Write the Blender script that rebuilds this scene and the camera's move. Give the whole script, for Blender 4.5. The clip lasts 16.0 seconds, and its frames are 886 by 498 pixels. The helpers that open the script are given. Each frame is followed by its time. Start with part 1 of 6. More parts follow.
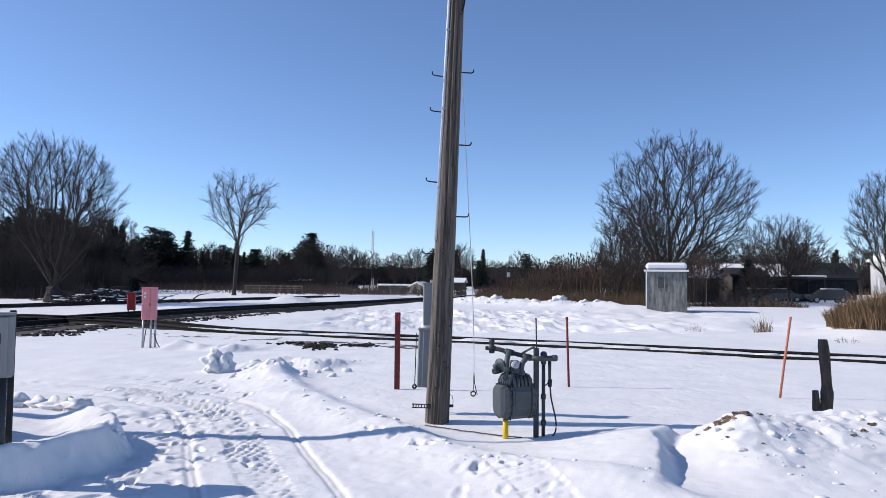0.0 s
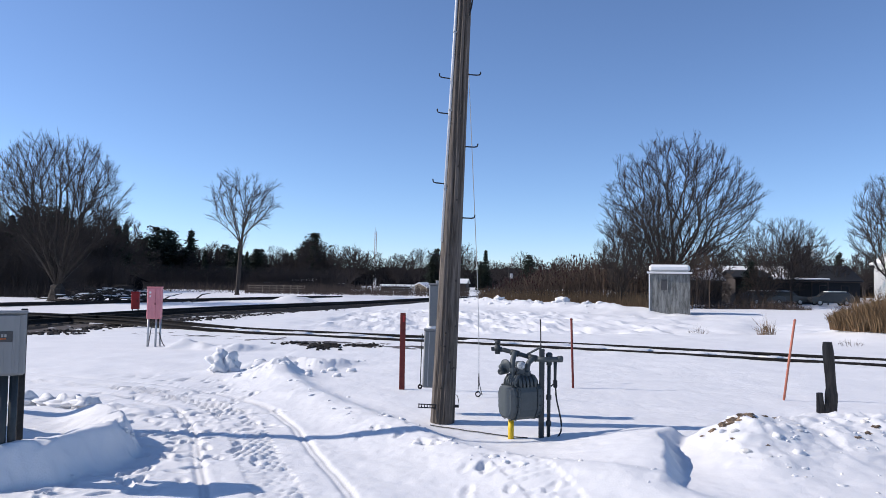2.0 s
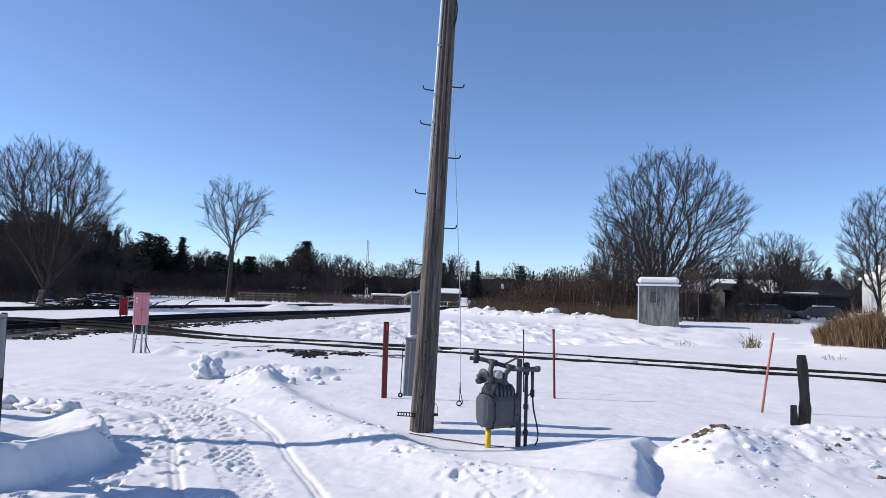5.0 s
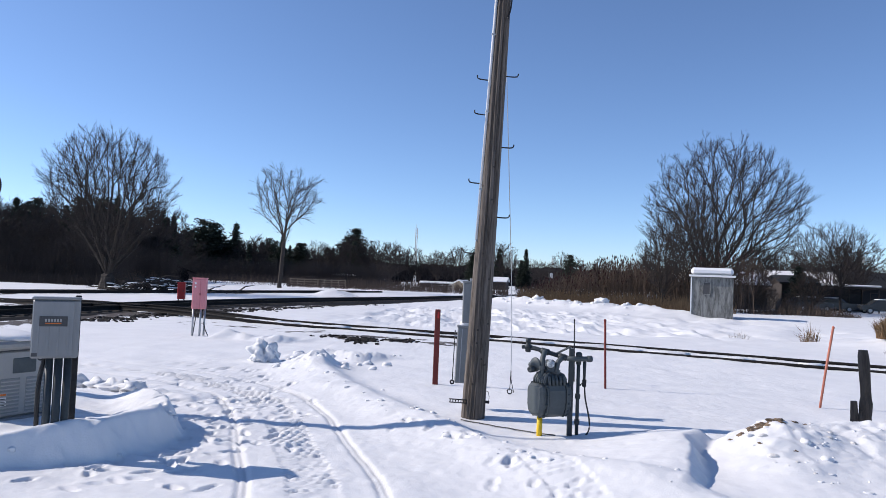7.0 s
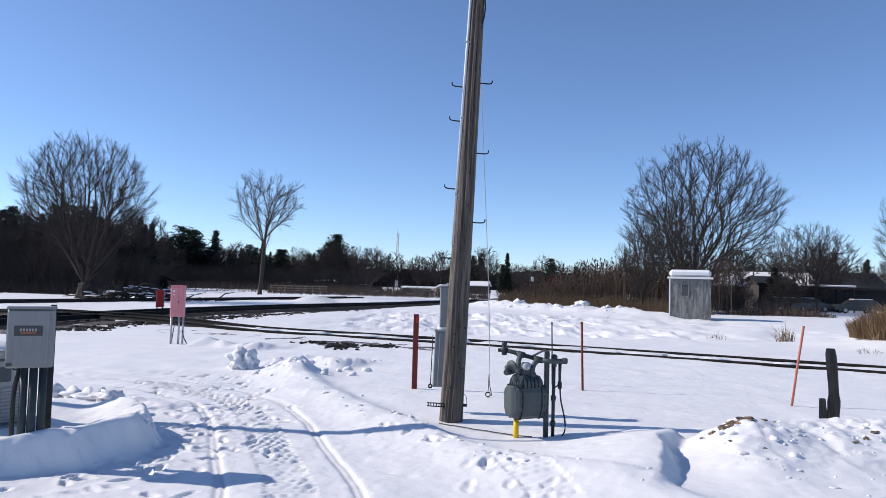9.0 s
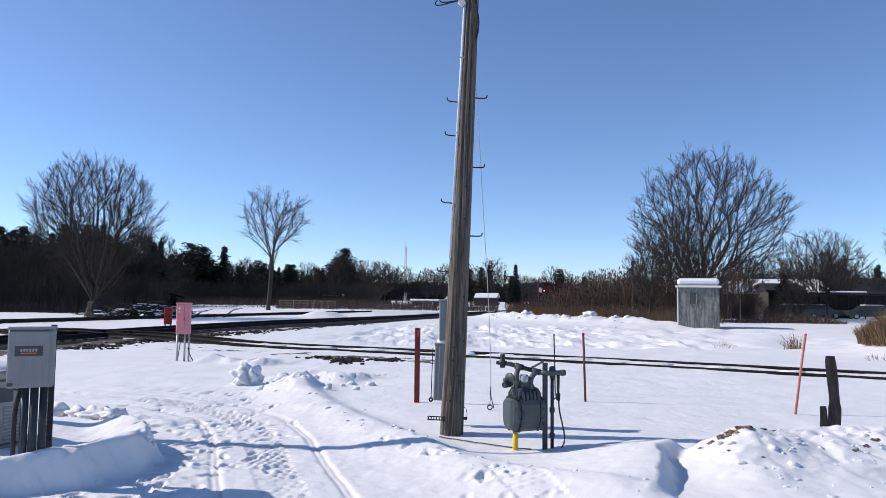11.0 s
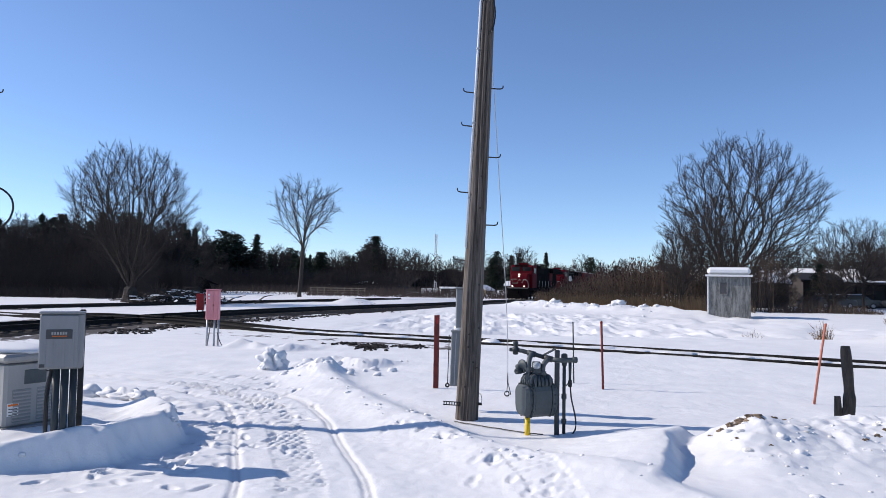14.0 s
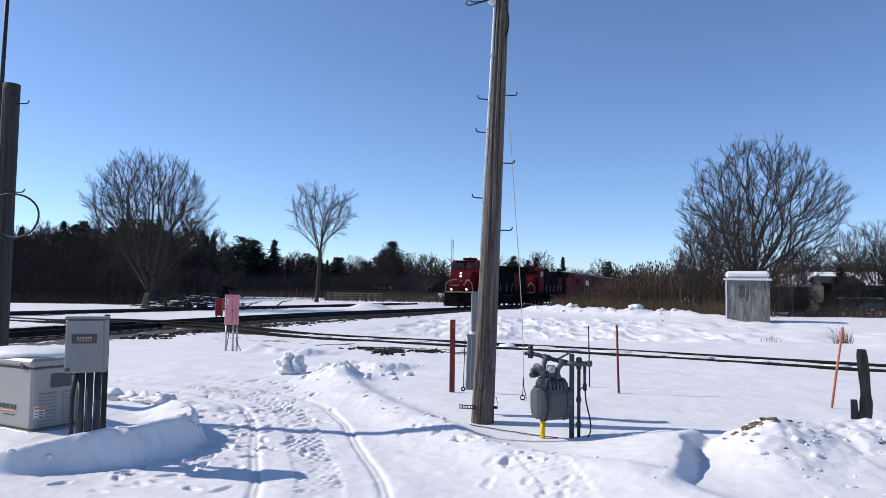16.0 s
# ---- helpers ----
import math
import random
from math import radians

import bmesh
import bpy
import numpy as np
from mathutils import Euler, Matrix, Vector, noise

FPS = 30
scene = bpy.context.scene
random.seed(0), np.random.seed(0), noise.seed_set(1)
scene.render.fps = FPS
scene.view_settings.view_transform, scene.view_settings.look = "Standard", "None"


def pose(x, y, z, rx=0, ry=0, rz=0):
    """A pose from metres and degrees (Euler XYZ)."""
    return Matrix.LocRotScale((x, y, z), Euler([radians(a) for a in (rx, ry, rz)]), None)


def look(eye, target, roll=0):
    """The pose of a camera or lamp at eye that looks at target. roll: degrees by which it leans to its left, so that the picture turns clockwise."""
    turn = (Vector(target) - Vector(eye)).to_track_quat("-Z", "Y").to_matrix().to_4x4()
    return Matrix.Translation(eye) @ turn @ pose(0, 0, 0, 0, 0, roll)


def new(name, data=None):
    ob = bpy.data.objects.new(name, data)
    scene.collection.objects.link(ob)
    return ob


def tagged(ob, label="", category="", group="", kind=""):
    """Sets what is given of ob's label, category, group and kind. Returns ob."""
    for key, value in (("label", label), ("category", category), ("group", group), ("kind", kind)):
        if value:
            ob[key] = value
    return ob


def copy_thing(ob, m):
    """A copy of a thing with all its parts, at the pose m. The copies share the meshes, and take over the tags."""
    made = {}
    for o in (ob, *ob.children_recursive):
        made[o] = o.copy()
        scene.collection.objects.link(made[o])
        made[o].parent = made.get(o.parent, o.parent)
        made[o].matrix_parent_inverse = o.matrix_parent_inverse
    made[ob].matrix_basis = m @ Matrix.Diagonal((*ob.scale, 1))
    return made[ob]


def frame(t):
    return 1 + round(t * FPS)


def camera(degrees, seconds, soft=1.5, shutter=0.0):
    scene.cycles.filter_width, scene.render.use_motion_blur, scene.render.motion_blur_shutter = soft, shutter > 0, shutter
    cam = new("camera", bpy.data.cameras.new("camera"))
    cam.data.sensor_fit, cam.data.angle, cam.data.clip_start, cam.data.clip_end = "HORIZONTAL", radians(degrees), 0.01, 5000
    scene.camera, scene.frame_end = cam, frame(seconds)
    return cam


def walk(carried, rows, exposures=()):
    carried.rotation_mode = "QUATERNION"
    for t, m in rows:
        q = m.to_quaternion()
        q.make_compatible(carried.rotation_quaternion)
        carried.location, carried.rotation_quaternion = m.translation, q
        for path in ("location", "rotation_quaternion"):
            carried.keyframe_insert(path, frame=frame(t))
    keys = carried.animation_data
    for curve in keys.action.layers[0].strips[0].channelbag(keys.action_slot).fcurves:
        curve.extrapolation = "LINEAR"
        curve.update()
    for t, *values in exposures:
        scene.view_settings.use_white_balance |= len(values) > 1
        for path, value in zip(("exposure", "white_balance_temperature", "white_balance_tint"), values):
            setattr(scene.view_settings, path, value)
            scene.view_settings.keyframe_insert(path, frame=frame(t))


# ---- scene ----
cam = camera(63.4, 16.0, 0.85)
PATH = [
    (0, (-0.002, -0.203, 1.687), (0.071, 1.793, 1.783), 0.6),
    (0.5, (-0.024, -0.224, 1.694), (0.035, 1.772, 1.797), 0.9),
    (1, (-0.036, -0.248, 1.688), (0.022, 1.749, 1.792), 0.9),
    (1.5, (-0.041, -0.255, 1.687), (0.019, 1.742, 1.784), 0.9),
    (2, (-0.05, -0.25, 1.687), (0.016, 1.746, 1.785), 0.9),
    (2.5, (-0.046, -0.25, 1.688), (0.025, 1.747, 1.789), 1.1),
    (3, (-0.012, -0.26, 1.685), (0.065, 1.736, 1.792), 1.4),
    (5.3, (0.088, -0.38, 1.687), (0.174, 1.614, 1.813), 1.6),
    (5.5, (0.081, -0.394, 1.69), (0.151, 1.601, 1.813), 1.6),
    (6, (0.013, -0.371, 1.693), (0.036, 1.626, 1.802), 1.6),
    (6.5, (-0.03, -0.377, 1.687), (-0.051, 1.621, 1.781), 1.9),
    (7, (0.026, -0.435, 1.69), (-0.021, 1.563, 1.778), 2.3),
    (7.5, (0.15, -0.513, 1.702), (0.102, 1.484, 1.793), 2.5),
    (8, (0.131, -0.537, 1.706), (0.106, 1.461, 1.802), 2.3),
    (8.5, (0.074, -0.525, 1.691), (0.075, 1.473, 1.789), 1.8),
    (11, (0.227, -0.585, 1.71), (0.207, 1.41, 1.847), 0.7),
    (11.5, (0.209, -0.635, 1.706), (0.162, 1.36, 1.845), 0.8),
    (12, (0.233, -0.676, 1.709), (0.161, 1.318, 1.846), 0.9),
    (12.5, (0.311, -0.691, 1.717), (0.216, 1.302, 1.847), 0.9),
    (13, (0.369, -0.718, 1.72), (0.262, 1.276, 1.841), 0.8),
    (13.5, (0.391, -0.721, 1.712), (0.281, 1.273, 1.822), 0.7),
    (14, (0.422, -0.748, 1.713), (0.317, 1.247, 1.815), 1.0),
    (14.5, (0.393, -0.769, 1.719), (0.298, 1.226, 1.815), 1.2),
    (15, (0.361, -0.791, 1.717), (0.262, 1.205, 1.811), 1.2),
    (15.5, (0.381, -0.817, 1.711), (0.264, 1.177, 1.814), 1.1),
    (16, (0.445, -0.855, 1.71), (0.294, 1.136, 1.825), 0.8),
]
walk(cam, [(t, look(eye, target, roll)) for t, eye, target, roll in PATH], [(0, 0.19, 6850, 14), (16, 0.19, 6850, 14)])

# ---------------------------------------------------------------- world, sun, exposure
SUN_ELEV = 34.0
SUN_AZ = -7.0           # light runs along +x, turned by this many degrees towards +y
world = bpy.data.worlds.new("sky")
scene.world = world
world.use_nodes = True
wn = world.node_tree
wn.nodes.clear()
w_out = wn.nodes.new("ShaderNodeOutputWorld")
w_bg = wn.nodes.new("ShaderNodeBackground")
w_sky = wn.nodes.new("ShaderNodeTexSky")
w_sky.sky_type = "NISHITA"
w_sky.sun_disc = False
w_sky.sun_elevation = radians(SUN_ELEV)
w_sky.sun_rotation = radians(270 - SUN_AZ)
w_sky.altitude = 1800
w_sky.air_density, w_sky.dust_density, w_sky.ozone_density = 0.9, 0.6, 6.2
w_bg.inputs["Strength"].default_value = 0.15
wn.links.new(w_sky.outputs["Color"], w_bg.inputs["Color"])
wn.links.new(w_bg.outputs["Background"], w_out.inputs["Surface"])
sun = new("sun", bpy.data.lights.new("sun", "SUN"))
sun.data.energy, sun.data.angle, sun.data.color = 4.0, radians(0.53), (1.0, 0.965, 0.91)
sun_way = Vector((math.cos(radians(SUN_AZ)) * math.cos(radians(SUN_ELEV)), math.sin(radians(SUN_AZ)) * math.cos(radians(SUN_ELEV)), -math.sin(radians(SUN_ELEV))))
sun.matrix_world = look((-40, 0, 40), Vector((-40, 0, 40)) + sun_way)


# ---------------------------------------------------------------- materials
def material(name, base, rough=0.7, metal=0.0, vary=0.25, scale=6.0, fine=60.0, bump=0.2, tone=None, stretch=(1, 1, 1), island=0.0, spec=0.4, glow=None, edge=(0.32, 0.68)):
    """A node material: two scales of noise between two tones, and a bump from both."""
    m = bpy.data.materials.new(name)
    m.use_nodes = True
    nt = m.node_tree
    b = nt.nodes["Principled BSDF"]
    b.inputs["Roughness"].default_value = rough
    b.inputs["Metallic"].default_value = metal
    b.inputs["Specular IOR Level"].default_value = spec
    co = nt.nodes.new("ShaderNodeTexCoord")
    mp = nt.nodes.new("ShaderNodeMapping")
    mp.inputs["Scale"].default_value = stretch
    nt.links.new(co.outputs["Object"], mp.inputs["Vector"])
    n1 = nt.nodes.new("ShaderNodeTexNoise")
    n1.inputs["Scale"].default_value, n1.inputs["Detail"].default_value = scale, 4
    n2 = nt.nodes.new("ShaderNodeTexNoise")
    n2.inputs["Scale"].default_value, n2.inputs["Detail"].default_value = fine, 3
    for n in (n1, n2):
        nt.links.new(mp.outputs["Vector"], n.inputs["Vector"])
    mix = nt.nodes.new("ShaderNodeMix")
    mix.data_type = "FLOAT"
    mix.inputs[0].default_value = 0.4
    nt.links.new(n1.outputs["Fac"], mix.inputs[2])
    nt.links.new(n2.outputs["Fac"], mix.inputs[3])
    ramp = nt.nodes.new("ShaderNodeValToRGB")
    lo = tone or tuple(c * (1 - vary) for c in base)
    hi = tuple(min(0.95, c * (1 + vary)) for c in base)
    ramp.color_ramp.elements[0].position, ramp.color_ramp.elements[1].position = edge
    ramp.color_ramp.elements[0].color, ramp.color_ramp.elements[1].color = (*lo, 1), (*hi, 1)
    nt.links.new(mix.outputs[0], ramp.inputs["Fac"])
    colour = ramp.outputs["Color"]
    if island:
        geo = nt.nodes.new("ShaderNodeNewGeometry")
        hsv = nt.nodes.new("ShaderNodeHueSaturation")
        mr = nt.nodes.new("ShaderNodeMapRange")
        mr.inputs["To Min"].default_value, mr.inputs["To Max"].default_value = 1 - island, 1 + island
        nt.links.new(geo.outputs["Random Per Island"], mr.inputs["Value"])
        nt.links.new(mr.outputs["Result"], hsv.inputs["Value"])
        nt.links.new(colour, hsv.inputs["Color"])
        colour = hsv.outputs["Color"]
    nt.links.new(colour, b.inputs["Base Color"])
    if bump:
        bp = nt.nodes.new("ShaderNodeBump")
        bp.inputs["Strength"].default_value, bp.inputs["Distance"].default_value = bump, 0.02
        nt.links.new(mix.outputs[0], bp.inputs["Height"])
        nt.links.new(bp.outputs["Normal"], b.inputs["Normal"])
    if glow:
        b.inputs["Emission Color"].default_value = (*glow[0], 1)
        b.inputs["Emission Strength"].default_value = glow[1]
    return m


def snow_material():
    """White snow with a grainy, wind-worn relief; thin places let dark gravel through (attribute 'dirt')."""
    m = bpy.data.materials.new("snow")
    m.use_nodes = True
    nt = m.node_tree
    b = nt.nodes["Principled BSDF"]
    b.inputs["Roughness"].default_value, b.inputs["Specular IOR Level"].default_value = 0.65, 0.25
    geo = nt.nodes.new("ShaderNodeNewGeometry")
    noises = []
    for sc, de in ((1.3, 5), (9.0, 4), (70.0, 3), (2.6, 8)):
        n = nt.nodes.new("ShaderNodeTexNoise")
        n.inputs["Scale"].default_value, n.inputs["Detail"].default_value = sc, de
        nt.links.new(geo.outputs["Position"], n.inputs["Vector"])
        noises.append(n)
    ramp = nt.nodes.new("ShaderNodeValToRGB")
    ramp.color_ramp.elements[0].position, ramp.color_ramp.elements[1].position = 0.3, 0.7
    ramp.color_ramp.elements[0].color, ramp.color_ramp.elements[1].color = (0.70, 0.705, 0.715, 1), (0.765, 0.765, 0.77, 1)
    nt.links.new(noises[0].outputs["Fac"], ramp.inputs["Fac"])
    at = nt.nodes.new("ShaderNodeAttribute")
    at.attribute_name = "dirt"
    th = nt.nodes.new("ShaderNodeMath")
    th.operation = "ADD"
    nt.links.new(at.outputs["Fac"], th.inputs[0])
    nt.links.new(noises[3].outputs["Fac"], th.inputs[1])
    sharp = nt.nodes.new("ShaderNodeMapRange")
    sharp.inputs["From Min"].default_value, sharp.inputs["From Max"].default_value = 0.99, 1.05
    nt.links.new(th.outputs[0], sharp.inputs["Value"])
    mix = nt.nodes.new("ShaderNodeMix")
    mix.data_type = "RGBA"
    nt.links.new(sharp.outputs["Result"], mix.inputs[0])
    nt.links.new(ramp.outputs["Color"], mix.inputs[6])
    grav = nt.nodes.new("ShaderNodeValToRGB")
    grav.color_ramp.elements[0].color, grav.color_ramp.elements[1].color = (0.02, 0.017, 0.015, 1), (0.13, 0.105, 0.085, 1)
    nt.links.new(noises[2].outputs["Fac"], grav.inputs["Fac"])
    nt.links.new(grav.outputs["Color"], mix.inputs[7])
    nt.links.new(mix.outputs[2], b.inputs["Base Color"])
    add = nt.nodes.new("ShaderNodeMath")
    add.operation = "MULTIPLY_ADD"
    add.inputs[1].default_value = 2.5
    nt.links.new(noises[1].outputs["Fac"], add.inputs[0])
    nt.links.new(noises[2].outputs["Fac"], add.inputs[2])
    bp = nt.nodes.new("ShaderNodeBump")
    bp.inputs["Strength"].default_value, bp.inputs["Distance"].default_value = 0.19, 0.02
    nt.links.new(add.outputs[0], bp.inputs["Height"])
    nt.links.new(bp.outputs["Normal"], b.inputs["Normal"])
    return m


SNOW = snow_material()
M = material
POLE_WOOD = M("weathered_pole_wood", (0.120, 0.103, 0.090), 0.9, vary=0.5, scale=11, fine=45, bump=0.9, stretch=(3, 3, 0.10), tone=(0.040, 0.032, 0.026), edge=(0.34, 0.62), spec=0.2)
OLD_WOOD = M("rotten_grey_wood", (0.05, 0.042, 0.036), 0.9, vary=0.5, scale=12, fine=60, bump=0.9, stretch=(2, 2, 0.25))
DARK_POLE = M("dark_pole_wood", (0.038, 0.035, 0.033), 0.85, vary=0.4, scale=9, fine=50, bump=0.6, stretch=(3, 3, 0.16))
GALV = M("galvanised_steel", (0.42, 0.43, 0.44), 0.5, 0.55, vary=0.15, scale=5, fine=40, bump=0.06)
CONDUIT = M("pale_grey_conduit", (0.55, 0.56, 0.57), 0.5, 0.0, vary=0.14, scale=4, fine=30, bump=0.05)
ALU = M("aluminium_enclosure", (0.22, 0.23, 0.235), 0.55, 0.1, vary=0.1, scale=3, fine=25, bump=0.04)
BLACK_STEEL = M("black_iron", (0.022, 0.022, 0.024), 0.6, 0.3, vary=0.4, scale=20, bump=0.15)
RUBBER = M("black_cable", (0.014, 0.014, 0.015), 0.55, vary=0.3, bump=0.05)
METER_GREY = M("meter_grey_paint", (0.062, 0.075, 0.080), 0.55, vary=0.16, scale=7, fine=45, bump=0.12)
METER_DARK = M("dark_pipe_paint", (0.030, 0.038, 0.042), 0.5, vary=0.25, scale=9, fine=50, bump=0.15)
DIAL = M("meter_dial_glass", (0.35, 0.38, 0.40), 0.15, vary=0.5, scale=30, bump=0.0, spec=0.6)
YELLOW = M("yellow_pipe_coat", (0.72, 0.47, 0.02), 0.5, vary=0.12, bump=0.05)
RED_POST = M("red_post_paint", (0.155, 0.022, 0.016), 0.65, vary=0.25, scale=7, bump=0.2)
RED_BOX = M("red_cabinet_paint", (0.42, 0.022, 0.022), 0.5, vary=0.15, scale=4, bump=0.05)
ORANGE = M("faded_orange_fibreglass", (0.45, 0.15, 0.095), 0.6, vary=0.2, scale=9, bump=0.08)
PINK = M("faded_pink_red_paint", (0.62, 0.23, 0.25), 0.6, vary=0.12, scale=3, fine=20, bump=0.06, stretch=(3, 3, 0.5))
PINK_DARK = M("dull_pink_seam", (0.33, 0.10, 0.11), 0.6, vary=0.2)
GEN_BEIGE = M("beige_grey_powder_coat", (0.31, 0.305, 0.29), 0.5, vary=0.06, scale=3, bump=0.05)
BOX_GREY = M("grey_powder_coat", (0.225, 0.23, 0.232), 0.45, 0.15, vary=0.08, scale=3, fine=18, bump=0.05, stretch=(2, 2, 0.4))
GRILLE = M("dark_grille", (0.06, 0.06, 0.062), 0.6, vary=0.2)
WHITE_PAINT = M("white_paint", (0.72, 0.72, 0.70), 0.6, vary=0.06, bump=0.05)
ORANGE_BAR = M("orange_print", (0.70, 0.16, 0.02), 0.5, vary=0.08, bump=0)
SHED_WALL = M("flaking_grey_boards", (0.175, 0.177, 0.168), 0.9, edge=(0.4, 0.58), vary=0.45, scale=2.6, fine=22, bump=0.35, stretch=(2.4, 2.4, 0.35))
# rust taken down to near black: the backlit rail sides' shade is in the colour
RAIL = M("shaded_rusty_rail", (0.011, 0.009, 0.008), 0.9, 0.0, vary=0.4, scale=9, bump=0.2)
RAIL_TOP = M("worn_rail_head", (0.30, 0.29, 0.28), 0.35, 0.8, vary=0.2)
SLEEPER = M("tarred_sleeper", (0.030, 0.025, 0.021), 0.85, vary=0.4, scale=8, bump=0.4)
BALLAST = M("dark_ballast", (0.014, 0.012, 0.011), 0.95, vary=0.65, scale=3, fine=14, bump=1.0)
BARK = M("grey_brown_bark", (0.044, 0.036, 0.031), 0.9, vary=0.4, scale=5, fine=30, bump=0.6, stretch=(2, 2, 0.4))
TWIG = M("bare_twig", (0.036, 0.029, 0.026), 0.9, vary=0.3, scale=2, bump=0.0)
FAR_TWIG = M("far_bare_twig", (0.036, 0.029, 0.027), 0.95, vary=0.3, scale=1, bump=0.0)
NEEDLE = M("conifer_needles", (0.013, 0.022, 0.013), 0.8, vary=0.5, scale=0.8, fine=6, bump=0.0, island=0.35)
REED = M("dry_reed", (0.20, 0.125, 0.065), 0.85, vary=0.35, scale=2, bump=0.0, island=0.35)
SUMAC = M("sumac_stem", (0.085, 0.060, 0.046), 0.9, vary=0.3, scale=2, bump=0.0, island=0.3)
SUMAC_HEAD = M("dark_sumac_cone", (0.045, 0.018, 0.016), 0.9, vary=0.4, bump=0.0)
SOIL = M("brown_frozen_soil", (0.20, 0.145, 0.10), 0.95, vary=0.5, scale=9, fine=40, bump=0.9)
DIRTY_SNOW = M("dirty_snow", (0.66, 0.64, 0.61), 0.8, vary=0.22, scale=7, fine=45, bump=0.7)
LOCO_RED = M("locomotive_red", (0.075, 0.002, 0.006), 0.75, spec=0.08, vary=0.14, scale=1.2, fine=9, bump=0.05)
LOCO_BLACK = M("locomotive_black", (0.005, 0.0045, 0.005), 0.9, spec=0.03, vary=0.3, scale=1.5, fine=9, bump=0.05)
LOCO_GREY = M("locomotive_grime_grey", (0.010, 0.009, 0.009), 0.9, spec=0.03, vary=0.25, scale=1.5, fine=9)
LOCO_WHITE = M("locomotive_white", (0.20, 0.195, 0.185), 0.5, vary=0.12)
UNDER = M("underframe_black", (0.009, 0.008, 0.008), 0.95, spec=0.05, vary=0.4)
HOPPER_RED = M("hopper_oxide_red", (0.10, 0.024, 0.024), 0.8, spec=0.1, vary=0.2, scale=0.8, fine=7, bump=0.1)
HOPPER_BROWN = M("hopper_brown", (0.065, 0.030, 0.027), 0.85, spec=0.1, vary=0.2, scale=0.8, fine=7, bump=0.1)
GLASS = M("dark_window_glass", (0.012, 0.014, 0.016), 0.25, vary=0.2, bump=0.0, spec=0.35)
LAMP = M("headlight_glow", (0.9, 0.88, 0.8), 0.3, vary=0.02, bump=0.0, glow=((1.0, 0.93, 0.80), 3.0))
WALL_WHITE = M("white_siding", (0.70, 0.70, 0.68), 0.7, vary=0.06, scale=1.5, bump=0.15, stretch=(0.3, 0.3, 8))
WALL_DARK = M("dark_siding", (0.014, 0.016, 0.019), 0.8, vary=0.2, scale=1.5, bump=0.15, stretch=(0.3, 0.3, 8))
WALL_TAN = M("tan_wall", (0.36, 0.29, 0.21), 0.8, vary=0.15, scale=1.5, bump=0.15)
WALL_BROWN = M("brown_wall", (0.045, 0.036, 0.032), 0.85, vary=0.2, scale=1.5, bump=0.15)
CAR_DARK = M("dark_car_paint", (0.03, 0.034, 0.04), 0.25, vary=0.1, bump=0.0, spec=0.6)
CAR_PALE = M("pale_car_paint", (0.045, 0.047, 0.05), 0.4, vary=0.06, bump=0.0, spec=0.6)
FENCE_WOOD = M("tan_fence_wood", (0.30, 0.24, 0.18), 0.85, vary=0.25, scale=5, bump=0.2)
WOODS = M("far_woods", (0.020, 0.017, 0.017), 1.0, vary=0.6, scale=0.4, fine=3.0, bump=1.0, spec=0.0)


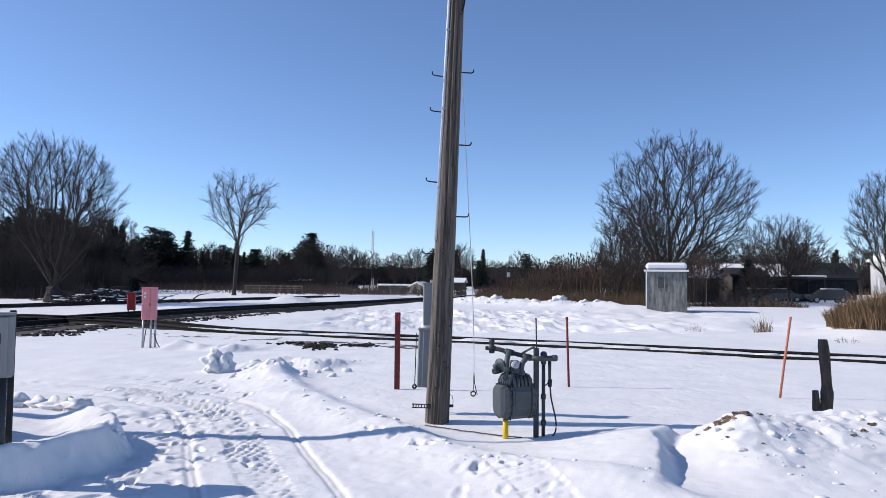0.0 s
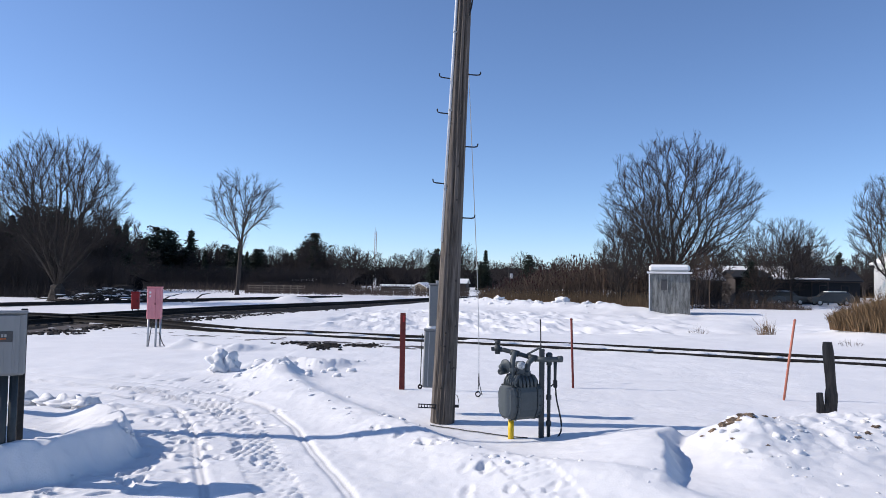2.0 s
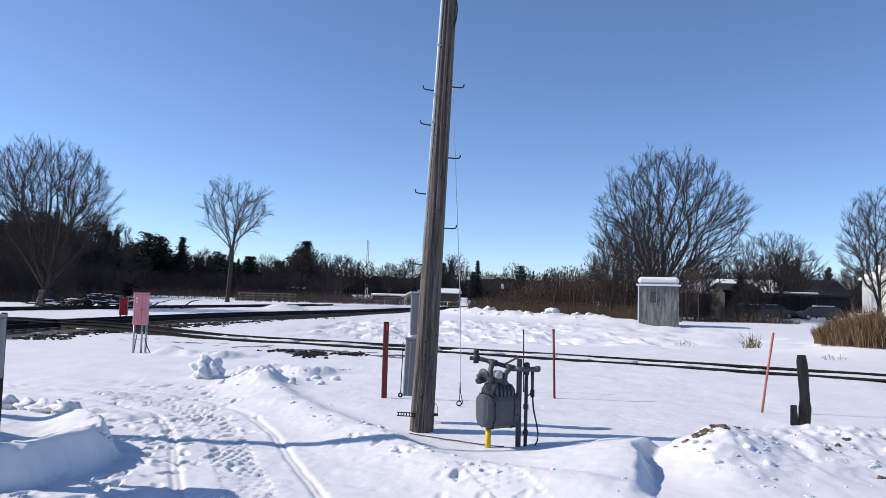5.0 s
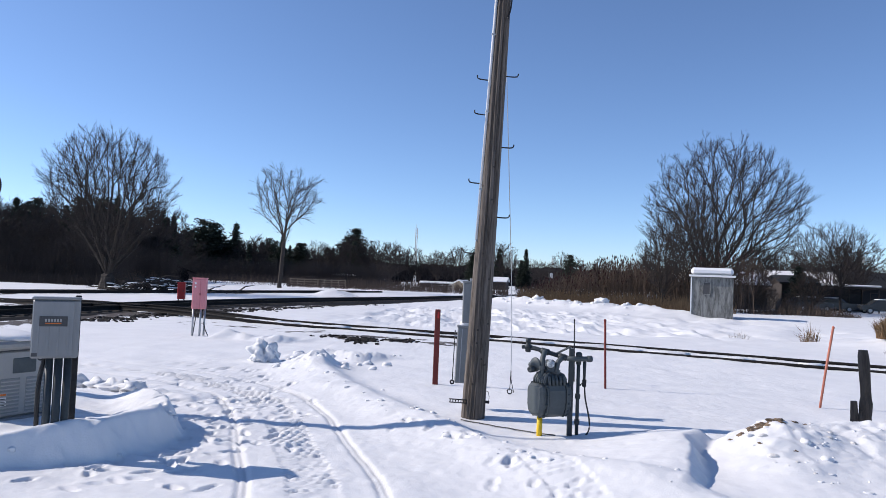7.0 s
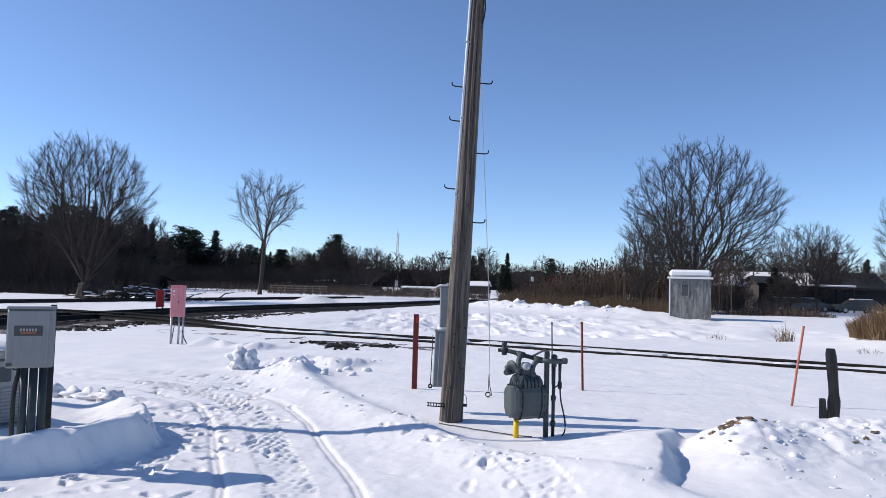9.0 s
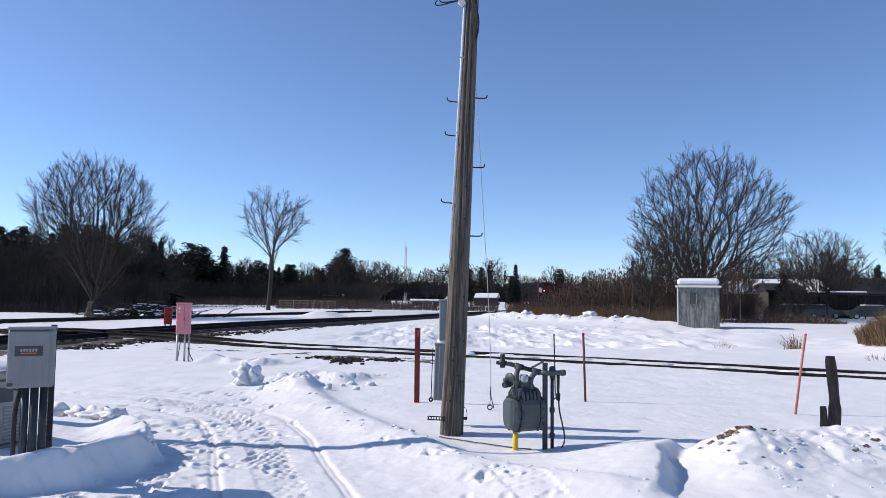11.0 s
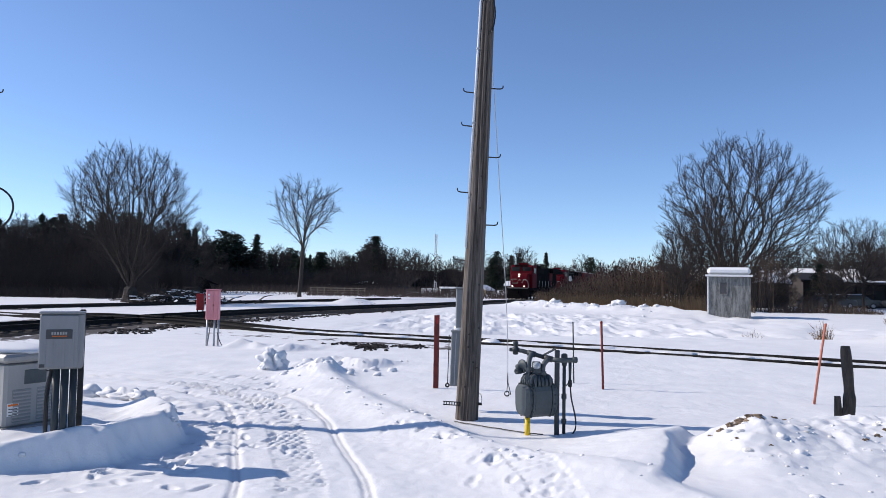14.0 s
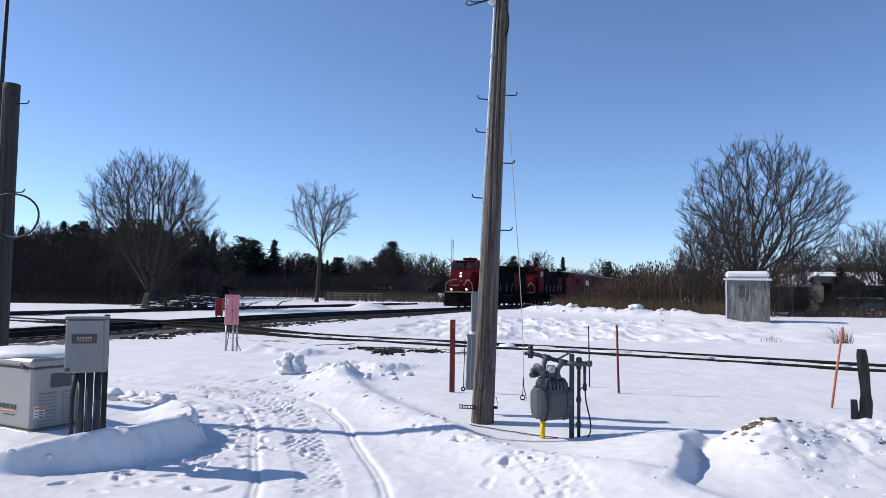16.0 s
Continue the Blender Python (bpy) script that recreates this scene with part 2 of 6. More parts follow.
# ---------------------------------------------------------------- mesh helpers
class Geo:
    """Vertices and faces gathered for one mesh."""

    def __init__(self):
        self.v, self.f, self.flat = [], [], True

    def add(self, verts, faces, m=None):
        o = len(self.v)
        if m is not None:
            verts = [m @ Vector(p) for p in verts]
        self.v.extend(tuple(p) for p in verts)
        self.f.extend(tuple(i + o for i in f) for f in faces)
        return self

    def box(self, c, s, bevel=0.0, m=None):
        """A box of size s about c, its edges chamfered by bevel."""
        h = [a / 2 for a in s]
        e = max(1e-4, min(bevel or min(s) * 0.04, min(h) * 0.9))
        pts = []
        for sx in (-1, 1):
            for sy in (-1, 1):
                for sz in (-1, 1):
                    for k in range(3):
                        q = [sx * (h[0] - e), sy * (h[1] - e), sz * (h[2] - e)]
                        q[k] = (sx, sy, sz)[k] * h[k]
                        pts.append((q[0] + c[0], q[1] + c[1], q[2] + c[2]))
        return self.add(pts, BOX_FACES, m)

    def tube(self, pts, rad, sides=6, caps=True):
        """A tube along pts with a radius at each."""
        pts = [Vector(p) for p in pts]
        if not hasattr(rad, "__len__"):
            rad = [rad] * len(pts)
        o = len(self.v)
        up = Vector((0.03, 0.11, 1)).normalized()
        for i, p in enumerate(pts):
            d = (pts[min(i + 1, len(pts) - 1)] - pts[max(i - 1, 0)])
            d = d.normalized() if d.length > 1e-9 else Vector((0, 0, 1))
            a = d.cross(up)
            if a.length < 0.05:
                a = d.cross(Vector((1, 0, 0.1)))
            a.normalize()
            b = d.cross(a)
            for k in range(sides):
                t = 2 * math.pi * k / sides
                self.v.append(tuple(p + (a * math.cos(t) + b * math.sin(t)) * rad[i]))
        for i in range(len(pts) - 1):
            for k in range(sides):
                k2 = (k + 1) % sides
                self.f.append((o + i * sides + k, o + i * sides + k2, o + (i + 1) * sides + k2, o + (i + 1) * sides + k))
        if caps:
            self.f.append(tuple(o + k for k in range(sides))[::-1])
            self.f.append(tuple(o + (len(pts) - 1) * sides + k for k in range(sides)))
        return self

    def lathe(self, prof, sides=24, m=None):
        """A body of revolution about z; prof: rows of (radius, z)."""
        vs, fs = [], []
        for r, z in prof:
            for k in range(sides):
                t = 2 * math.pi * k / sides
                vs.append((r * math.cos(t), r * math.sin(t), z))
        for i in range(len(prof) - 1):
            for k in range(sides):
                k2 = (k + 1) % sides
                fs.append((i * sides + k, i * sides + k2, (i + 1) * sides + k2, (i + 1) * sides + k))
        fs.append(tuple(range(sides))[::-1])
        fs.append(tuple((len(prof) - 1) * sides + k for k in range(sides)))
        return self.add(vs, fs, m)

    def prism(self, outline, y0, y1, m=None):
        """An outline in x, z drawn out along y."""
        n = len(outline)
        vs = [(x, y0, z) for x, z in outline] + [(x, y1, z) for x, z in outline]
        fs = [tuple(range(n)), tuple(range(n, 2 * n))[::-1]] + [(i, i + n, (i + 1) % n + n, (i + 1) % n) for i in range(n)]
        return self.add(vs, fs, m)

    def lump(self, c, s, seed=0, rough=0.3, div=2):
        """An uneven clod about c with half-sizes s."""
        bm = bmesh.new()
        bmesh.ops.create_icosphere(bm, subdivisions=div, radius=1)
        vs = []
        for v in bm.verts:
            q = v.co * (1 + rough * noise.noise(v.co * 1.7 + Vector((seed * 3.1, seed * 1.7, 0))) + rough * 0.5 * noise.noise(v.co * 4.1 + Vector((seed, 0, 5))))
            vs.append((c[0] + q.x * s[0], c[1] + q.y * s[1], c[2] + q.z * s[2]))
        fs = [tuple(v.index for v in f.verts) for f in bm.faces]
        bm.free()
        return self.add(vs, fs)

    def mesh(self, name, mat, smooth=False):
        me = bpy.data.meshes.new(name)
        me.from_pydata(self.v, [], self.f)
        me.materials.append(mat)
        bm = bmesh.new()
        bm.from_mesh(me)
        if len(bm.faces) < 60000:
            bmesh.ops.recalc_face_normals(bm, faces=bm.faces)
        for f in bm.faces:
            f.smooth = smooth
        bm.to_mesh(me)
        bm.free()
        return me


def _box_faces():
    g = Geo()
    pts = []
    for sx in (-1, 1):
        for sy in (-1, 1):
            for sz in (-1, 1):
                for k in range(3):
                    q = [sx * 0.8, sy * 0.8, sz * 0.8]
                    q[k] = (sx, sy, sz)[k]
                    pts.append(q)
    bm = bmesh.new()
    vs = [bm.verts.new(p) for p in pts]
    bm.verts.index_update()
    bmesh.ops.convex_hull(bm, input=vs)
    bmesh.ops.dissolve_limit(bm, angle_limit=0.05, verts=bm.verts, edges=bm.edges)
    bm.verts.index_update()
    out = [tuple(v.index for v in f.verts) for f in bm.faces]
    back = {}
    for v in bm.verts:
        back[v.index] = min(range(24), key=lambda i: (Vector(pts[i]) - v.co).length)
    bm.free()
    return [tuple(back[i] for i in f) for f in out]


BOX_FACES = _box_faces()


def thing(name, m, label, category, group=""):
    """An Empty at the base of a thing that parents its parts."""
    ob = new(name)
    ob.empty_display_size = 0.2
    ob.matrix_world = m
    return tagged(ob, label, category, group)


def part(name, geo, mat, parent, label="", smooth=False, at=None):
    ob = new(name, geo.mesh(name, mat, smooth) if isinstance(geo, Geo) else geo)
    ob.parent = parent
    if at is not None:
        ob.matrix_basis = at
    if label:
        ob["label"] = label
    return ob


def single(name, geo, mat, label, category, group="", kind="", smooth=False, at=None):
    ob = new(name, geo.mesh(name, mat, smooth) if isinstance(geo, Geo) else geo)
    if at is not None:
        ob.matrix_world = at
    return tagged(ob, label, category, group, kind)


# ---------------------------------------------------------------- lie of the land
def vnoise(x, y, seed=0):
    """Smooth lattice noise, -1 to 1."""
    xi, yi = np.floor(x), np.floor(y)
    fx, fy = x - xi, y - yi
    fx, fy = fx * fx * (3 - 2 * fx), fy * fy * (3 - 2 * fy)

    def h(a, b):
        s = np.sin(a * 127.1 + b * 311.7 + seed * 74.7) * 43758.5453
        return 2 * (s - np.floor(s)) - 1
    a, b, c, d = h(xi, yi), h(xi + 1, yi), h(xi, yi + 1), h(xi + 1, yi + 1)
    return (a * (1 - fx) + b * fx) * (1 - fy) + (c * (1 - fx) + d * fx) * fy


def fbm(x, y, sc, octaves=4, seed=0):
    out, amp = 0, 1.0
    for i in range(octaves):
        out = out + amp * vnoise(x * sc, y * sc, seed + i)
        sc, amp = sc * 2.03, amp * 0.5
    return out


def smooth01(t):
    t = np.clip(t, 0, 1)
    return t * t * (3 - 2 * t)


def densify(pts, step):
    pts = np.array(pts, float)
    n = len(pts)
    out = []
    for i in range(n - 1):
        p0, p1, p2, p3 = pts[max(i - 1, 0)], pts[i], pts[i + 1], pts[min(i + 2, n - 1)]
        k = max(2, int(np.linalg.norm(p2 - p1) / step))
        for j in range(k):
            t = j / k
            out.append(0.5 * (2 * p1 + (p2 - p0) * t + (2 * p0 - 5 * p1 + 4 * p2 - p3) * t * t + (3 * p1 - p0 - 3 * p2 + p3) * t ** 3))
    out.append(pts[-1])
    return np.array(out)


def along(x, y, line):
    """Distance along a line, signed offset from it (positive to its right) and the part of it, for arrays of points."""
    seg = np.diff(line, axis=0)
    s0 = np.concatenate([[0], np.cumsum(np.hypot(seg[:, 0], seg[:, 1]))])
    best = np.full(x.shape, 1e9)
    ss, off = np.zeros(x.shape), np.zeros(x.shape)
    for i in range(len(seg)):
        l2 = seg[i] @ seg[i]
        t = np.clip(((x - line[i, 0]) * seg[i, 0] + (y - line[i, 1]) * seg[i, 1]) / l2, 0, 1)
        dx, dy = x - line[i, 0] - t * seg[i, 0], y - line[i, 1] - t * seg[i, 1]
        d = np.hypot(dx, dy)
        w = d < best
        best = np.where(w, d, best)
        ss = np.where(w, s0[i] + t * math.sqrt(l2), ss)
        off = np.where(w, np.sign(dx * seg[i, 1] - dy * seg[i, 0]) * d, off)
    return ss, off


# centre line of the sled trail, the ploughed ridge, the kerb of snow round the generator, the heap, the far berm
TRAIL = densify([(-0.75, 3.0), (-1.05, 5.3), (-1.6, 6.95), (-2.15, 8.5), (-2.95, 10.0), (-4.3, 11.15), (-6.6, 12.1), (-10, 13.2)], 0.35)
RIDGE = densify([(-2.6, 12.9), (-1.9, 11.2), (-1.05, 9.5), (-0.25, 8.1), (0.35, 7.0), (1.15, 6.1), (1.9, 5.5), (2.3, 4.6)], 0.35)
HEAP = densify([(2.85, 7.1), (3.4, 7.25), (4.1, 7.5), (4.8, 7.55), (6.0, 7.45), (8.5, 7.0)], 0.5)
CUT = densify([(1.75, 5.2), (2.05, 5.9), (2.26, 6.5), (2.42, 7.0), (2.72, 7.5)], 0.25)
BANK = densify([(-9, 5.0), (-5.2, 5.22), (-4.15, 5.5), (-3.8, 5.75), (-3.5, 5.98), (-3.15, 6.2), (-2.98, 6.6), (-2.88, 7.05), (-2.97, 7.4), (-3.4, 8.0), (-4.2, 8.6), (-6.5, 9.4)], 0.2)
BERM = densify([(4.6, 63), (6.5, 58), (9, 54), (12, 50.5), (14.3, 48.5)], 2.0)
MAIN = densify([(154.7, 582), (65.7, 291), (38.6, 202.5), (27.1, 164.9), (15.5, 126.8), (5.4, 94.3), (-3.0, 68.0), (-10.2, 42.0), (-13.9, 25.5), (-16.6, 10.0), (-18.2, -5.0), (-19.0, -40)], 2.0)
CROSS = densify([(60, -9.2), (28.0, 6.8), (10.8, 16.1), (2.6, 20.4), (-4.3, 23.5), (-9.1, 25.8), (-13.5, 27.9), (-24, 32.9), (-60, 50)], 1.0)
FAR_TRACK = densify([(-9.5, 83), (-15.5, 66), (-20.6, 52.5), (-24.6, 41.5), (-28.5, 30), (-33, 14), (-37, -10)], 2.0)

rng = np.random.default_rng(7)
FEET = []
for i in range(230):
    if i < 130:
        FEET.append((rng.normal(-2.6, 0.45), rng.uniform(5.2, 9.8), rng.uniform(0, 3.14), rng.uniform(0.012, 0.030)))
    elif i < 158:
        y = rng.uniform(5.3, 8.2)
        FEET.append((0.15 + (7.2 - y) * 0.45 + rng.normal(0, 0.22), y, rng.uniform(-0.6, 0.6) + 1.57, rng.uniform(0.008, 0.017)))
    else:
        FEET.append((rng.uniform(-5.5, -2.5), rng.uniform(10, 13), rng.uniform(0, 3.14), rng.uniform(0.015, 0.03)))


def height(x, y):
    """Height of the snow, and how far the gravel shows through."""
    x, y = np.asarray(x, float), np.asarray(y, float)
    z = 0.02 * fbm(x, y, 0.35, 3, 3) * (y < 300)
    dirt = np.zeros(x.shape)
    r = np.hypot(x, y)
    near = (r < 20) & (y > 2)
    if near.any():
        xn, yn = x[near], y[near]
        zn = 0.008 * fbm(xn, yn, 2.2, 4, 11) + 0.0025 * fbm(xn, yn, 13.0, 2, 12)
        # field of undisturbed snow lies a little higher than the trail
        s, o = along(xn, yn, TRAIL)
        in_road = smooth01((2.6 - np.abs(o + 0.3)) / 1.0)
        zn = zn - 0.04 * in_road + 0.007 * in_road * fbm(xn, yn, 3.0, 4, 21)
        for k in (-0.56, 0.56):
            d = o - k
            zn = zn - 0.026 * (np.exp(-((d - 0.028) / 0.017) ** 2) + 0.8 * np.exp(-((d + 0.030) / 0.017) ** 2)) - 0.004 * np.exp(-(d / 0.07) ** 2) + 0.002 * np.exp(-((np.abs(d) - 0.10) / 0.025) ** 2)
        tread = np.clip(1 - np.abs(o) / 0.21, 0, 1) > 0
        zn = zn + tread * (-0.010 + 0.021 * np.tanh(2.5 * (np.sin(s * 56) + 0.8 * np.sin(o * 60) * np.sin(s * 28 + 1))) * np.clip(0.6 + 0.9 * fbm(xn, yn, 3.0, 3, 31), 0.0, 1.2) + 0.006 * fbm(xn, yn, 12.0, 2, 33))
        o2 = o - 2.1
        zn = zn + (np.abs(o2) < 0.20) * (yn < 6.6) * (-0.012 + 0.006 * np.tanh(2.0 * (np.sin(s * 56) + 0.8 * np.sin(o2 * 60) * np.sin(s * 28 + 1))))
        s, o = along(xn, yn, RIDGE)
        crest = np.interp(s, [0, 1.5, 3.5, 6, 8, 10], [0.12, 0.17, 0.12, 0.15, 0.13, 0.10])
        zn = zn + crest * np.exp(-(np.where(o > 0, o / 0.55, o / 0.28)) ** 2) * (1 + 0.16 * fbm(xn, yn, 1.6, 5, 41))
        s, o = along(xn, yn, HEAP)
        body = np.exp(-(np.where(o < 0, o / 0.40, o / 0.95)) ** 2) * smooth01((xn - 2.42) / 0.95)
        zn = zn + 0.31 * body * (1 + 0.10 * fbm(xn, yn, 1.5, 4, 51)) + 0.030 * body * fbm(xn, yn, 4.2, 4, 55) + 0.035 * body * np.abs(fbm(xn, yn, 6.0, 4, 56))
        # the plough's cut between the ridge and the heap: a snow wall that drops to the right
        s, o = along(xn, yn, CUT)
        o = o + 0.035 * fbm(xn, yn, 3.0, 3, 58)
        wall = np.interp(s, [0, 0.5, 1.0, 1.7, 2.3, 2.5], [0.0, 0.07, 0.16, 0.21, 0.19, 0.0])
        zn = zn + wall * np.where(o < 0, np.exp(-(o / 0.85) ** 2), smooth01((0.20 - o) / 0.22))
        # the yard round the generator, cut off steeply by the plough
        s, o = along(xn, yn, BANK)
        o = o + 0.06 * fbm(xn, yn, 1.7, 3, 61) + 0.022 * fbm(xn, yn, 6.0, 4, 62)
        brim = 0.14 + 0.19 * smooth01((xn + 4.25) / 0.85)
        level = brim + (0.18 - brim) * smooth01((-o - 0.15) / 0.6) + 0.03 * np.exp(-((o + 0.05) / 0.10) ** 2)
        zn = zn + level * smooth01((0.13 - o) / 0.26) * (1 + 0.05 * fbm(xn, yn, 2.2, 4, 63))
        zn = zn + 0.06 * np.exp(-(((xn + 4.0) / 0.8) ** 2 + ((yn - 9.2) / 0.5) ** 2)) * (1 + fbm(xn, yn, 4, 3, 66))
        # drifts beyond the trail
        zn = zn + 0.17 * smooth01((xn + 6.4) / 0.5) * smooth01((-3.6 - xn) / 0.9) * np.exp(-((yn - 17.7 - 0.25 * np.sin(xn * 3)) / np.where(yn < 17.7 + 0.25 * np.sin(xn * 3), 0.16, 0.9)) ** 2) * (0.9 + 0.55 * fbm(xn, yn, 2.2, 4, 71))
        zn = zn + 0.13 * smooth01((xn + 3.7) / 0.5) * smooth01((-0.9 - xn) / 0.9) * np.exp(-((yn - 14.4 - 0.2 * np.sin(xn * 4)) / np.where(yn < 14.4 + 0.2 * np.sin(xn * 4), 0.14, 0.6)) ** 2) * (0.85 + 0.7 * fbm(xn, yn, 2.6, 4, 73))
        zn = zn + 0.22 * np.exp(-(((xn + 2.55) / 0.45) ** 2 + ((yn - 12.9) / 0.6) ** 2)) * (1 + 0.4 * fbm(xn, yn, 3.0, 4, 75))
        for fx, fy, a, dep in FEET:
            dx, dy = xn - fx, yn - fy
            w = (np.abs(dx) < 0.3) & (np.abs(dy) < 0.3)
            u, v = dx[w] * math.cos(a) + dy[w] * math.sin(a), -dx[w] * math.sin(a) + dy[w] * math.cos(a)
            q = ((u / 0.10) ** 2 + (v / 0.042) ** 2) * (1 + 0.45 * fbm(dx[w] + fx, dy[w] + fy, 16.0, 2, 77))
            zn[w] += -dep * 1.25 * np.exp(-np.clip(q, 0, 4) ** 3) + dep * 0.30 * np.exp(-(q - 2.0) ** 2)
        z[near] += zn
    mid = (y > 14) & (y < 95) & (np.abs(x) < 60)
    if mid.any():
        xm, ym = x[mid], y[mid]
        zm = 0.02 * fbm(xm, ym, 0.9, 4, 81)
        # churned snow between the tracks
        churn = smooth01((ym - 24) / 4) * smooth01((50 - ym) / 6) * smooth01((xm + 6) / 4) * smooth01((22 - xm) / 6)
        rut = np.exp(-(fbm(xm * 0.5, ym * 0.40, 0.6, 2, 84) / 0.16) ** 2) + np.exp(-(fbm(xm * 0.4, ym * 0.5, 0.8, 2, 86) / 0.16) ** 2)
        zm = zm + churn * (0.045 * fbm(xm * 0.8, ym * 0.5, 1.5, 5, 83) - 0.22 * np.abs(fbm(xm * 0.6, ym * 0.28, 1.1, 4, 82)) - 0.08 * rut)
        s, o = along(xm, ym, BERM)
        zm = zm + 0.48 * np.exp(-(o / 1.9) ** 2) * (1 + 0.34 * fbm(xm, ym, 0.9, 5, 85))
        s, o = along(xm, ym, MAIN)
        zm = zm - 0.30 * smooth01((4.5 - np.abs(o)) / 2.8) * smooth01((ym - 30) / 30)
        dm = (0.60 + 0.08 * (ym < 32)) * smooth01((np.where((o < 0) | (ym > 32), 4.8, 6.6) - np.abs(o)) / 2.6) * smooth01((75 - ym) / 25)
        s, o = along(xm, ym, CROSS)
        dm = np.maximum(dm, 0.53 * np.exp(-((o + 2.4) / 1.3) ** 2) * smooth01((2.5 - xm) / 3) * smooth01((xm + 11) / 3))
        dm = np.maximum(dm, 0.72 * np.exp(-(((xm + 3.1) / 0.55) ** 2 + ((ym - 19.4) / 0.9) ** 2)))
        dm = np.maximum(dm, 0.60 * np.exp(-(((xm + 1.7) / 0.6) ** 2 + ((ym - 19.5) / 0.6) ** 2)))
        z[mid] += zm
        dirt[mid] = dm + 0.25 * dm * fbm(xm, ym, 0.8, 3, 87)
        # bank beneath the reeds beside the crossing track
        z[mid] += 0.55 * np.exp(-(((xm - 16.2) / 2.6) ** 2 + ((ym - 23.5) / 2.4) ** 2)) * (1 + 0.3 * fbm(xm, ym, 1.0, 3, 89))
        z[mid] += 0.5 * np.exp(-(((xm + 9.5) / 2.2) ** 2 + ((ym - 58) / 2.0) ** 2)) * (1 + 0.6 * fbm(xm, ym, 0.9, 4, 90))
    return z, dirt


GRID = {}


def gz(x, y):
    """Height of the built ground."""
    gx, gy, Z = GRID["x"], GRID["y"], GRID["z"]
    i = int(np.clip(np.searchsorted(gx, x) - 1, 0, len(gx) - 2))
    j = int(np.clip(np.searchsorted(gy, y) - 1, 0, len(gy) - 2))
    u, v = (x - gx[i]) / (gx[i + 1] - gx[i]), (y - gy[j]) / (gy[j + 1] - gy[j])
    return float((Z[j, i] * (1 - u) + Z[j, i + 1] * u) * (1 - v) + (Z[j + 1, i] * (1 - u) + Z[j + 1, i + 1] * u) * v)


def graded(spans):
    out = [spans[0][0]]
    for a, b, st in spans:
        n = max(1, round((b - a) / st))
        out.extend(a + (b - a) * (i + 1) / n for i in range(n))
    return np.array(out)


def build_ground():
    gx = graded([(-3000, -600, 400), (-600, -100, 50), (-100, -30, 3), (-30, -7.5, 0.35), (-7.5, -5, 0.08), (-5, -4, 0.035), (-4, 2.4, 0.023), (2.4, 6.5, 0.035), (6.5, 10, 0.10), (10, 25, 0.35), (25, 100, 3), (100, 600, 50), (600, 3000, 400)])
    gy = graded([(-600, -60, 60), (-60, 0, 6), (0, 4.0, 0.5), (4.0, 4.8, 0.06), (4.8, 8.2, 0.02), (8.2, 9.5, 0.032), (9.5, 14, 0.06), (14, 22, 0.14), (22, 66, 0.4), (66, 110, 2.5), (110, 600, 40), (600, 3500, 300)])
    X, Y = np.meshgrid(gx, gy)
    Z, Dt = height(X.ravel(), Y.ravel())
    n, m = len(gx), len(gy)
    GRID.update(x=gx, y=gy, z=Z.reshape(m, n))
    co = np.stack([X.ravel(), Y.ravel(), Z], 1)
    idx = np.arange(n * m).reshape(m, n)
    quads = np.stack([idx[:-1, :-1], idx[:-1, 1:], idx[1:, 1:], idx[1:, :-1]], -1).reshape(-1, 4)
    me = bpy.data.meshes.new("ground")
    me.vertices.add(len(co))
    me.vertices.foreach_set("co", co.ravel())
    me.loops.add(quads.size)
    me.loops.foreach_set("vertex_index", quads.ravel())
    me.polygons.add(len(quads))
    me.polygons.foreach_set("loop_start", np.arange(0, quads.size, 4))
    me.polygons.foreach_set("use_smooth", np.ones(len(quads), bool))
    at = me.attributes.new("dirt", "FLOAT", "POINT")
    at.data.foreach_set("value", Dt.astype(np.float32))
    me.materials.append(SNOW)
    me.update(calc_edges=True)
    me.validate()
    tagged(new("ground", me), "snow-covered ground with sled ruts, footprints and ploughed ridges", "snow ground", kind="structure")


build_ground()


# ---------------------------------------------------------------- railway
def offset_line(line, o, y0=-1e9, y1=1e9):
    d = np.gradient(line, axis=0)
    d /= np.linalg.norm(d, axis=1)[:, None]
    p = line + np.stack([d[:, 1], -d[:, 0]], 1) * o
    return [q for q in p if y0 <= q[1] <= y1]


def sweep(geo, pts, outline, z):
    """Draw an outline (offset, height) along a line in plan."""
    pts = np.array(pts)
    d = np.gradient(pts, axis=0)
    d /= np.linalg.norm(d, axis=1)[:, None]
    nrm = np.stack([d[:, 1], -d[:, 0]], 1)
    n = len(outline)
    zs = z(pts[:, 0]) if callable(z) else np.full(len(pts), z)
    vs = [(p[0] + q[0] * o, p[1] + q[1] * o, zz + h) for p, q, zz in zip(pts, nrm, zs) for o, h in outline]
    fs = [(i * n + k, i * n + (k + 1) % n, (i + 1) * n + (k + 1) % n, (i + 1) * n + k) for i in range(len(pts) - 1) for k in range(n)]
    fs += [tuple(range(n)), tuple((len(pts) - 1) * n + k for k in range(n))]
    return geo.add(vs, fs)


RAIL_SHAPE = [(-0.07, 0), (0.07, 0), (0.07, 0.02), (0.016, 0.045), (0.016, 0.125), (0.037, 0.14), (0.037, 0.172), (-0.037, 0.172), (-0.037, 0.14), (-0.016, 0.125), (-0.016, 0.045), (-0.07, 0.02)]


def main_z(x):
    """Height of the main line's sleepers: it falls a little beyond the crossing."""
    return 0.09 - 0.19 * smooth01((np.asarray(x) + 13.0) / 10.0)


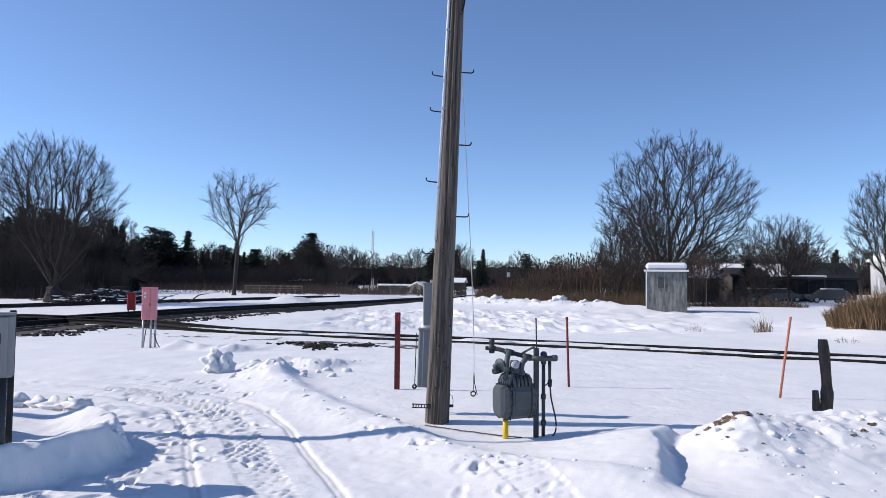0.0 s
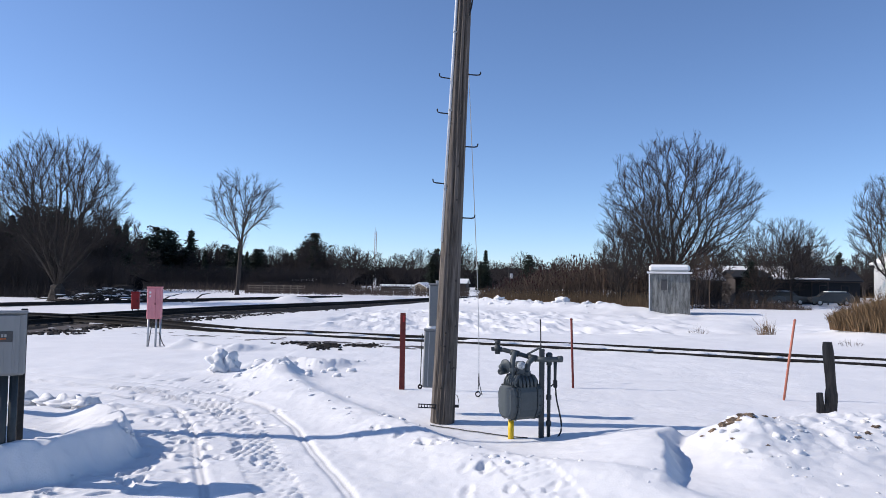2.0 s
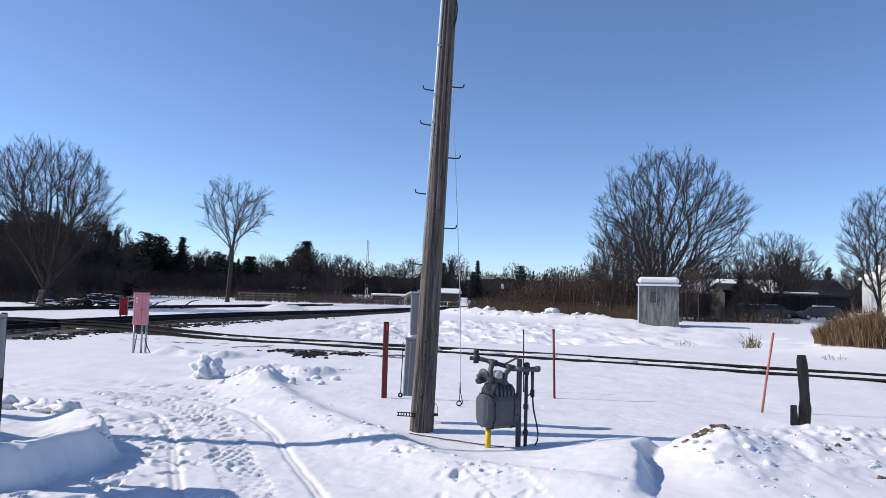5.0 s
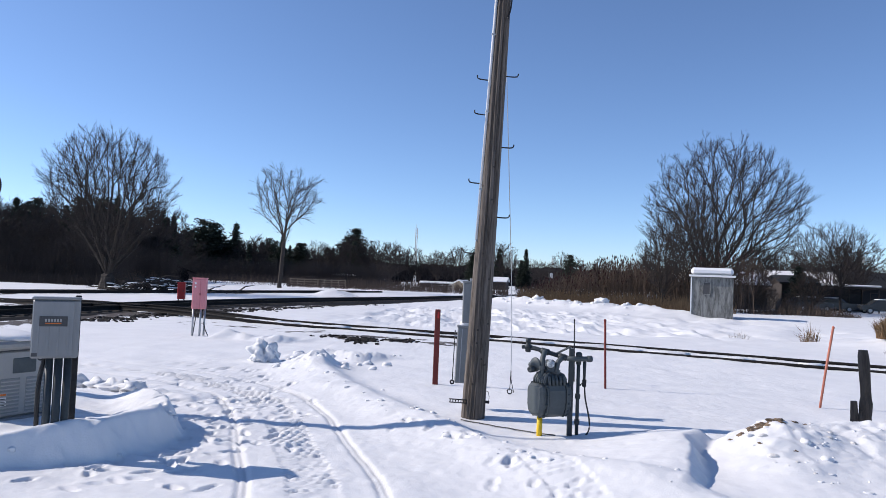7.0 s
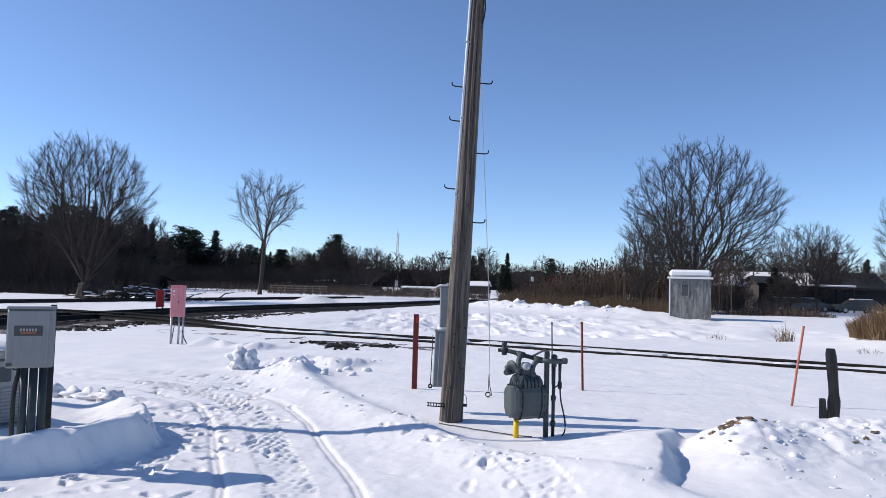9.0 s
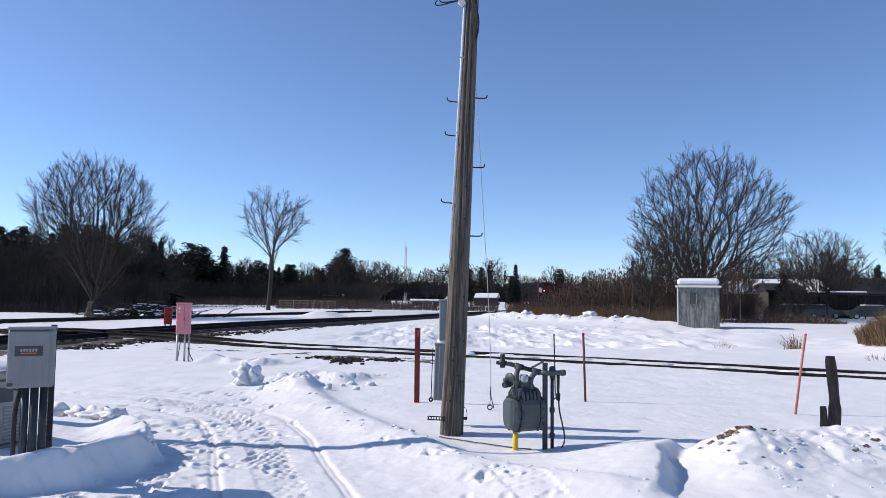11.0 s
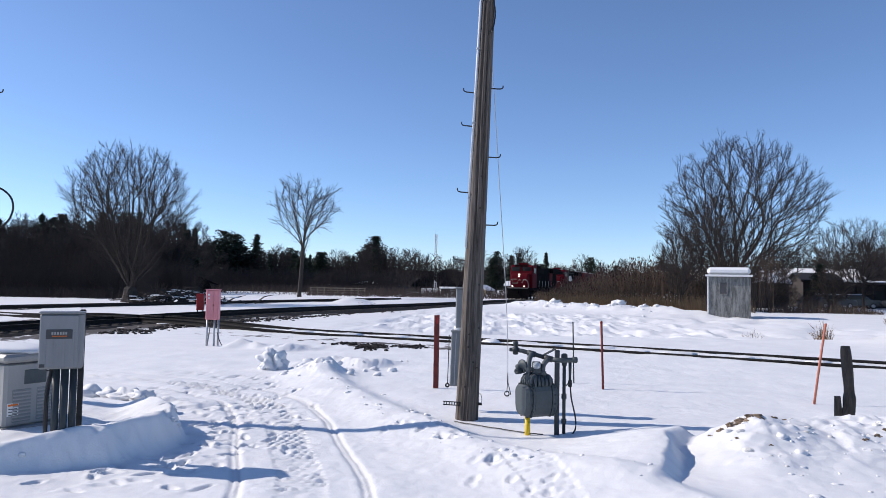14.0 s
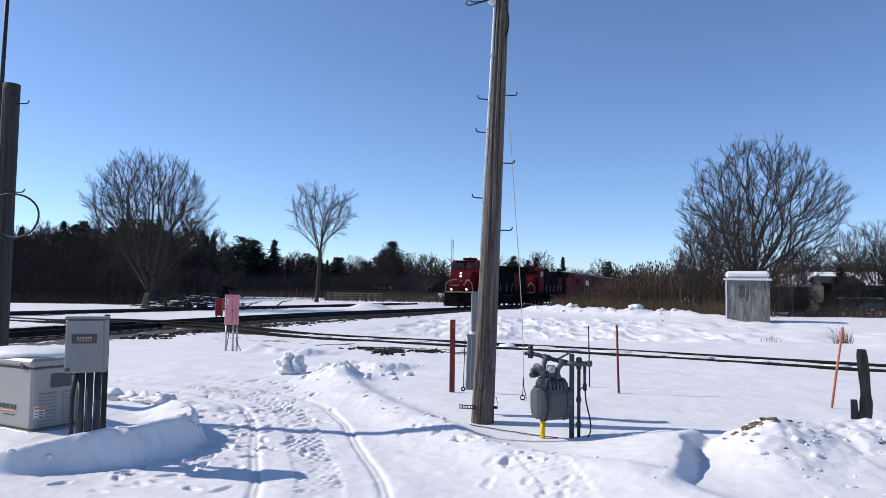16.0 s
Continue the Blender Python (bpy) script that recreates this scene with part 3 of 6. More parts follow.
def build_track(line, z, y0, y1, sleepers, label, bed=None):
    t = thing("railway_track", pose(0, 0, 0), label, "railway track", "railway tracks")
    for o in (-0.755, 0.755):
        part("rail", sweep(Geo(), offset_line(line, o, y0, y1), RAIL_SHAPE, z), RAIL, t)
    if bed:
        w, low = bed
        g = sweep(Geo(), offset_line(line, 0, y0, y1), [(-w, low), (w, low), (w - 0.55, -0.03), (-(w - 0.55), -0.03)], z)
        part("ballast_bed", g, BALLAST, t, "dark stone ballast")
    if sleepers:
        me = Geo().box((0, 0, 0), (2.6, 0.23, 0.18), 0.015).mesh("sleeper", SLEEPER)
        pts = np.array(offset_line(line, 0, sleepers[0], sleepers[1]))
        seg = np.hypot(*np.diff(pts, axis=0).T)
        s = np.concatenate([[0], np.cumsum(seg)])
        for q in np.arange(0, s[-1], 0.56):
            x, y = np.interp(q, s, pts[:, 0]), np.interp(q, s, pts[:, 1])
            x2, y2 = np.interp(q + 0.5, s, pts[:, 0]), np.interp(q + 0.5, s, pts[:, 1])
            a = math.degrees(math.atan2(y2 - y, x2 - x)) - 90
            part("sleeper", me, SLEEPER, t, at=pose(x, y, float(z(x) if callable(z) else z) - 0.075, 0, 0, a))
    return t


build_track(MAIN, main_z, -40, 590, (14, 80), "rusty main line rails on dark ballast cleared of snow", (1.95, -0.30))


def cross_z(x):
    """The crossing line lies low in the snow and climbs to the main line's level where they meet."""
    return -0.105 + 0.20 * smooth01(1 - (np.abs(x + 13.4) - 2.0) / 6.0)


build_track(CROSS, cross_z, -20, 60, None, "rusty rails of a crossing line half buried in snow")
build_track(FAR_TRACK, 0.02, -10, 83, None, "far siding rails with a dark ballast edge in snow", (1.6, -0.25))


def snow_on_rails():
    """Crusts of snow that lie along the crossing line."""
    g = Geo()
    pts = [p for p in offset_line(CROSS, 0.0) if -14 < p[0] < 30]
    rr = random.Random(4)
    for p in pts:
        if rr.random() < 0.8:
            q = (p[0] + rr.uniform(-0.4, 0.4), p[1] + rr.uniform(-0.25, 0.25))
            g.lump((q[0], q[1], 0.0), (rr.uniform(0.25, 0.7), rr.uniform(0.2, 0.4), rr.uniform(0.04, 0.09)), rr.random() * 90, 0.4)
    single("snow_crust", g, SNOW, "crusts of wind-packed snow lying between the rails", "snow", kind="stuff", smooth=True)


snow_on_rails()

# ---------------------------------------------------------------- utility poles
POLE = Vector((0.270, 8.70, 0.0))
LEAN = 2.05           # degrees to the right


def hook_step(parent, at, name="pole_step", mat=BLACK_STEEL):
    """An L-shaped climbing iron that points along local -x."""
    g = Geo().tube([(0.06, 0, 0), (-0.12, 0, 0.004), (-0.155, 0, 0.012), (-0.165, 0, 0.03), (-0.166, 0, 0.052)], 0.0085, 8)
    return part(name, g, mat, parent, at=at)


def ring(c, r, tr, axis="y", sides=20, squash=1.0):
    pts = []
    for k in range(sides + 1):
        t = 2 * math.pi * k / sides
        pts.append((c[0] + r * math.cos(t), c[1], c[2] + r * squash * math.sin(t)) if axis == "y" else (c[0] + r * math.cos(t), c[1] + r * squash * math.sin(t), c[2]))
    return pts, tr


def wood_pole(r0, r1, h, seed, sides=56, cracks=9):
    """A tapered, slightly crooked pole with drying cracks."""
    rr = random.Random(seed)
    crk = [(rr.uniform(0, 6.28), rr.uniform(0, h), rr.uniform(1.0, 3.2), rr.uniform(0.012, 0.024)) for _ in range(cracks)] + [(4.55, h * 0.35, h * 0.6, 0.03), (5.2, h * 0.6, h * 0.3, 0.02)]
    g = Geo()
    n = int(h / 0.09)
    for i in range(n + 1):
        z = -0.25 + (h + 0.25) * i / n
        f = max(0, z) / h
        r = r0 + (r1 - r0) * f
        for k in range(sides):
            t = 2 * math.pi * k / sides
            q = r * (1 + 0.02 * noise.noise(Vector((math.cos(t) * 2, math.sin(t) * 2, z * 0.7 + seed))))
            for ct, cz, cl, cd in crk:
                da = abs((t - ct - 0.12 * math.sin(z) + math.pi) % (2 * math.pi) - math.pi)
                if da < 0.13 and abs(z - cz) < cl:
                    q -= cd * (1 - da / 0.13) * (1 - abs(z - cz) / cl) ** 0.5 * 1.6
            g.v.append((q * math.cos(t), q * math.sin(t), z))
    for i in range(n):
        for k in range(sides):
            k2 = (k + 1) % sides
            g.f.append((i * sides + k, i * sides + k2, (i + 1) * sides + k2, (i + 1) * sides + k))
    g.f.append(tuple(n * sides + k for k in range(sides)))
    return g


def build_main_pole():
    p = thing("utility_pole", pose(POLE.x, POLE.y, gz(POLE.x, POLE.y) - 0.02, 0, LEAN, 0), "leaning weathered wooden utility pole with climbing irons and a conduit", "utility pole", "utility poles")
    part("shaft", wood_pole(0.150, 0.076, 7.6, 3), POLE_WOOD, p, "cracked grey-brown timber", smooth=True)
    # irons on both sides
    for z in (2.10, 2.995, 3.88, 4.33):
        r = 0.150 - 0.074 * z / 7.6
        hook_step(p, pose(-r * 0.9, -0.03, z - 0.02, 0, 0, 8))
    for z in (2.58, 3.48, 4.40):
        r = 0.150 - 0.074 * z / 7.6
        hook_step(p, pose(r * 0.9, -0.02, z - 0.02, 0, 0, 188))
    # conduit up the sunlit side with its weather head and drip loops
    c = Geo().tube([(-0.120, -0.055, 2.25), (-0.099, -0.055, 4.5), (-0.089, -0.055, 5.62)], 0.019, 12)
    part("conduit", c, CONDUIT, p, "pale grey conduit", smooth=True)
    part("conduit_head", Geo().lathe([(0.024, 0), (0.045, 0.02), (0.05, 0.07), (0.035, 0.11), (0.01, 0.12)], 14, pose(-0.095, -0.06, 5.60, 0, -35, 0)), CONDUIT, p, "grey weather head", smooth=True)
    for k, (dx, dz) in enumerate(((0.30, 0.10), (0.36, 0.16), (0.26, 0.05))):
        pts = [(-0.12, -0.07, 5.68)] + [(-0.12 - dx * math.sin(t), -0.08 - 0.02 * k, 5.68 - dz * math.sin(t * 1.0) + 0.28 * (t / 3.1) ** 2) for t in (0.5, 1.0, 1.5, 2.0, 2.6)] + [(-0.15, -0.05, 6.3)]
        part("drip_loop", Geo().tube(densify3(pts, 0.04), 0.008, 6), RUBBER, p)
    for z in (2.9, 3.9, 4.9):
        part("conduit_strap", Geo().box((-0.108 + (z - 2.9) * 0.008, -0.055, z), (0.055, 0.05, 0.022), 0.004), GALV, p)
    g = Geo().tube(densify3([(0.02, -0.10, 5.9), (0.06, -0.11, 5.62), (0.105, -0.06, 5.42), (0.10, -0.075, 5.25), (0.07, -0.11, 5.1)], 0.03), 0.010, 6)
    part("service_cable", g, RUBBER, p)
    # strap iron at the base, bolts and knot holes
    g = Geo()
    for k in range(9):
        g.box((-0.30 + 0.034 * k, -0.10, 0.225), (0.012, 0.012, 0.034), 0.002)
    g.box((-0.165, -0.10, 0.246), (0.30, 0.012, 0.012), 0.002).box((-0.165, -0.10, 0.206), (0.30, 0.012, 0.012), 0.002)
    part("slotted_bracket", g, BLACK_STEEL, p, "black slotted steel strap")
    g = Geo().box((0.165, -0.06, 0.235), (0.05, 0.012, 0.035), 0.002).tube([(0.18, -0.05, 0.235), (0.185, -0.05, 0.30), (0.168, -0.04, 0.36), (0.14, -0.03, 0.37)], 0.004, 6)
    part("ground_clamp", g, BLACK_STEEL, p)
    rr = random.Random(12)
    for k in range(16):
        z, a = rr.uniform(0.4, 5.4), rr.uniform(-2.6, -0.6)
        r = 0.148 - 0.074 * z / 7.6
        part("bolt_hole", Geo().lathe([(0.004, 0), (0.014, 0.002), (0.011, 0.008), (0.003, 0.006)], 10, pose(r * math.cos(a), r * math.sin(a), z) @ Vector((math.cos(a), math.sin(a), 0)).to_track_quat("Z", "Y").to_matrix().to_4x4()), OLD_WOOD, p)
    return p


def densify3(pts, step):
    pts = [Vector(p) for p in pts]
    out = []
    n = len(pts)
    for i in range(n - 1):
        p0, p1, p2, p3 = pts[max(i - 1, 0)], pts[i], pts[i + 1], pts[min(i + 2, n - 1)]
        k = max(2, int((p2 - p1).length / step))
        for j in range(k):
            t = j / k
            out.append(0.5 * (2 * p1 + (p2 - p0) * t + (2 * p0 - 5 * p1 + 4 * p2 - p3) * t * t + (3 * p1 - p0 - 3 * p2 + p3) * t ** 3))
    out.append(pts[-1])
    return out


build_main_pole()


def build_guy_wire():
    """A slack wire that hangs from the pole's top beside it, with a ring at its end."""
    g0 = gz(0.87, 10.5)
    t = thing("guy_wire", pose(0.87, 10.5, g0), "slack steel guy wire with a ring at its loose end", "guy wire")
    top = Vector((0.46 - 0.87, 8.80 - 10.5, 5.7 - g0))
    pts = [(0.0, 0, 0.30), (-0.01, -0.02, 0.9), (-0.07, -0.32, 1.8), (-0.19, -0.85, 3.2), (-0.30, -1.28, 4.5), tuple(top)]
    part("wire", Geo().tube(densify3(pts, 0.2), 0.0055, 6), GALV, t, "grey twisted steel wire")
    part("grip", Geo().tube([(0.0, 0, 0.36), (0.0, 0, 0.22)], [0.006, 0.012], 8).tube([(0.0, 0, 0.24), (-0.012, 0, 0.06)], 0.006, 6).tube([(0.0, 0, 0.24), (0.05, 0, 0.03)], 0.006, 6), BLACK_STEEL, t)
    pts, r = ring((-0.01, 0, 0.045), 0.035, 0.009)
    part("thimble_ring", Geo().tube(pts, r, 8), BLACK_STEEL, t)


build_guy_wire()


def build_enclosures():
    """Two aluminium boxes on a post behind the utility pole."""
    x, y = 0.16, 9.25
    t = thing("equipment_post", pose(x, y, gz(x, y)), "grey aluminium equipment boxes on a post beside the wooden pole", "equipment cabinet")
    part("post", Geo().box((0.05, 0.09, 0.8), (0.06, 0.06, 1.9), 0.006), GALV, t)
    low = part("lower_box", Geo().box((-0.05, 0, 0.72), (0.20, 0.16, 0.74), 0.012), ALU, t, "tall aluminium box", at=pose(0, 0, 0, 0, 1.5, 0))
    part("lid", Geo().box((-0.05, 0, 1.10), (0.22, 0.18, 0.03), 0.008), ALU, low)
    part("seam", Geo().box((-0.085, -0.082, 0.72), (0.012, 0.006, 0.70), 0.002), GALV, low)
    up = part("upper_box", Geo().box((0.0, 0, 1.42), (0.14, 0.15, 0.54), 0.012), ALU, t, "smaller aluminium box")
    part("lid", Geo().box((0.0, 0, 1.70), (0.16, 0.17, 0.025), 0.008), ALU, up)
    part("snow_cap", Geo().lump((-0.03, 0, 1.14), (0.10, 0.08, 0.05), 5, 0.25), SNOW, low, smooth=True)
    pts, r = ring((-0.17, -0.04, 0.36), 0.022, 0.011)
    part("drain_loop", Geo().tube(pts, r, 8), RUBBER, t)
    part("drain_wire", Geo().tube([(-0.152, -0.06, 1.05), (-0.168, -0.04, 0.38)], 0.006, 6), RUBBER, t)


build_enclosures()


def build_second_pole():
    x, y = -6.30, 8.46
    p = thing("utility_pole", pose(x, y, gz(x, y) - 0.02, 0, 0.2, 0), "dark wooden service pole with a coiled cable loop", "utility pole", "utility poles")
    part("shaft", wood_pole(0.125, 0.108, 4.33, 8), DARK_POLE, p, "dark weathered timber", smooth=True)
    for z, a in ((4.05, 188), (2.82, 188), (3.62, 8), (4.16, 8)):
        hook_step(p, pose(0.10 if a > 90 else -0.10, -0.03, z, 0, 0, a))
    part("riser", Geo().tube([(-0.135, -0.02, 3.4), (-0.13, -0.02, 4.6), (-0.105, -0.02, 6.6)], 0.028, 10), BLACK_STEEL, p, "black riser pipe above the pole's top", smooth=True)
    for z in (3.75, 4.1):
        part("riser_clamp", Geo().box((-0.12, -0.02, z), (0.10, 0.07, 0.03), 0.005), BLACK_STEEL, p)
    part("bolt", Geo().box((0.085, -0.08, 4.17), (0.07, 0.03, 0.05), 0.006), BLACK_STEEL, p)
    pts = [(0.06, -0.11, 2.25), (0.27, -0.15, 2.19), (0.50, -0.16, 2.28), (0.59, -0.16, 2.46), (0.55, -0.16, 2.63), (0.38, -0.15, 2.75), (0.14, -0.12, 2.79), (-0.02, -0.12, 2.76)]
    part("cable_loop", Geo().tube(densify3(pts, 0.04), 0.013, 8), RUBBER, p, "black cable bent in a loop", smooth=True)
    pts = [(0.02, -0.12, 2.2), (0.13, -0.12, 2.12), (0.15, -0.12, 1.7), (0.17, -0.12, 0.9), (0.16, -0.12, 0.02)]
    part("down_cable", Geo().tube(densify3(pts, 0.08), 0.010, 6), RUBBER, p)
    part("meter_box", Geo().box((-0.14, -0.13, 1.65), (0.22, 0.1, 0.6), 0.012), ALU, p)


build_second_pole()


# ---------------------------------------------------------------- gas meter
def build_gas_meter():
    x, y = 1.33, 7.72
    g0 = gz(x, y)
    t = thing("gas_meter", pose(x, y, g0), "dark grey cast gas meter hung between steel pipes", "gas meter")
    t.scale = (1, 1, 0.955)
    part("support_post", Geo().box((0, 0.0, 0.42), (0.055, 0.055, 1.20), 0.005), METER_DARK, t, "square steel post")
    riser = part("riser_pipe", Geo().tube([(0.085, 0.02, -0.1), (0.085, 0.02, 0.90)], 0.020, 12), METER_DARK, t, smooth=True)
    for z in (0.16, 0.46, 0.86):
        part("coupling", Geo().lathe([(0.021, -0.03), (0.030, -0.027), (0.030, 0.027), (0.021, 0.03)], 12, pose(0.085, 0.02, z)), METER_DARK, riser)
    # body: a cast case with two bolted covers, rounded below
    prof = [(-0.125, -0.005), (-0.085, -0.042), (0.085, -0.042), (0.125, -0.005), (0.152, 0.07), (0.158, 0.16), (0.155, 0.27), (0.135, 0.325), (0.09, 0.345), (-0.09, 0.345), (-0.135, 0.325), (-0.157, 0.27), (-0.158, 0.16), (-0.152, 0.07)]
    m = pose(-0.235, -0.02, 0.27, 0, 0, -62)
    body = part("case", soft_prism(prof, 0.135, 0.03), METER_GREY, t, "grey painted cast case", at=m)
    part("front_cover", soft_prism([(a * 0.94, 0.008 + b * 0.95) for a, b in prof], 0.05, 0.03, -0.165), METER_GREY, body)
    part("back_cover", soft_prism([(a * 0.94, 0.008 + b * 0.95) for a, b in prof], 0.05, 0.03, 0.165), METER_GREY, body)
    bolt = Geo().lathe([(0.010, -0.010), (0.011, 0.0), (0.010, 0.014)], 6, pose(0, 0, 0, 90, 0, 0)).mesh("bolt", METER_DARK)
    for sy in (-0.128, 0.128):
        part("flange", soft_prism([(a * 1.06, b * 1.04 - 0.006) for a, b in prof], 0.011, 0.004, sy), METER_GREY, body)
        for q in densify([*prof, prof[0]], 0.05)[::2]:
            part("bolt", bolt, METER_DARK, body, at=pose(q[0] * 1.02, sy + (-0.018 if sy < 0 else 0.018), q[1] * 1.02, 0, 0, 0))
    # fluted top casting, with the index above it
    top = part("top_casting", soft_prism([(-0.12, 0.33), (0.12, 0.33), (0.105, 0.42), (0.07, 0.455), (-0.07, 0.455), (-0.105, 0.42)], 0.135, 0.04), METER_GREY, body)
    for k in range(6):
        for sy in (-0.12, 0.12):
            x0 = -0.10 + 0.04 * k
            part("flute", Geo().tube([(x0, sy * 1.22, 0.335), (x0, sy * 1.15, 0.39), (x0 * 0.9, sy * 0.92, 0.44), (x0 * 0.8, sy * 0.55, 0.465)], [0.016, 0.018, 0.018, 0.012], 8), METER_GREY, top, smooth=True)
    for k in range(5):
        for sx in (-1, 1):
            y0 = -0.10 + 0.05 * k
            part("flute", Geo().tube([(sx * 0.135, y0, 0.325), (sx * 0.125, y0, 0.39), (sx * 0.095, y0 * 0.9, 0.44)], [0.016, 0.019, 0.014], 8), METER_GREY, top, smooth=True)
    ix = part("index_box", Geo().box((-0.245, -0.05, 0.80), (0.10, 0.09, 0.16), 0.012, None), METER_GREY, t)
    part("index_window", Geo().lathe([(0.004, 0.0), (0.046, 0.0), (0.046, 0.018), (0.036, 0.034), (0.004, 0.038)], 18, pose(-0.245, -0.096, 0.838, 90, 0, 0)), DIAL, ix, "round clear meter window", smooth=True)
    for pts in ([(-0.335, -0.08, 0.66), (-0.335, -0.07, 0.80), (-0.325, -0.03, 0.90), (-0.29, 0.05, 0.965)], [(-0.172, -0.06, 0.60), (-0.172, -0.06, 0.76), (-0.155, -0.05, 0.86), (-0.10, -0.01, 0.905)]):
        neck = part("neck_pipe", Geo().tube(densify3(pts, 0.03), 0.030, 12), METER_GREY, t, smooth=True)
        for f in (0.35, 0.9):
            q = Vector(pts[0]).lerp(Vector(pts[1]), f)
            part("union_nut", Geo().lathe([(0.030, -0.025), (0.042, -0.022), (0.042, 0.022), (0.030, 0.025)], 8, pose(*q)), METER_GREY, neck)
    head = part("header_pipe", Geo().tube([(-0.47, 0.16, 0.995), (-0.40, 0.12, 0.99), (-0.06, -0.01, 0.905)], 0.026, 12), METER_DARK, t, smooth=True)
    for q in ((-0.29, 0.075, 0.962), (-0.10, 0.005, 0.915)):
        part("tee", Geo().lathe([(0.028, -0.05), (0.037, -0.045), (0.037, 0.045), (0.028, 0.05)], 12, pose(*q, 0, 102, -18)), METER_DARK, head, smooth=True)
    part("cross_brace", Geo().tube([(-0.17, 0.03, 0.945), (-0.015, 0.02, 1.035)], 0.014, 6), METER_GREY, t)
    # service valve at the far end of the header
    v = part("service_valve", Geo().lathe([(0.026, -0.06), (0.032, -0.05), (0.032, -0.015), (0.05, -0.012), (0.05, 0.022), (0.03, 0.028), (0.024, 0.06), (0.032, 0.065), (0.030, 0.10), (0.012, 0.105)], 14, pose(-0.475, 0.16, 1.0)), METER_DARK, t, smooth=True)
    part("valve_key", Geo().box((-0.525, 0.15, 1.0), (0.05, 0.03, 0.045), 0.006), METER_DARK, v)
    # regulator: a flat dish with its bonnet
    r = part("regulator", Geo().lathe([(0.02, -0.05), (0.055, -0.045), (0.076, -0.010), (0.084, -0.006), (0.084, 0.006), (0.076, 0.010), (0.05, 0.03), (0.03, 0.05), (0.028, 0.08), (0.012, 0.085)], 22, pose(-0.405, -0.02, 0.815, 90, 0, -55)), METER_GREY, t, smooth=True)
    part("vent", Geo().lathe([(0.02, -0.05), (0.036, -0.045), (0.036, 0.03), (0.024, 0.04), (0.012, 0.03)], 14, pose(-0.455, -0.09, 0.765, 90, 0, -40)), METER_DARK, r, smooth=True)
    part("regulator_pipe", Geo().tube(densify3([(-0.38, -0.02, 0.80), (-0.345, -0.03, 0.77), (-0.30, -0.03, 0.735)], 0.03), 0.018, 8), METER_DARK, t, smooth=True)
    for pts in ([(-0.33, -0.09, 0.79), (-0.30, -0.13, 0.76), (-0.27, -0.12, 0.79)], [(-0.33, -0.06, 0.74), (-0.28, -0.13, 0.735), (-0.20, -0.12, 0.75)]):
        part("seal_wire", Geo().tube(densify3(pts, 0.02), 0.004, 5), RUBBER, t)
    # tee and drop on the outlet side
    tee = part("outlet_tee", Geo().tube([(-0.06, -0.01, 0.905), (0.02, -0.035, 0.90), (0.215, 0.0, 0.905)], 0.030, 12), METER_GREY, t, smooth=True)
    part("pipe_cap", Geo().lathe([(0.03, -0.03), (0.038, -0.026), (0.038, 0.02), (0.028, 0.03)], 12, pose(0.205, 0.0, 0.905, 0, 90, 0)), METER_GREY, tee, smooth=True)
    part("top_union", Geo().lathe([(0.03, -0.03), (0.038, -0.026), (0.036, 0.03), (0.018, 0.045)], 12, pose(0.085, 0.01, 0.935)), METER_DARK, tee, smooth=True)
    part("drop_pipe", Geo().tube([(0.150, 0.0, 0.90), (0.150, 0.0, 0.66)], [0.020, 0.015], 10), METER_DARK, t, smooth=True)
    part("pipe_clamp", Geo().box((0.15, -0.01, 0.62), (0.045, 0.03, 0.09), 0.008).tube([(0.15, -0.01, 0.64), (0.10, -0.01, 0.59)], 0.008, 6), BLACK_STEEL, t)
    part("hose", Geo().tube(densify3([(0.155, 0.0, 0.62), (0.165, -0.01, 0.45), (0.215, -0.02, 0.2), (0.21, -0.03, 0.07), (0.165, -0.04, 0.01)], 0.04), 0.009, 6), RUBBER, t, "thin black hose")
    part("yellow_riser", Geo().tube([(-0.335, 0.0, -0.1), (-0.335, 0.0, 0.235)], 0.032, 14), YELLOW, t, "yellow coated gas riser", smooth=True)
    return t


def soft_prism(outline, half, soft, y=0.0):
    """An outline in x, z drawn out along y, its rims drawn in."""
    n = len(outline)
    cx, cz = sum(p[0] for p in outline) / n, sum(p[1] for p in outline) / n
    rows = [(-half, soft), (-half + soft, 0), (half - soft, 0), (half, soft)]
    vs = []
    for yy, ins in rows:
        for a, b in outline:
            l = math.hypot(a - cx, b - cz)
            vs.append((a - (a - cx) / l * ins, y + yy, b - (b - cz) / l * ins))
    fs = [(i * n + k, i * n + (k + 1) % n, (i + 1) * n + (k + 1) % n, (i + 1) * n + k) for i in range(3) for k in range(n)]
    fs += [tuple(range(n)), tuple(range(3 * n, 4 * n))]
    return Geo().add(vs, fs)


build_gas_meter()


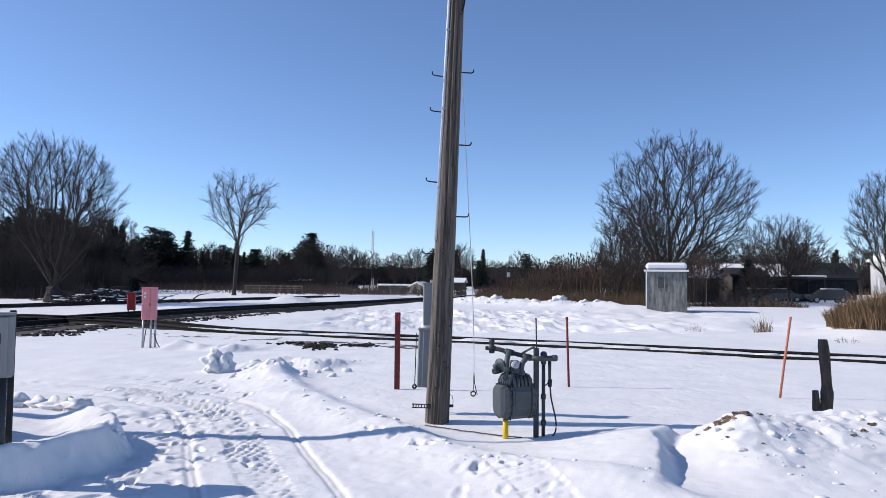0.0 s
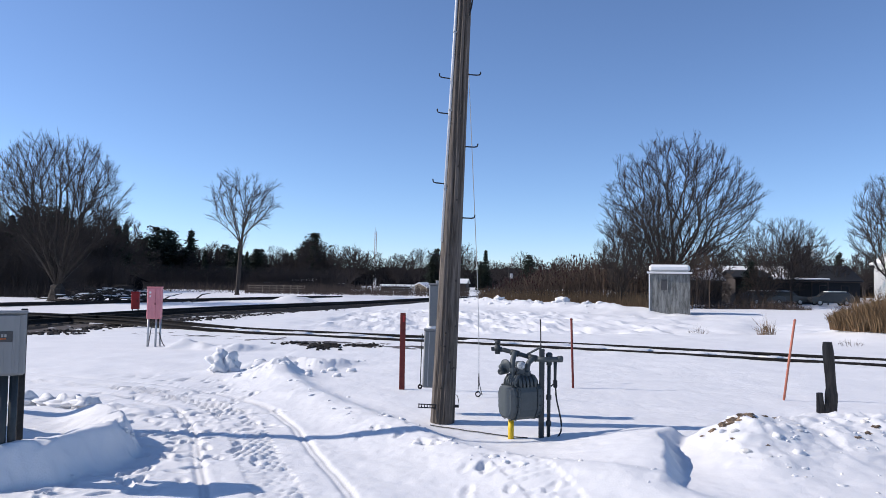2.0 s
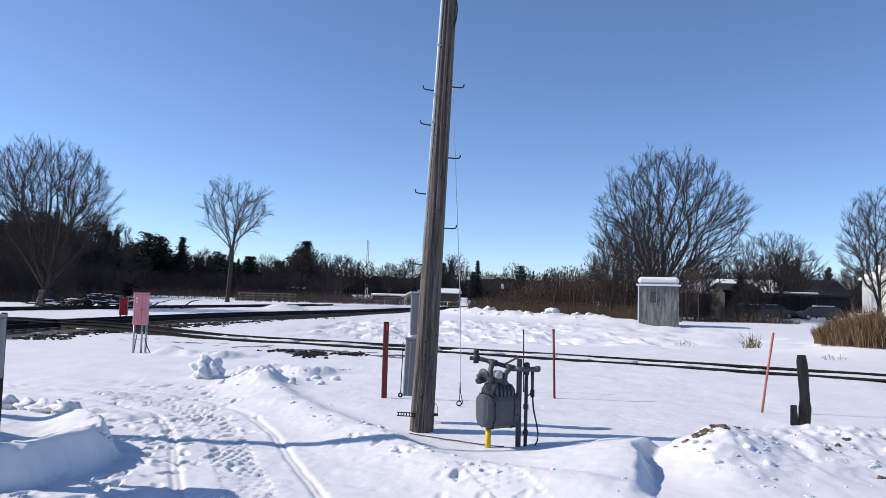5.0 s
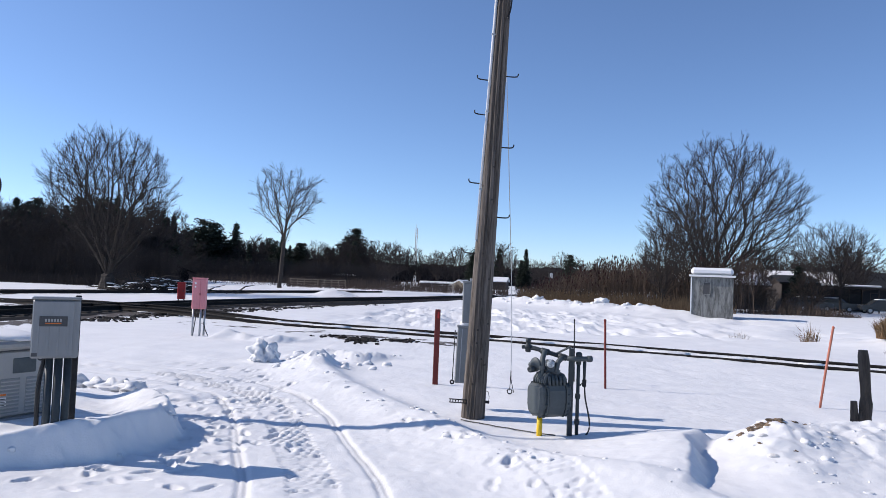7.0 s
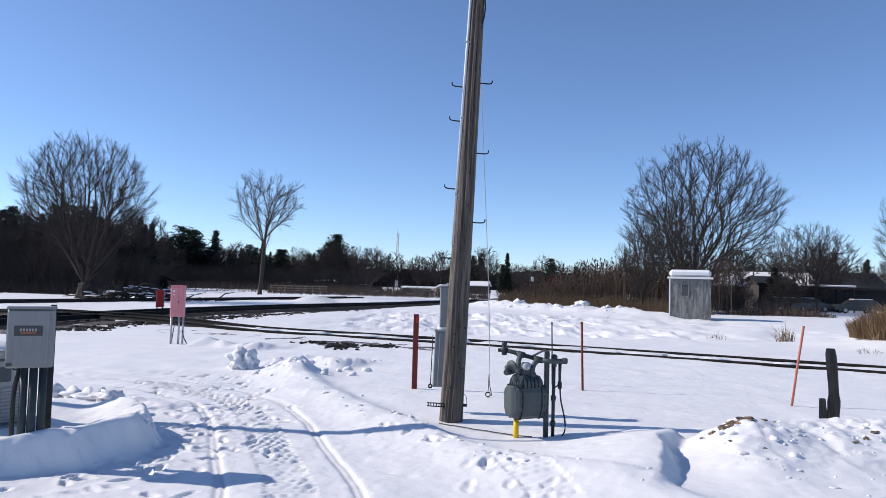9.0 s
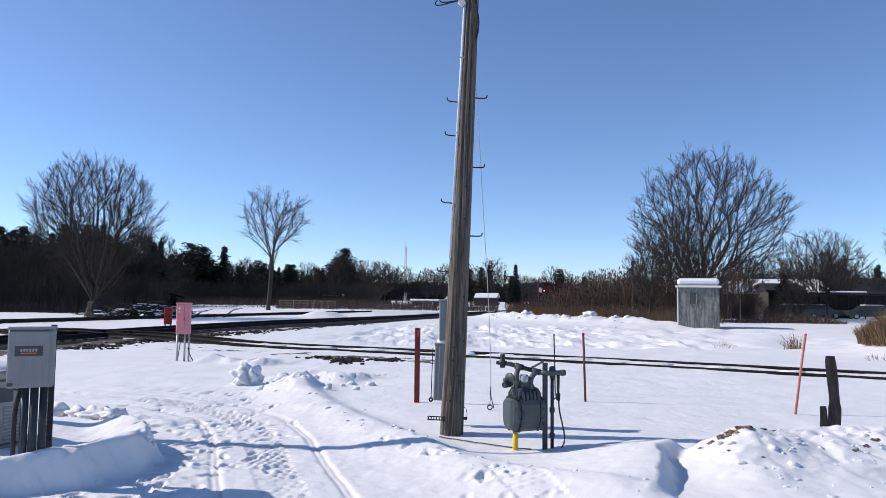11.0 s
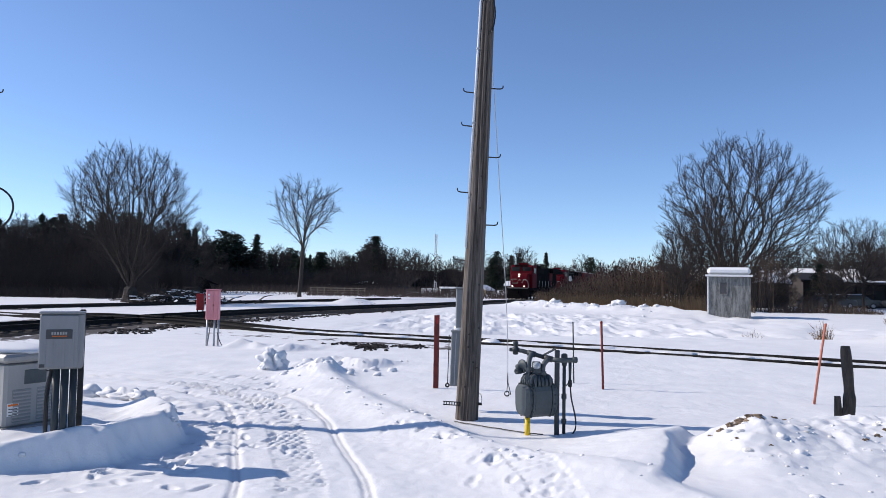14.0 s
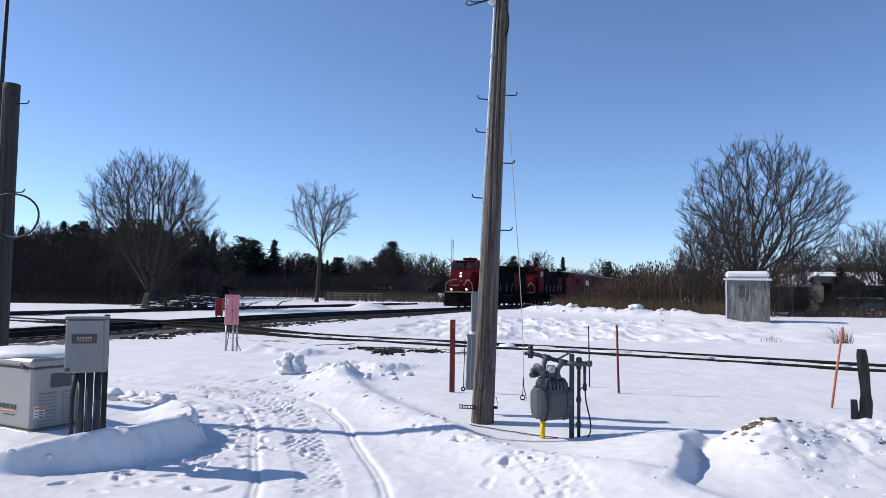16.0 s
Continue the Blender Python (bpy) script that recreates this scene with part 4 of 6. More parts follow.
# ---------------------------------------------------------------- posts and sticks
def build_posts():
    x, y = -0.29, 11.25
    t = thing("marker_post", pose(x, y, gz(x, y)), "flat rust-red steel marker post standing in snow", "marker post")
    part("post", Geo().box((0, 0, 0.55), (0.088, 0.045, 1.32), 0.006), RED_POST, t)
    part("reflector", Geo().box((0.012, -0.026, 1.12), (0.03, 0.006, 0.10), 0.002), RED_BOX, t)
    for (x, y, h, lx, r, mat, lab) in ((2.505, 11.5, 1.12, -0.028, 0.020, RED_POST, "thin dark red marker stake"), (2.13, 12.35, 1.08, -0.02, 0.012, BLACK_STEEL, "thin grey steel stake"), (5.55, 10.62, 1.22, 0.21, 0.018, ORANGE, "faded orange fibreglass snow stake, leaning")):
        b = gz(x, y)
        t = thing("snow_stake", pose(x, y, b), lab, "stake", "snow stakes")
        part("rod", Geo().tube([(-lx * 0.08, 0, -0.15), (lx * 0.5, 0.03, h / 2), (lx, 0.05, h)], r, 8), mat, t, smooth=True)
        part("cap", Geo().lathe([(r * 1.1, 0), (r * 1.2, 0.02), (r * 0.7, 0.035)], 8, pose(lx, 0.05, h - 0.02)), mat, t)
    # rotten fence post
    x, y = 4.83, 8.15
    t = thing("old_fence_post", pose(x, y, gz(x, y) - 0.05), "split and rotten dark wooden fence post", "fence post")
    g = Geo()
    n, sd = 16, 14
    for i in range(n + 1):
        z = 1.10 * i / n
        cx = 0.03 * math.sin(z * 3.2) - 0.01
        for k in range(sd):
            a = 2 * math.pi * k / sd
            r = 0.062 * (1 + 0.28 * noise.noise(Vector((math.cos(a) * 1.6, math.sin(a) * 1.6, z * 3.0))) + (0.22 if 0.2 < z < 0.5 else 0.0)) * (1.0 if z < 1.08 else 0.85)
            g.v.append((cx + r * math.cos(a), r * math.sin(a) * 0.8, z))
    for i in range(n):
        for k in range(sd):
            g.f.append((i * sd + k, i * sd + (k + 1) % sd, (i + 1) * sd + (k + 1) % sd, (i + 1) * sd + k))
    g.f.append(tuple(n * sd + k for k in range(sd)))
    part("post", g, OLD_WOOD, t)
    part("splinter", Geo().tube([(-0.115, 0, 0), (-0.105, 0, 0.25), (-0.12, 0, 0.50)], [0.045, 0.05, 0.036], 7), OLD_WOOD, t)
    part("splinter", Geo().tube([(-0.05, -0.03, 0), (-0.055, -0.03, 0.3), (-0.03, -0.02, 0.46)], [0.04, 0.04, 0.015], 6), OLD_WOOD, t)


build_posts()


# ---------------------------------------------------------------- cabinets by the crossing
def build_pink_cabinet():
    x, y = -6.72, 18.2
    t = thing("signal_cabinet", pose(x, y, gz(x, y), 0, 0, 6), "faded pink-red steel signal cabinet on three legs", "signal cabinet")
    b = part("body", Geo().box((0, 0, 1.09), (0.335, 0.22, 0.79), 0.012), PINK, t)
    part("door", Geo().box((-0.055, -0.118, 1.09), (0.19, 0.018, 0.75), 0.006), PINK, b)
    part("side_panel", Geo().box((0.10, -0.116, 1.09), (0.10, 0.014, 0.75), 0.005), PINK, b)
    part("roof", Geo().box((0, 0, 1.495), (0.36, 0.26, 0.025), 0.008), PINK, b)
    part("hasp", Geo().box((0.04, -0.135, 1.08), (0.035, 0.03, 0.06), 0.006), PINK_DARK, b)
    part("notice", Geo().box((-0.085, -0.1285, 1.36), (0.045, 0.004, 0.05), 0.001), WHITE_PAINT, b, "small pale notice")
    part("notice", Geo().box((-0.085, -0.1285, 1.27), (0.035, 0.004, 0.04), 0.001), WHITE_PAINT, b, "small pale notice")
    for lx, ly in ((-0.13, -0.05), (0.06, -0.05), (0.14, 0.05)):
        part("leg", Geo().tube([(lx, ly, -0.1), (lx, ly, 0.72)], 0.026, 10), GALV, t, "grey pipe leg", smooth=True)
    part("cable", Geo().tube(densify3([(-0.02, 0.0, 0.7), (-0.07, 0.0, 0.45), (-0.13, 0.02, 0.0)], 0.06), 0.012, 6), RUBBER, t)
    part("cable", Geo().tube(densify3([(0.14, -0.02, 0.35), (0.2, -0.04, 0.15), (0.28, -0.05, 0.01)], 0.06), 0.012, 6), RUBBER, t)


build_pink_cabinet()


def build_red_box():
    x, y = -13.95, 35.6
    t = thing("signal_box", pose(x, y, gz(x, y), 0, 0, 12), "bright red trackside equipment box on short legs", "signal box")
    part("body", Geo().box((0, 0, 0.66), (0.36, 0.3, 0.82), 0.02), RED_BOX, t)
    part("lid", Geo().box((0, 0, 1.08), (0.40, 0.34, 0.04), 0.01), RED_BOX, t)
    part("latch", Geo().box((0.1, -0.16, 0.66), (0.04, 0.02, 0.08), 0.005), BLACK_STEEL, t)
    for lx in (-0.13, 0.13):
        part("leg", Geo().box((lx, 0, 0.12), (0.05, 0.05, 0.4), 0.006), BLACK_STEEL, t)


build_red_box()


# ---------------------------------------------------------------- standby generator and transfer switch
def build_generator():
    x, y = -4.83, 6.93
    z0 = 0.17
    t = thing("generator", pose(x, y, z0, 0, 0, -25), "beige standby generator capped with snow beside a switch box", "generator")
    L, W, H = 1.2, 0.60, 0.67
    b = part("housing", Geo().box((0, 0, H / 2), (L, W, H), 0.03), GEN_BEIGE, t)
    lid = part("lid", Geo().box((0, 0, H + 0.04), (L + 0.05, W + 0.05, 0.09), 0.03), GEN_BEIGE, t)
    part("snow_cap", Geo().lump((0, 0, H + 0.10), (L * 0.54, W * 0.56, 0.075), 2, 0.12, 3), SNOW, lid, "thick cap of snow", smooth=True)
    part("lid_lock", Geo().lathe([(0.035, -0.01), (0.04, 0), (0.03, 0.012)], 14, pose(L / 2 - 0.16, -W / 2 - 0.015, H + 0.012, 90, 0, 0)), GRILLE, lid)
    part("lid_gap", Geo().box((0, 0, H - 0.012), (L + 0.006, W + 0.006, 0.014), 0.002), GRILLE, b)
    part("lifting_recess", Geo().box((L / 2 + 0.001, 0.02, H - 0.16), (0.014, 0.24, 0.15), 0.006), METER_GREY, b)
    for j, y0 in enumerate((-0.12, 0.14)):
        v = part("side_vent", Geo().box((L / 2 - 0.004, y0, 0.22), (0.018, 0.20, 0.34), 0.004), BOX_GREY, b)
        for k in range(9):
            part("louvre", Geo().box((L / 2 + 0.006, y0, 0.075 + 0.036 * k), (0.016, 0.19, 0.017), 0.003, None), GEN_BEIGE, v)
    # maker's lettering as plain shapes, with its orange underline
    for k in range(7):
        part("print_bar", Geo().box((L / 2 - 0.60 + 0.052 * k, -W / 2 - 0.003, 0.235), (0.036, 0.005, 0.05), 0.002), GRILLE, b)
    part("print_line", Geo().box((L / 2 - 0.44, -W / 2 - 0.003, 0.185), (0.36, 0.005, 0.012), 0.002), ORANGE_BAR, b)
    part("print_line", Geo().box((L / 2 - 0.40, -W / 2 - 0.003, 0.150), (0.22, 0.005, 0.014), 0.002), GRILLE, b)
    part("warning_label", Geo().box((L / 2 + 0.003, -W / 2 + 0.09, 0.19), (0.005, 0.12, 0.13), 0.002), WHITE_PAINT, b, "small printed warning label")
    part("label_bar", Geo().box((L / 2 + 0.006, -W / 2 + 0.09, 0.235), (0.004, 0.11, 0.02), 0.001), ORANGE_BAR, b)
    for k in range(3):
        part("label_bar", Geo().box((L / 2 + 0.006, -W / 2 + 0.09, 0.195 - 0.03 * k), (0.004, 0.09, 0.008), 0.001), GRILLE, b)
    part("pad", Geo().box((0, 0, -0.07), (L + 0.1, W + 0.1, 0.16), 0.01), BOX_GREY, t, "grey composite pad")


build_generator()


def build_transfer_box():
    x, y = -3.65, 6.10
    z0 = -0.14
    t = thing("transfer_switch", pose(x, y, z0, 0, 0, 28), "grey transfer switch box on black conduit legs", "switch box")
    b = part("box", Geo().box((0, 0, 1.17), (0.36, 0.17, 0.50), 0.015), BOX_GREY, t)
    t.scale = (1.07, 1.07, 1.07)
    part("cover", Geo().box((-0.02, -0.093, 1.17), (0.31, 0.018, 0.47), 0.006), BOX_GREY, b)
    for k in range(4):
        part("pressed_rib", Geo().box((-0.13 + 0.075 * k, -0.104, 1.10), (0.018, 0.006, 0.30), 0.002), BOX_GREY, b)
    part("top_edge", Geo().box((0, -0.005, 1.427), (0.375, 0.19, 0.02), 0.005), BOX_GREY, b)
    pl = part("name_plate", Geo().box((-0.02, -0.106, 1.235), (0.21, 0.006, 0.085), 0.002), GRILLE, b, "black name plate")
    for k in range(6):
        part("plate_bar", Geo().box((-0.075 + 0.022 * k, -0.110, 1.243), (0.015, 0.004, 0.024), 0.001), GEN_BEIGE, pl)
    part("plate_line", Geo().box((-0.02, -0.110, 1.218), (0.12, 0.004, 0.008), 0.001), ORANGE_BAR, pl)
    part("small_tag", Geo().box((-0.15, -0.106, 0.955), (0.045, 0.005, 0.03), 0.001), GRILLE, b)
    part("backboard", Geo().box((0.16, 0.10, 0.75), (0.05, 0.05, 1.40), 0.006), BLACK_STEEL, t, "black steel backing post")
    for lx, ly, r in ((-0.035, -0.02, 0.032), (0.035, -0.03, 0.034), (0.105, -0.01, 0.032)):
        part("conduit_leg", Geo().tube([(lx, ly, -0.15), (lx, ly, 0.93)], r, 12), METER_DARK, t, "dark conduit", smooth=True)
    part("flex_conduit", Geo().tube(densify3([(-0.07, 0.02, 0.92), (-0.105, 0.0, 0.7), (-0.105, 0.02, 0.3), (-0.09, 0.02, -0.1)], 0.05), 0.02, 8), RUBBER, t)
    part("latch", Geo().tube(ring((-0.10, -0.05, 0.925), 0.02, 0.006)[0], 0.007, 6), RUBBER, t)
    part("ground_cable", Geo().tube(densify3([(0.16, 0.08, 0.22), (0.30, 0.12, 0.20), (0.45, 0.14, 0.12), (0.54, 0.12, 0.02)], 0.05), 0.009, 6), RUBBER, t)
    part("ground_cable", Geo().tube(densify3([(0.18, 0.02, 0.03), (0.32, 0.03, 0.05), (0.42, 0.06, 0.02)], 0.05), 0.010, 6), RUBBER, t)


build_transfer_box()


def build_snow_lumps():
    rr = random.Random(21)
    # clods on the heap, some soiled
    g, gd, gs = Geo(), Geo(), Geo()
    for i in range(230):
        x = rr.uniform(2.9, 7.5)
        y = rr.uniform(max(5.3, 8.6 - x), 7.4)
        s = 0.010 + 0.042 * rr.random() ** 3.5
        (g if rr.random() < 0.75 else gd).lump((x, y, gz(x, y) - s * 0.1), (s * rr.uniform(0.8, 1.8), s * rr.uniform(0.8, 1.3), s * rr.uniform(0.35, 0.8)), i, 0.5, 2)
    for x, y, s in ((3.12, 7.10, 0.06), (3.24, 7.10, 0.085), (3.36, 7.13, 0.08), (3.0, 7.08, 0.04), (2.88, 7.05, 0.035), (3.6, 7.27, 0.045), (3.75, 7.33, 0.035), (4.35, 6.85, 0.04), (4.55, 7.0, 0.05), (4.75, 7.15, 0.045), (4.6, 6.35, 0.06), (4.66, 6.25, 0.05), (5.2, 7.2, 0.06), (5.5, 7.1, 0.05), (5.9, 7.1, 0.06), (3.05, 6.75, 0.025), (3.3, 6.55, 0.02)):
        gs.lump((x, y, gz(x, y) - s * 0.32), (s * 1.1, s * 0.7, s * 0.55), x * 7, 0.9, 3)
    for i in range(60):
        t = rr.random()
        p = RIDGE[int(t * (len(RIDGE) - 1))]
        s = 0.008 + 0.030 * rr.random() ** 2
        x, y = p[0] + rr.gauss(0, 0.2), p[1] + rr.gauss(0, 0.2)
        g.lump((x, y, gz(x, y)), (s * 1.4, s, s * 0.7), i + 300, 0.7, 2)
    for i in range(24):
        p = BANK[int(rr.random() * (len(BANK) - 1))]
        s = rr.uniform(0.010, 0.032) * (1.4 if i % 6 == 0 else 1)
        x, y = p[0] + rr.gauss(0, 0.12), p[1] + rr.gauss(0, 0.12)
        g.lump((x, y, gz(x, y) + s * 0.1), (s * 1.3, s, s * 0.8), i + 500, 0.4, 2)
    for x, y, s in ((-4.6, 9.3, 0.15), (-4.25, 9.1, 0.13), (-3.75, 8.6, 0.12), (-4.95, 9.6, 0.14), (-5.4, 9.8, 0.16)):
        g.lump((x, y, gz(x, y) + s * 0.3), (s * 1.2, s * 0.8, s * 0.7), x * 3, 0.9, 3)
    for i in range(22):
        x, y = rr.uniform(-3.6, -1.0), rr.uniform(12.4, 15.5)
        s = rr.uniform(0.02, 0.07)
        g.lump((x, y, gz(x, y) + s * 0.3), (s * 1.4, s, s * 0.8), i + 700, 0.5, 2)
    single("snow_clods", g, SNOW, "loose clods of snow along the ploughed ridges", "snow", kind="stuff", smooth=True)
    single("soiled_snow_clods", gd, DIRTY_SNOW, "greyish soiled clods on the snow heap", "snow", kind="stuff", smooth=True)
    single("frozen_soil", gs, SOIL, "brown frozen soil showing in the snow heap", "soil", kind="stuff")
    x, y = -3.72, 13.6
    b = Geo().lump((0, 0, 0.06), (0.24, 0.22, 0.27), 14, 1.0, 4)
    single("snow_block", b, SNOW, "upright block of crusted snow thrown up by a plough", "snow block", smooth=True, at=pose(x, y, gz(x, y)))
    # blocks on the far berm
    for k, (t, s) in enumerate(((0.33, 0.45), (0.42, 0.30), (0.55, 0.35), (0.72, 0.55), (0.25, 0.3), (0.86, 0.3))):
        p = BERM[int(t * (len(BERM) - 1))]
        single("snow_block", Geo().lump((0, 0, s * 0.1), (s * 0.85, s * 0.6, s * 0.5), k + 40, 0.8, 3), SNOW, "crusted snow block lying on a long berm", "snow block", "blocks on the berm", smooth=True, at=pose(p[0], p[1], gz(p[0], p[1])))
    # gravel turned up by the plough beside the rails, and rubble on the berm
    gr, br = Geo(), Geo()
    for cx, cy, sx, sy, n in ((-2.45, 18.9, 0.20, 0.38, 170), (-1.45, 19.3, 0.22, 0.22, 60), (-3.4, 19.5, 0.3, 0.25, 30)):
        for i in range(n):
            x, y, s = rr.gauss(cx, sx), rr.gauss(cy, sy), rr.uniform(0.02, 0.055)
            gr.lump((x, y, gz(x, y) + s * 0.3), (s * 1.3, s, s * 0.8), i, 0.5, 1)
    strip = np.array(offset_line(MAIN, -2.9, 20, 66))
    for i in range(900):
        j = rr.random() ** 1.3
        p = strip[int((1 - j) * (len(strip) - 1))]
        x, y, s = p[0] + rr.uniform(-0.7, 1.5) * rr.random() + rr.gauss(0, 0.2), p[1] + rr.uniform(-1, 1), rr.uniform(0.02, 0.07)
        gr.lump((x, y, gz(x, y) + s * 0.2), (s * 1.5, s * 1.2, s * 0.8), i, 0.5, 1)
    for i in range(70):
        p = BERM[int(rr.random() * (len(BERM) - 1))]
        x, y, s = p[0] + rr.gauss(0, 1.2), p[1] + rr.gauss(0, 1.2), 0.05 + 0.16 * rr.random() ** 3
        br.lump((x, y, gz(x, y)), (s * 1.4, s, s * 0.7), i + 60, 0.6, 2)
    single("ballast_gravel", gr, BALLAST, "dark gravel turned up beside the rails", "gravel", kind="stuff")
    single("berm_rubble", br, SNOW, "broken snow rubble along the far berm", "snow", kind="stuff", smooth=True)
    # cable that runs over the snow from the pole to the meter, and a thin wire on the field
    pts = [(x, y, gz(x, y) + 0.012) for x, y in [(0.12 + 0.07 * k, 8.45 - 0.052 * k) for k in range(16)]]
    single("surface_cable", Geo().tube(pts, 0.007, 6), RUBBER, "thin dark cable lying over the snow", "cable")


build_snow_lumps()


# ---------------------------------------------------------------- bare trees
def limb(geo, p0, d0, length, r0, r1, rr, lift, wander, segs, sides):
    """One branch: returns its points."""
    p, d = Vector(p0), Vector(d0).normalized()
    pts = [p.copy()]
    for i in range(segs):
        d = (d + Vector((rr.gauss(0, wander), rr.gauss(0, wander), rr.gauss(0, wander) + lift))).normalized()
        p = p + d * (length / segs)
        pts.append(p.copy())
    geo.tube(pts, [r0 + (r1 - r0) * i / segs for i in range(segs + 1)], sides, caps=False)
    return pts, d


def grown_tree(seed, profile, fork, r0, leaders, points, step, twig, twigs=3, twig_len=0.8, up=0.10, droop=0.0, spread=0.8):
    """A bare tree grown towards points scattered in its crown. profile: rows of height and the crown's reach to -x and +x there.
    Returns the trunk with its limbs, and the crown of branches and twigs, as two gathered meshes."""
    rr = random.Random(seed)
    g = np.random.default_rng(seed)
    pz, pl, pr = (np.array(c, float) for c in zip(*profile))
    top = pz[-1]
    # points of the crown, denser towards its outside
    w = np.interp(np.linspace(pz[0], top, 200), pz, pr - pl) ** 2
    zs = np.interp(g.random(points), np.cumsum(w) / w.sum(), np.linspace(pz[0], top, 200))
    a, q = g.uniform(0, 2 * math.pi, points), g.random(points) ** 0.42
    left, right = np.interp(zs, pz, pl), np.interp(zs, pz, pr)
    mid, half = (left + right) / 2, (right - left) / 2
    lobes = 1 - 0.16 * np.abs(np.sin(a * 2.5 + zs * 0.9 + seed))
    goal = np.stack([mid + half * q * np.cos(a) * lobes, half * q * np.sin(a) * lobes, zs - 0.5 * q * (1 - lobes) * top * 0.3], 1)
    pos, par, way = [], [], []

    def put(p, parent, d):
        pos.append(np.array(p, float))
        par.append(parent)
        way.append(np.array(d, float) / np.linalg.norm(d))
        return len(pos) - 1
    last = -1
    n = max(2, int((fork + 0.3) / step))
    bend = (rr.uniform(-0.05, 0.05), rr.uniform(-0.05, 0.05))
    for i in range(n + 1):
        z = -0.3 + (fork + 0.3) * i / n
        last = put((bend[0] * z, bend[1] * z, z), last, (bend[0], bend[1], 1))
    crotch = last
    turn = rr.uniform(0, 6.28)
    for k in range(leaders):
        turn += 2.399
        out = spread * math.sqrt((k + 0.35) / leaders)
        d = np.array([math.cos(turn) * out + 0.10 * (pl[len(pl) // 2] + pr[len(pr) // 2]) / top, math.sin(turn) * out, 1.0])
        j, d = max(1, crotch - (k % 3 if n > 3 else 0)), d / np.linalg.norm(d)
        for i in range(int(rr.uniform(0.30, 0.52) * top / step)):
            d = d + g.normal(0, 0.045, 3) + np.array([0, 0, 0.015])
            d /= np.linalg.norm(d)
            j = put(pos[j] + d * step, j, d)
    # each point joins the branch that reaches it by the shortest and straightest way
    cap = len(pos) + points * 7
    P, W, far = np.zeros((cap, 3)), np.zeros((cap, 3)), np.full(cap, 1e9)
    P[:len(pos)], W[:len(pos)] = pos, way
    for i in range(max(1, crotch - 2), len(pos)):
        far[i] = 0 if i <= crotch else far[par[i]] + step
    for q in goal[np.argsort(np.linalg.norm(goal - pos[crotch], axis=1))]:
        n = len(pos)
        v = q - P[:n]
        d = np.linalg.norm(v, axis=1) + 1e-6
        i = int((d * (1.8 - 0.8 * (v * W[:n]).sum(1) / d) + 0.62 * far[:n]).argmin())
        m = max(1, min(7, round(d[i] / step)))
        start, d0, L = P[i].copy(), W[i] + np.array([0, 0, up]), d[i]
        d0 = d0 / np.linalg.norm(d0)
        prev = start
        for k in range(1, m + 1):
            f = k / m
            c = start + (q - start) * f + (d0 * L - (q - start)) * 0.38 * f * (1 - f) ** 1.3
            if k < m:
                c = c + g.normal(0, 0.035 * step, 3)
            i = put(c, i, c - prev)
            P[i], W[i], far[i] = c, way[i], far[par[i]] + np.linalg.norm(c - prev)
            prev = c
    kids = [[] for _ in pos]
    for i, j in enumerate(par):
        if j >= 0:
            kids[j].append(i)
    tips = sum(1 for c in kids if not c)
    power = math.log(tips) / math.log(r0 / (twig * 1.2))
    rad = [0.0] * len(pos)
    for i in range(len(pos) - 1, -1, -1):
        rad[i] = sum(rad[c] ** power for c in kids[i]) ** (1 / power) if kids[i] else twig * 1.2
    trunk, crown = Geo(), Geo()
    trunk.lathe([(r0 * 1.6, -0.3), (r0 * 1.3, 0.1), (r0 * 1.08, 0.5), (r0 * 0.9, 0.9)], 9)
    todo = [(0, None)]
    while todo:
        i, src = todo.pop()
        chain = ([src] if src is not None else []) + [i]
        while kids[chain[-1]]:
            c = sorted(kids[chain[-1]], key=lambda q: -rad[q])
            todo.extend((q, chain[-1]) for q in c[1:])
            chain.append(c[0])
        rs = [rad[q] for q in chain]
        if src is not None:
            rs[0] = rs[1]
        big = rs[0] > r0 * 0.16
        (trunk if big else crown).tube([pos[q] for q in chain], rs, 7 if big else 4, caps=False)
    for i in range(crotch, len(pos)):
        if rad[i] > twig * 5:
            continue
        axis = Vector((pos[i][0], pos[i][1], 0)) * (0.6 / max(1.0, abs(pr[len(pr) // 2])))
        d0 = Vector(way[i])
        for k in range(twigs + (2 if not kids[i] else 0)):
            d = d0 * 1.0 + Vector((rr.gauss(0, 0.38), rr.gauss(0, 0.38), rr.gauss(0.15 - droop, 0.32))) + axis * 0.35
            L = twig_len * rr.uniform(0.45, 1.1)
            pts, _ = limb(crown, pos[i], d, L, twig * 0.9, twig * 0.5, rr, 0.05 - droop, 0.05, 3, 3)
            for e in (1, 2):
                d2 = (pts[e + 1] - pts[e]).normalized() + Vector((rr.gauss(0, 0.4), rr.gauss(0, 0.4), rr.gauss(0.1 - droop, 0.35)))
                limb(crown, pts[e], d2, L * rr.uniform(0.35, 0.6), twig * 0.7, twig * 0.4, rr, 0.03, 0.1, 2, 3)
    return trunk, crown


def dome(h, w, low=0.2, waist=0.62):
    """The profile of a plain rounded crown of height h and width w."""
    return [(h * low, -w * 0.08, w * 0.08), (h * (low + waist) / 2, -w * 0.36, w * 0.36), (h * waist, -w * 0.5, w * 0.5), (h * 0.87, -w * 0.36, w * 0.36), (h, -w * 0.12, w * 0.12)]


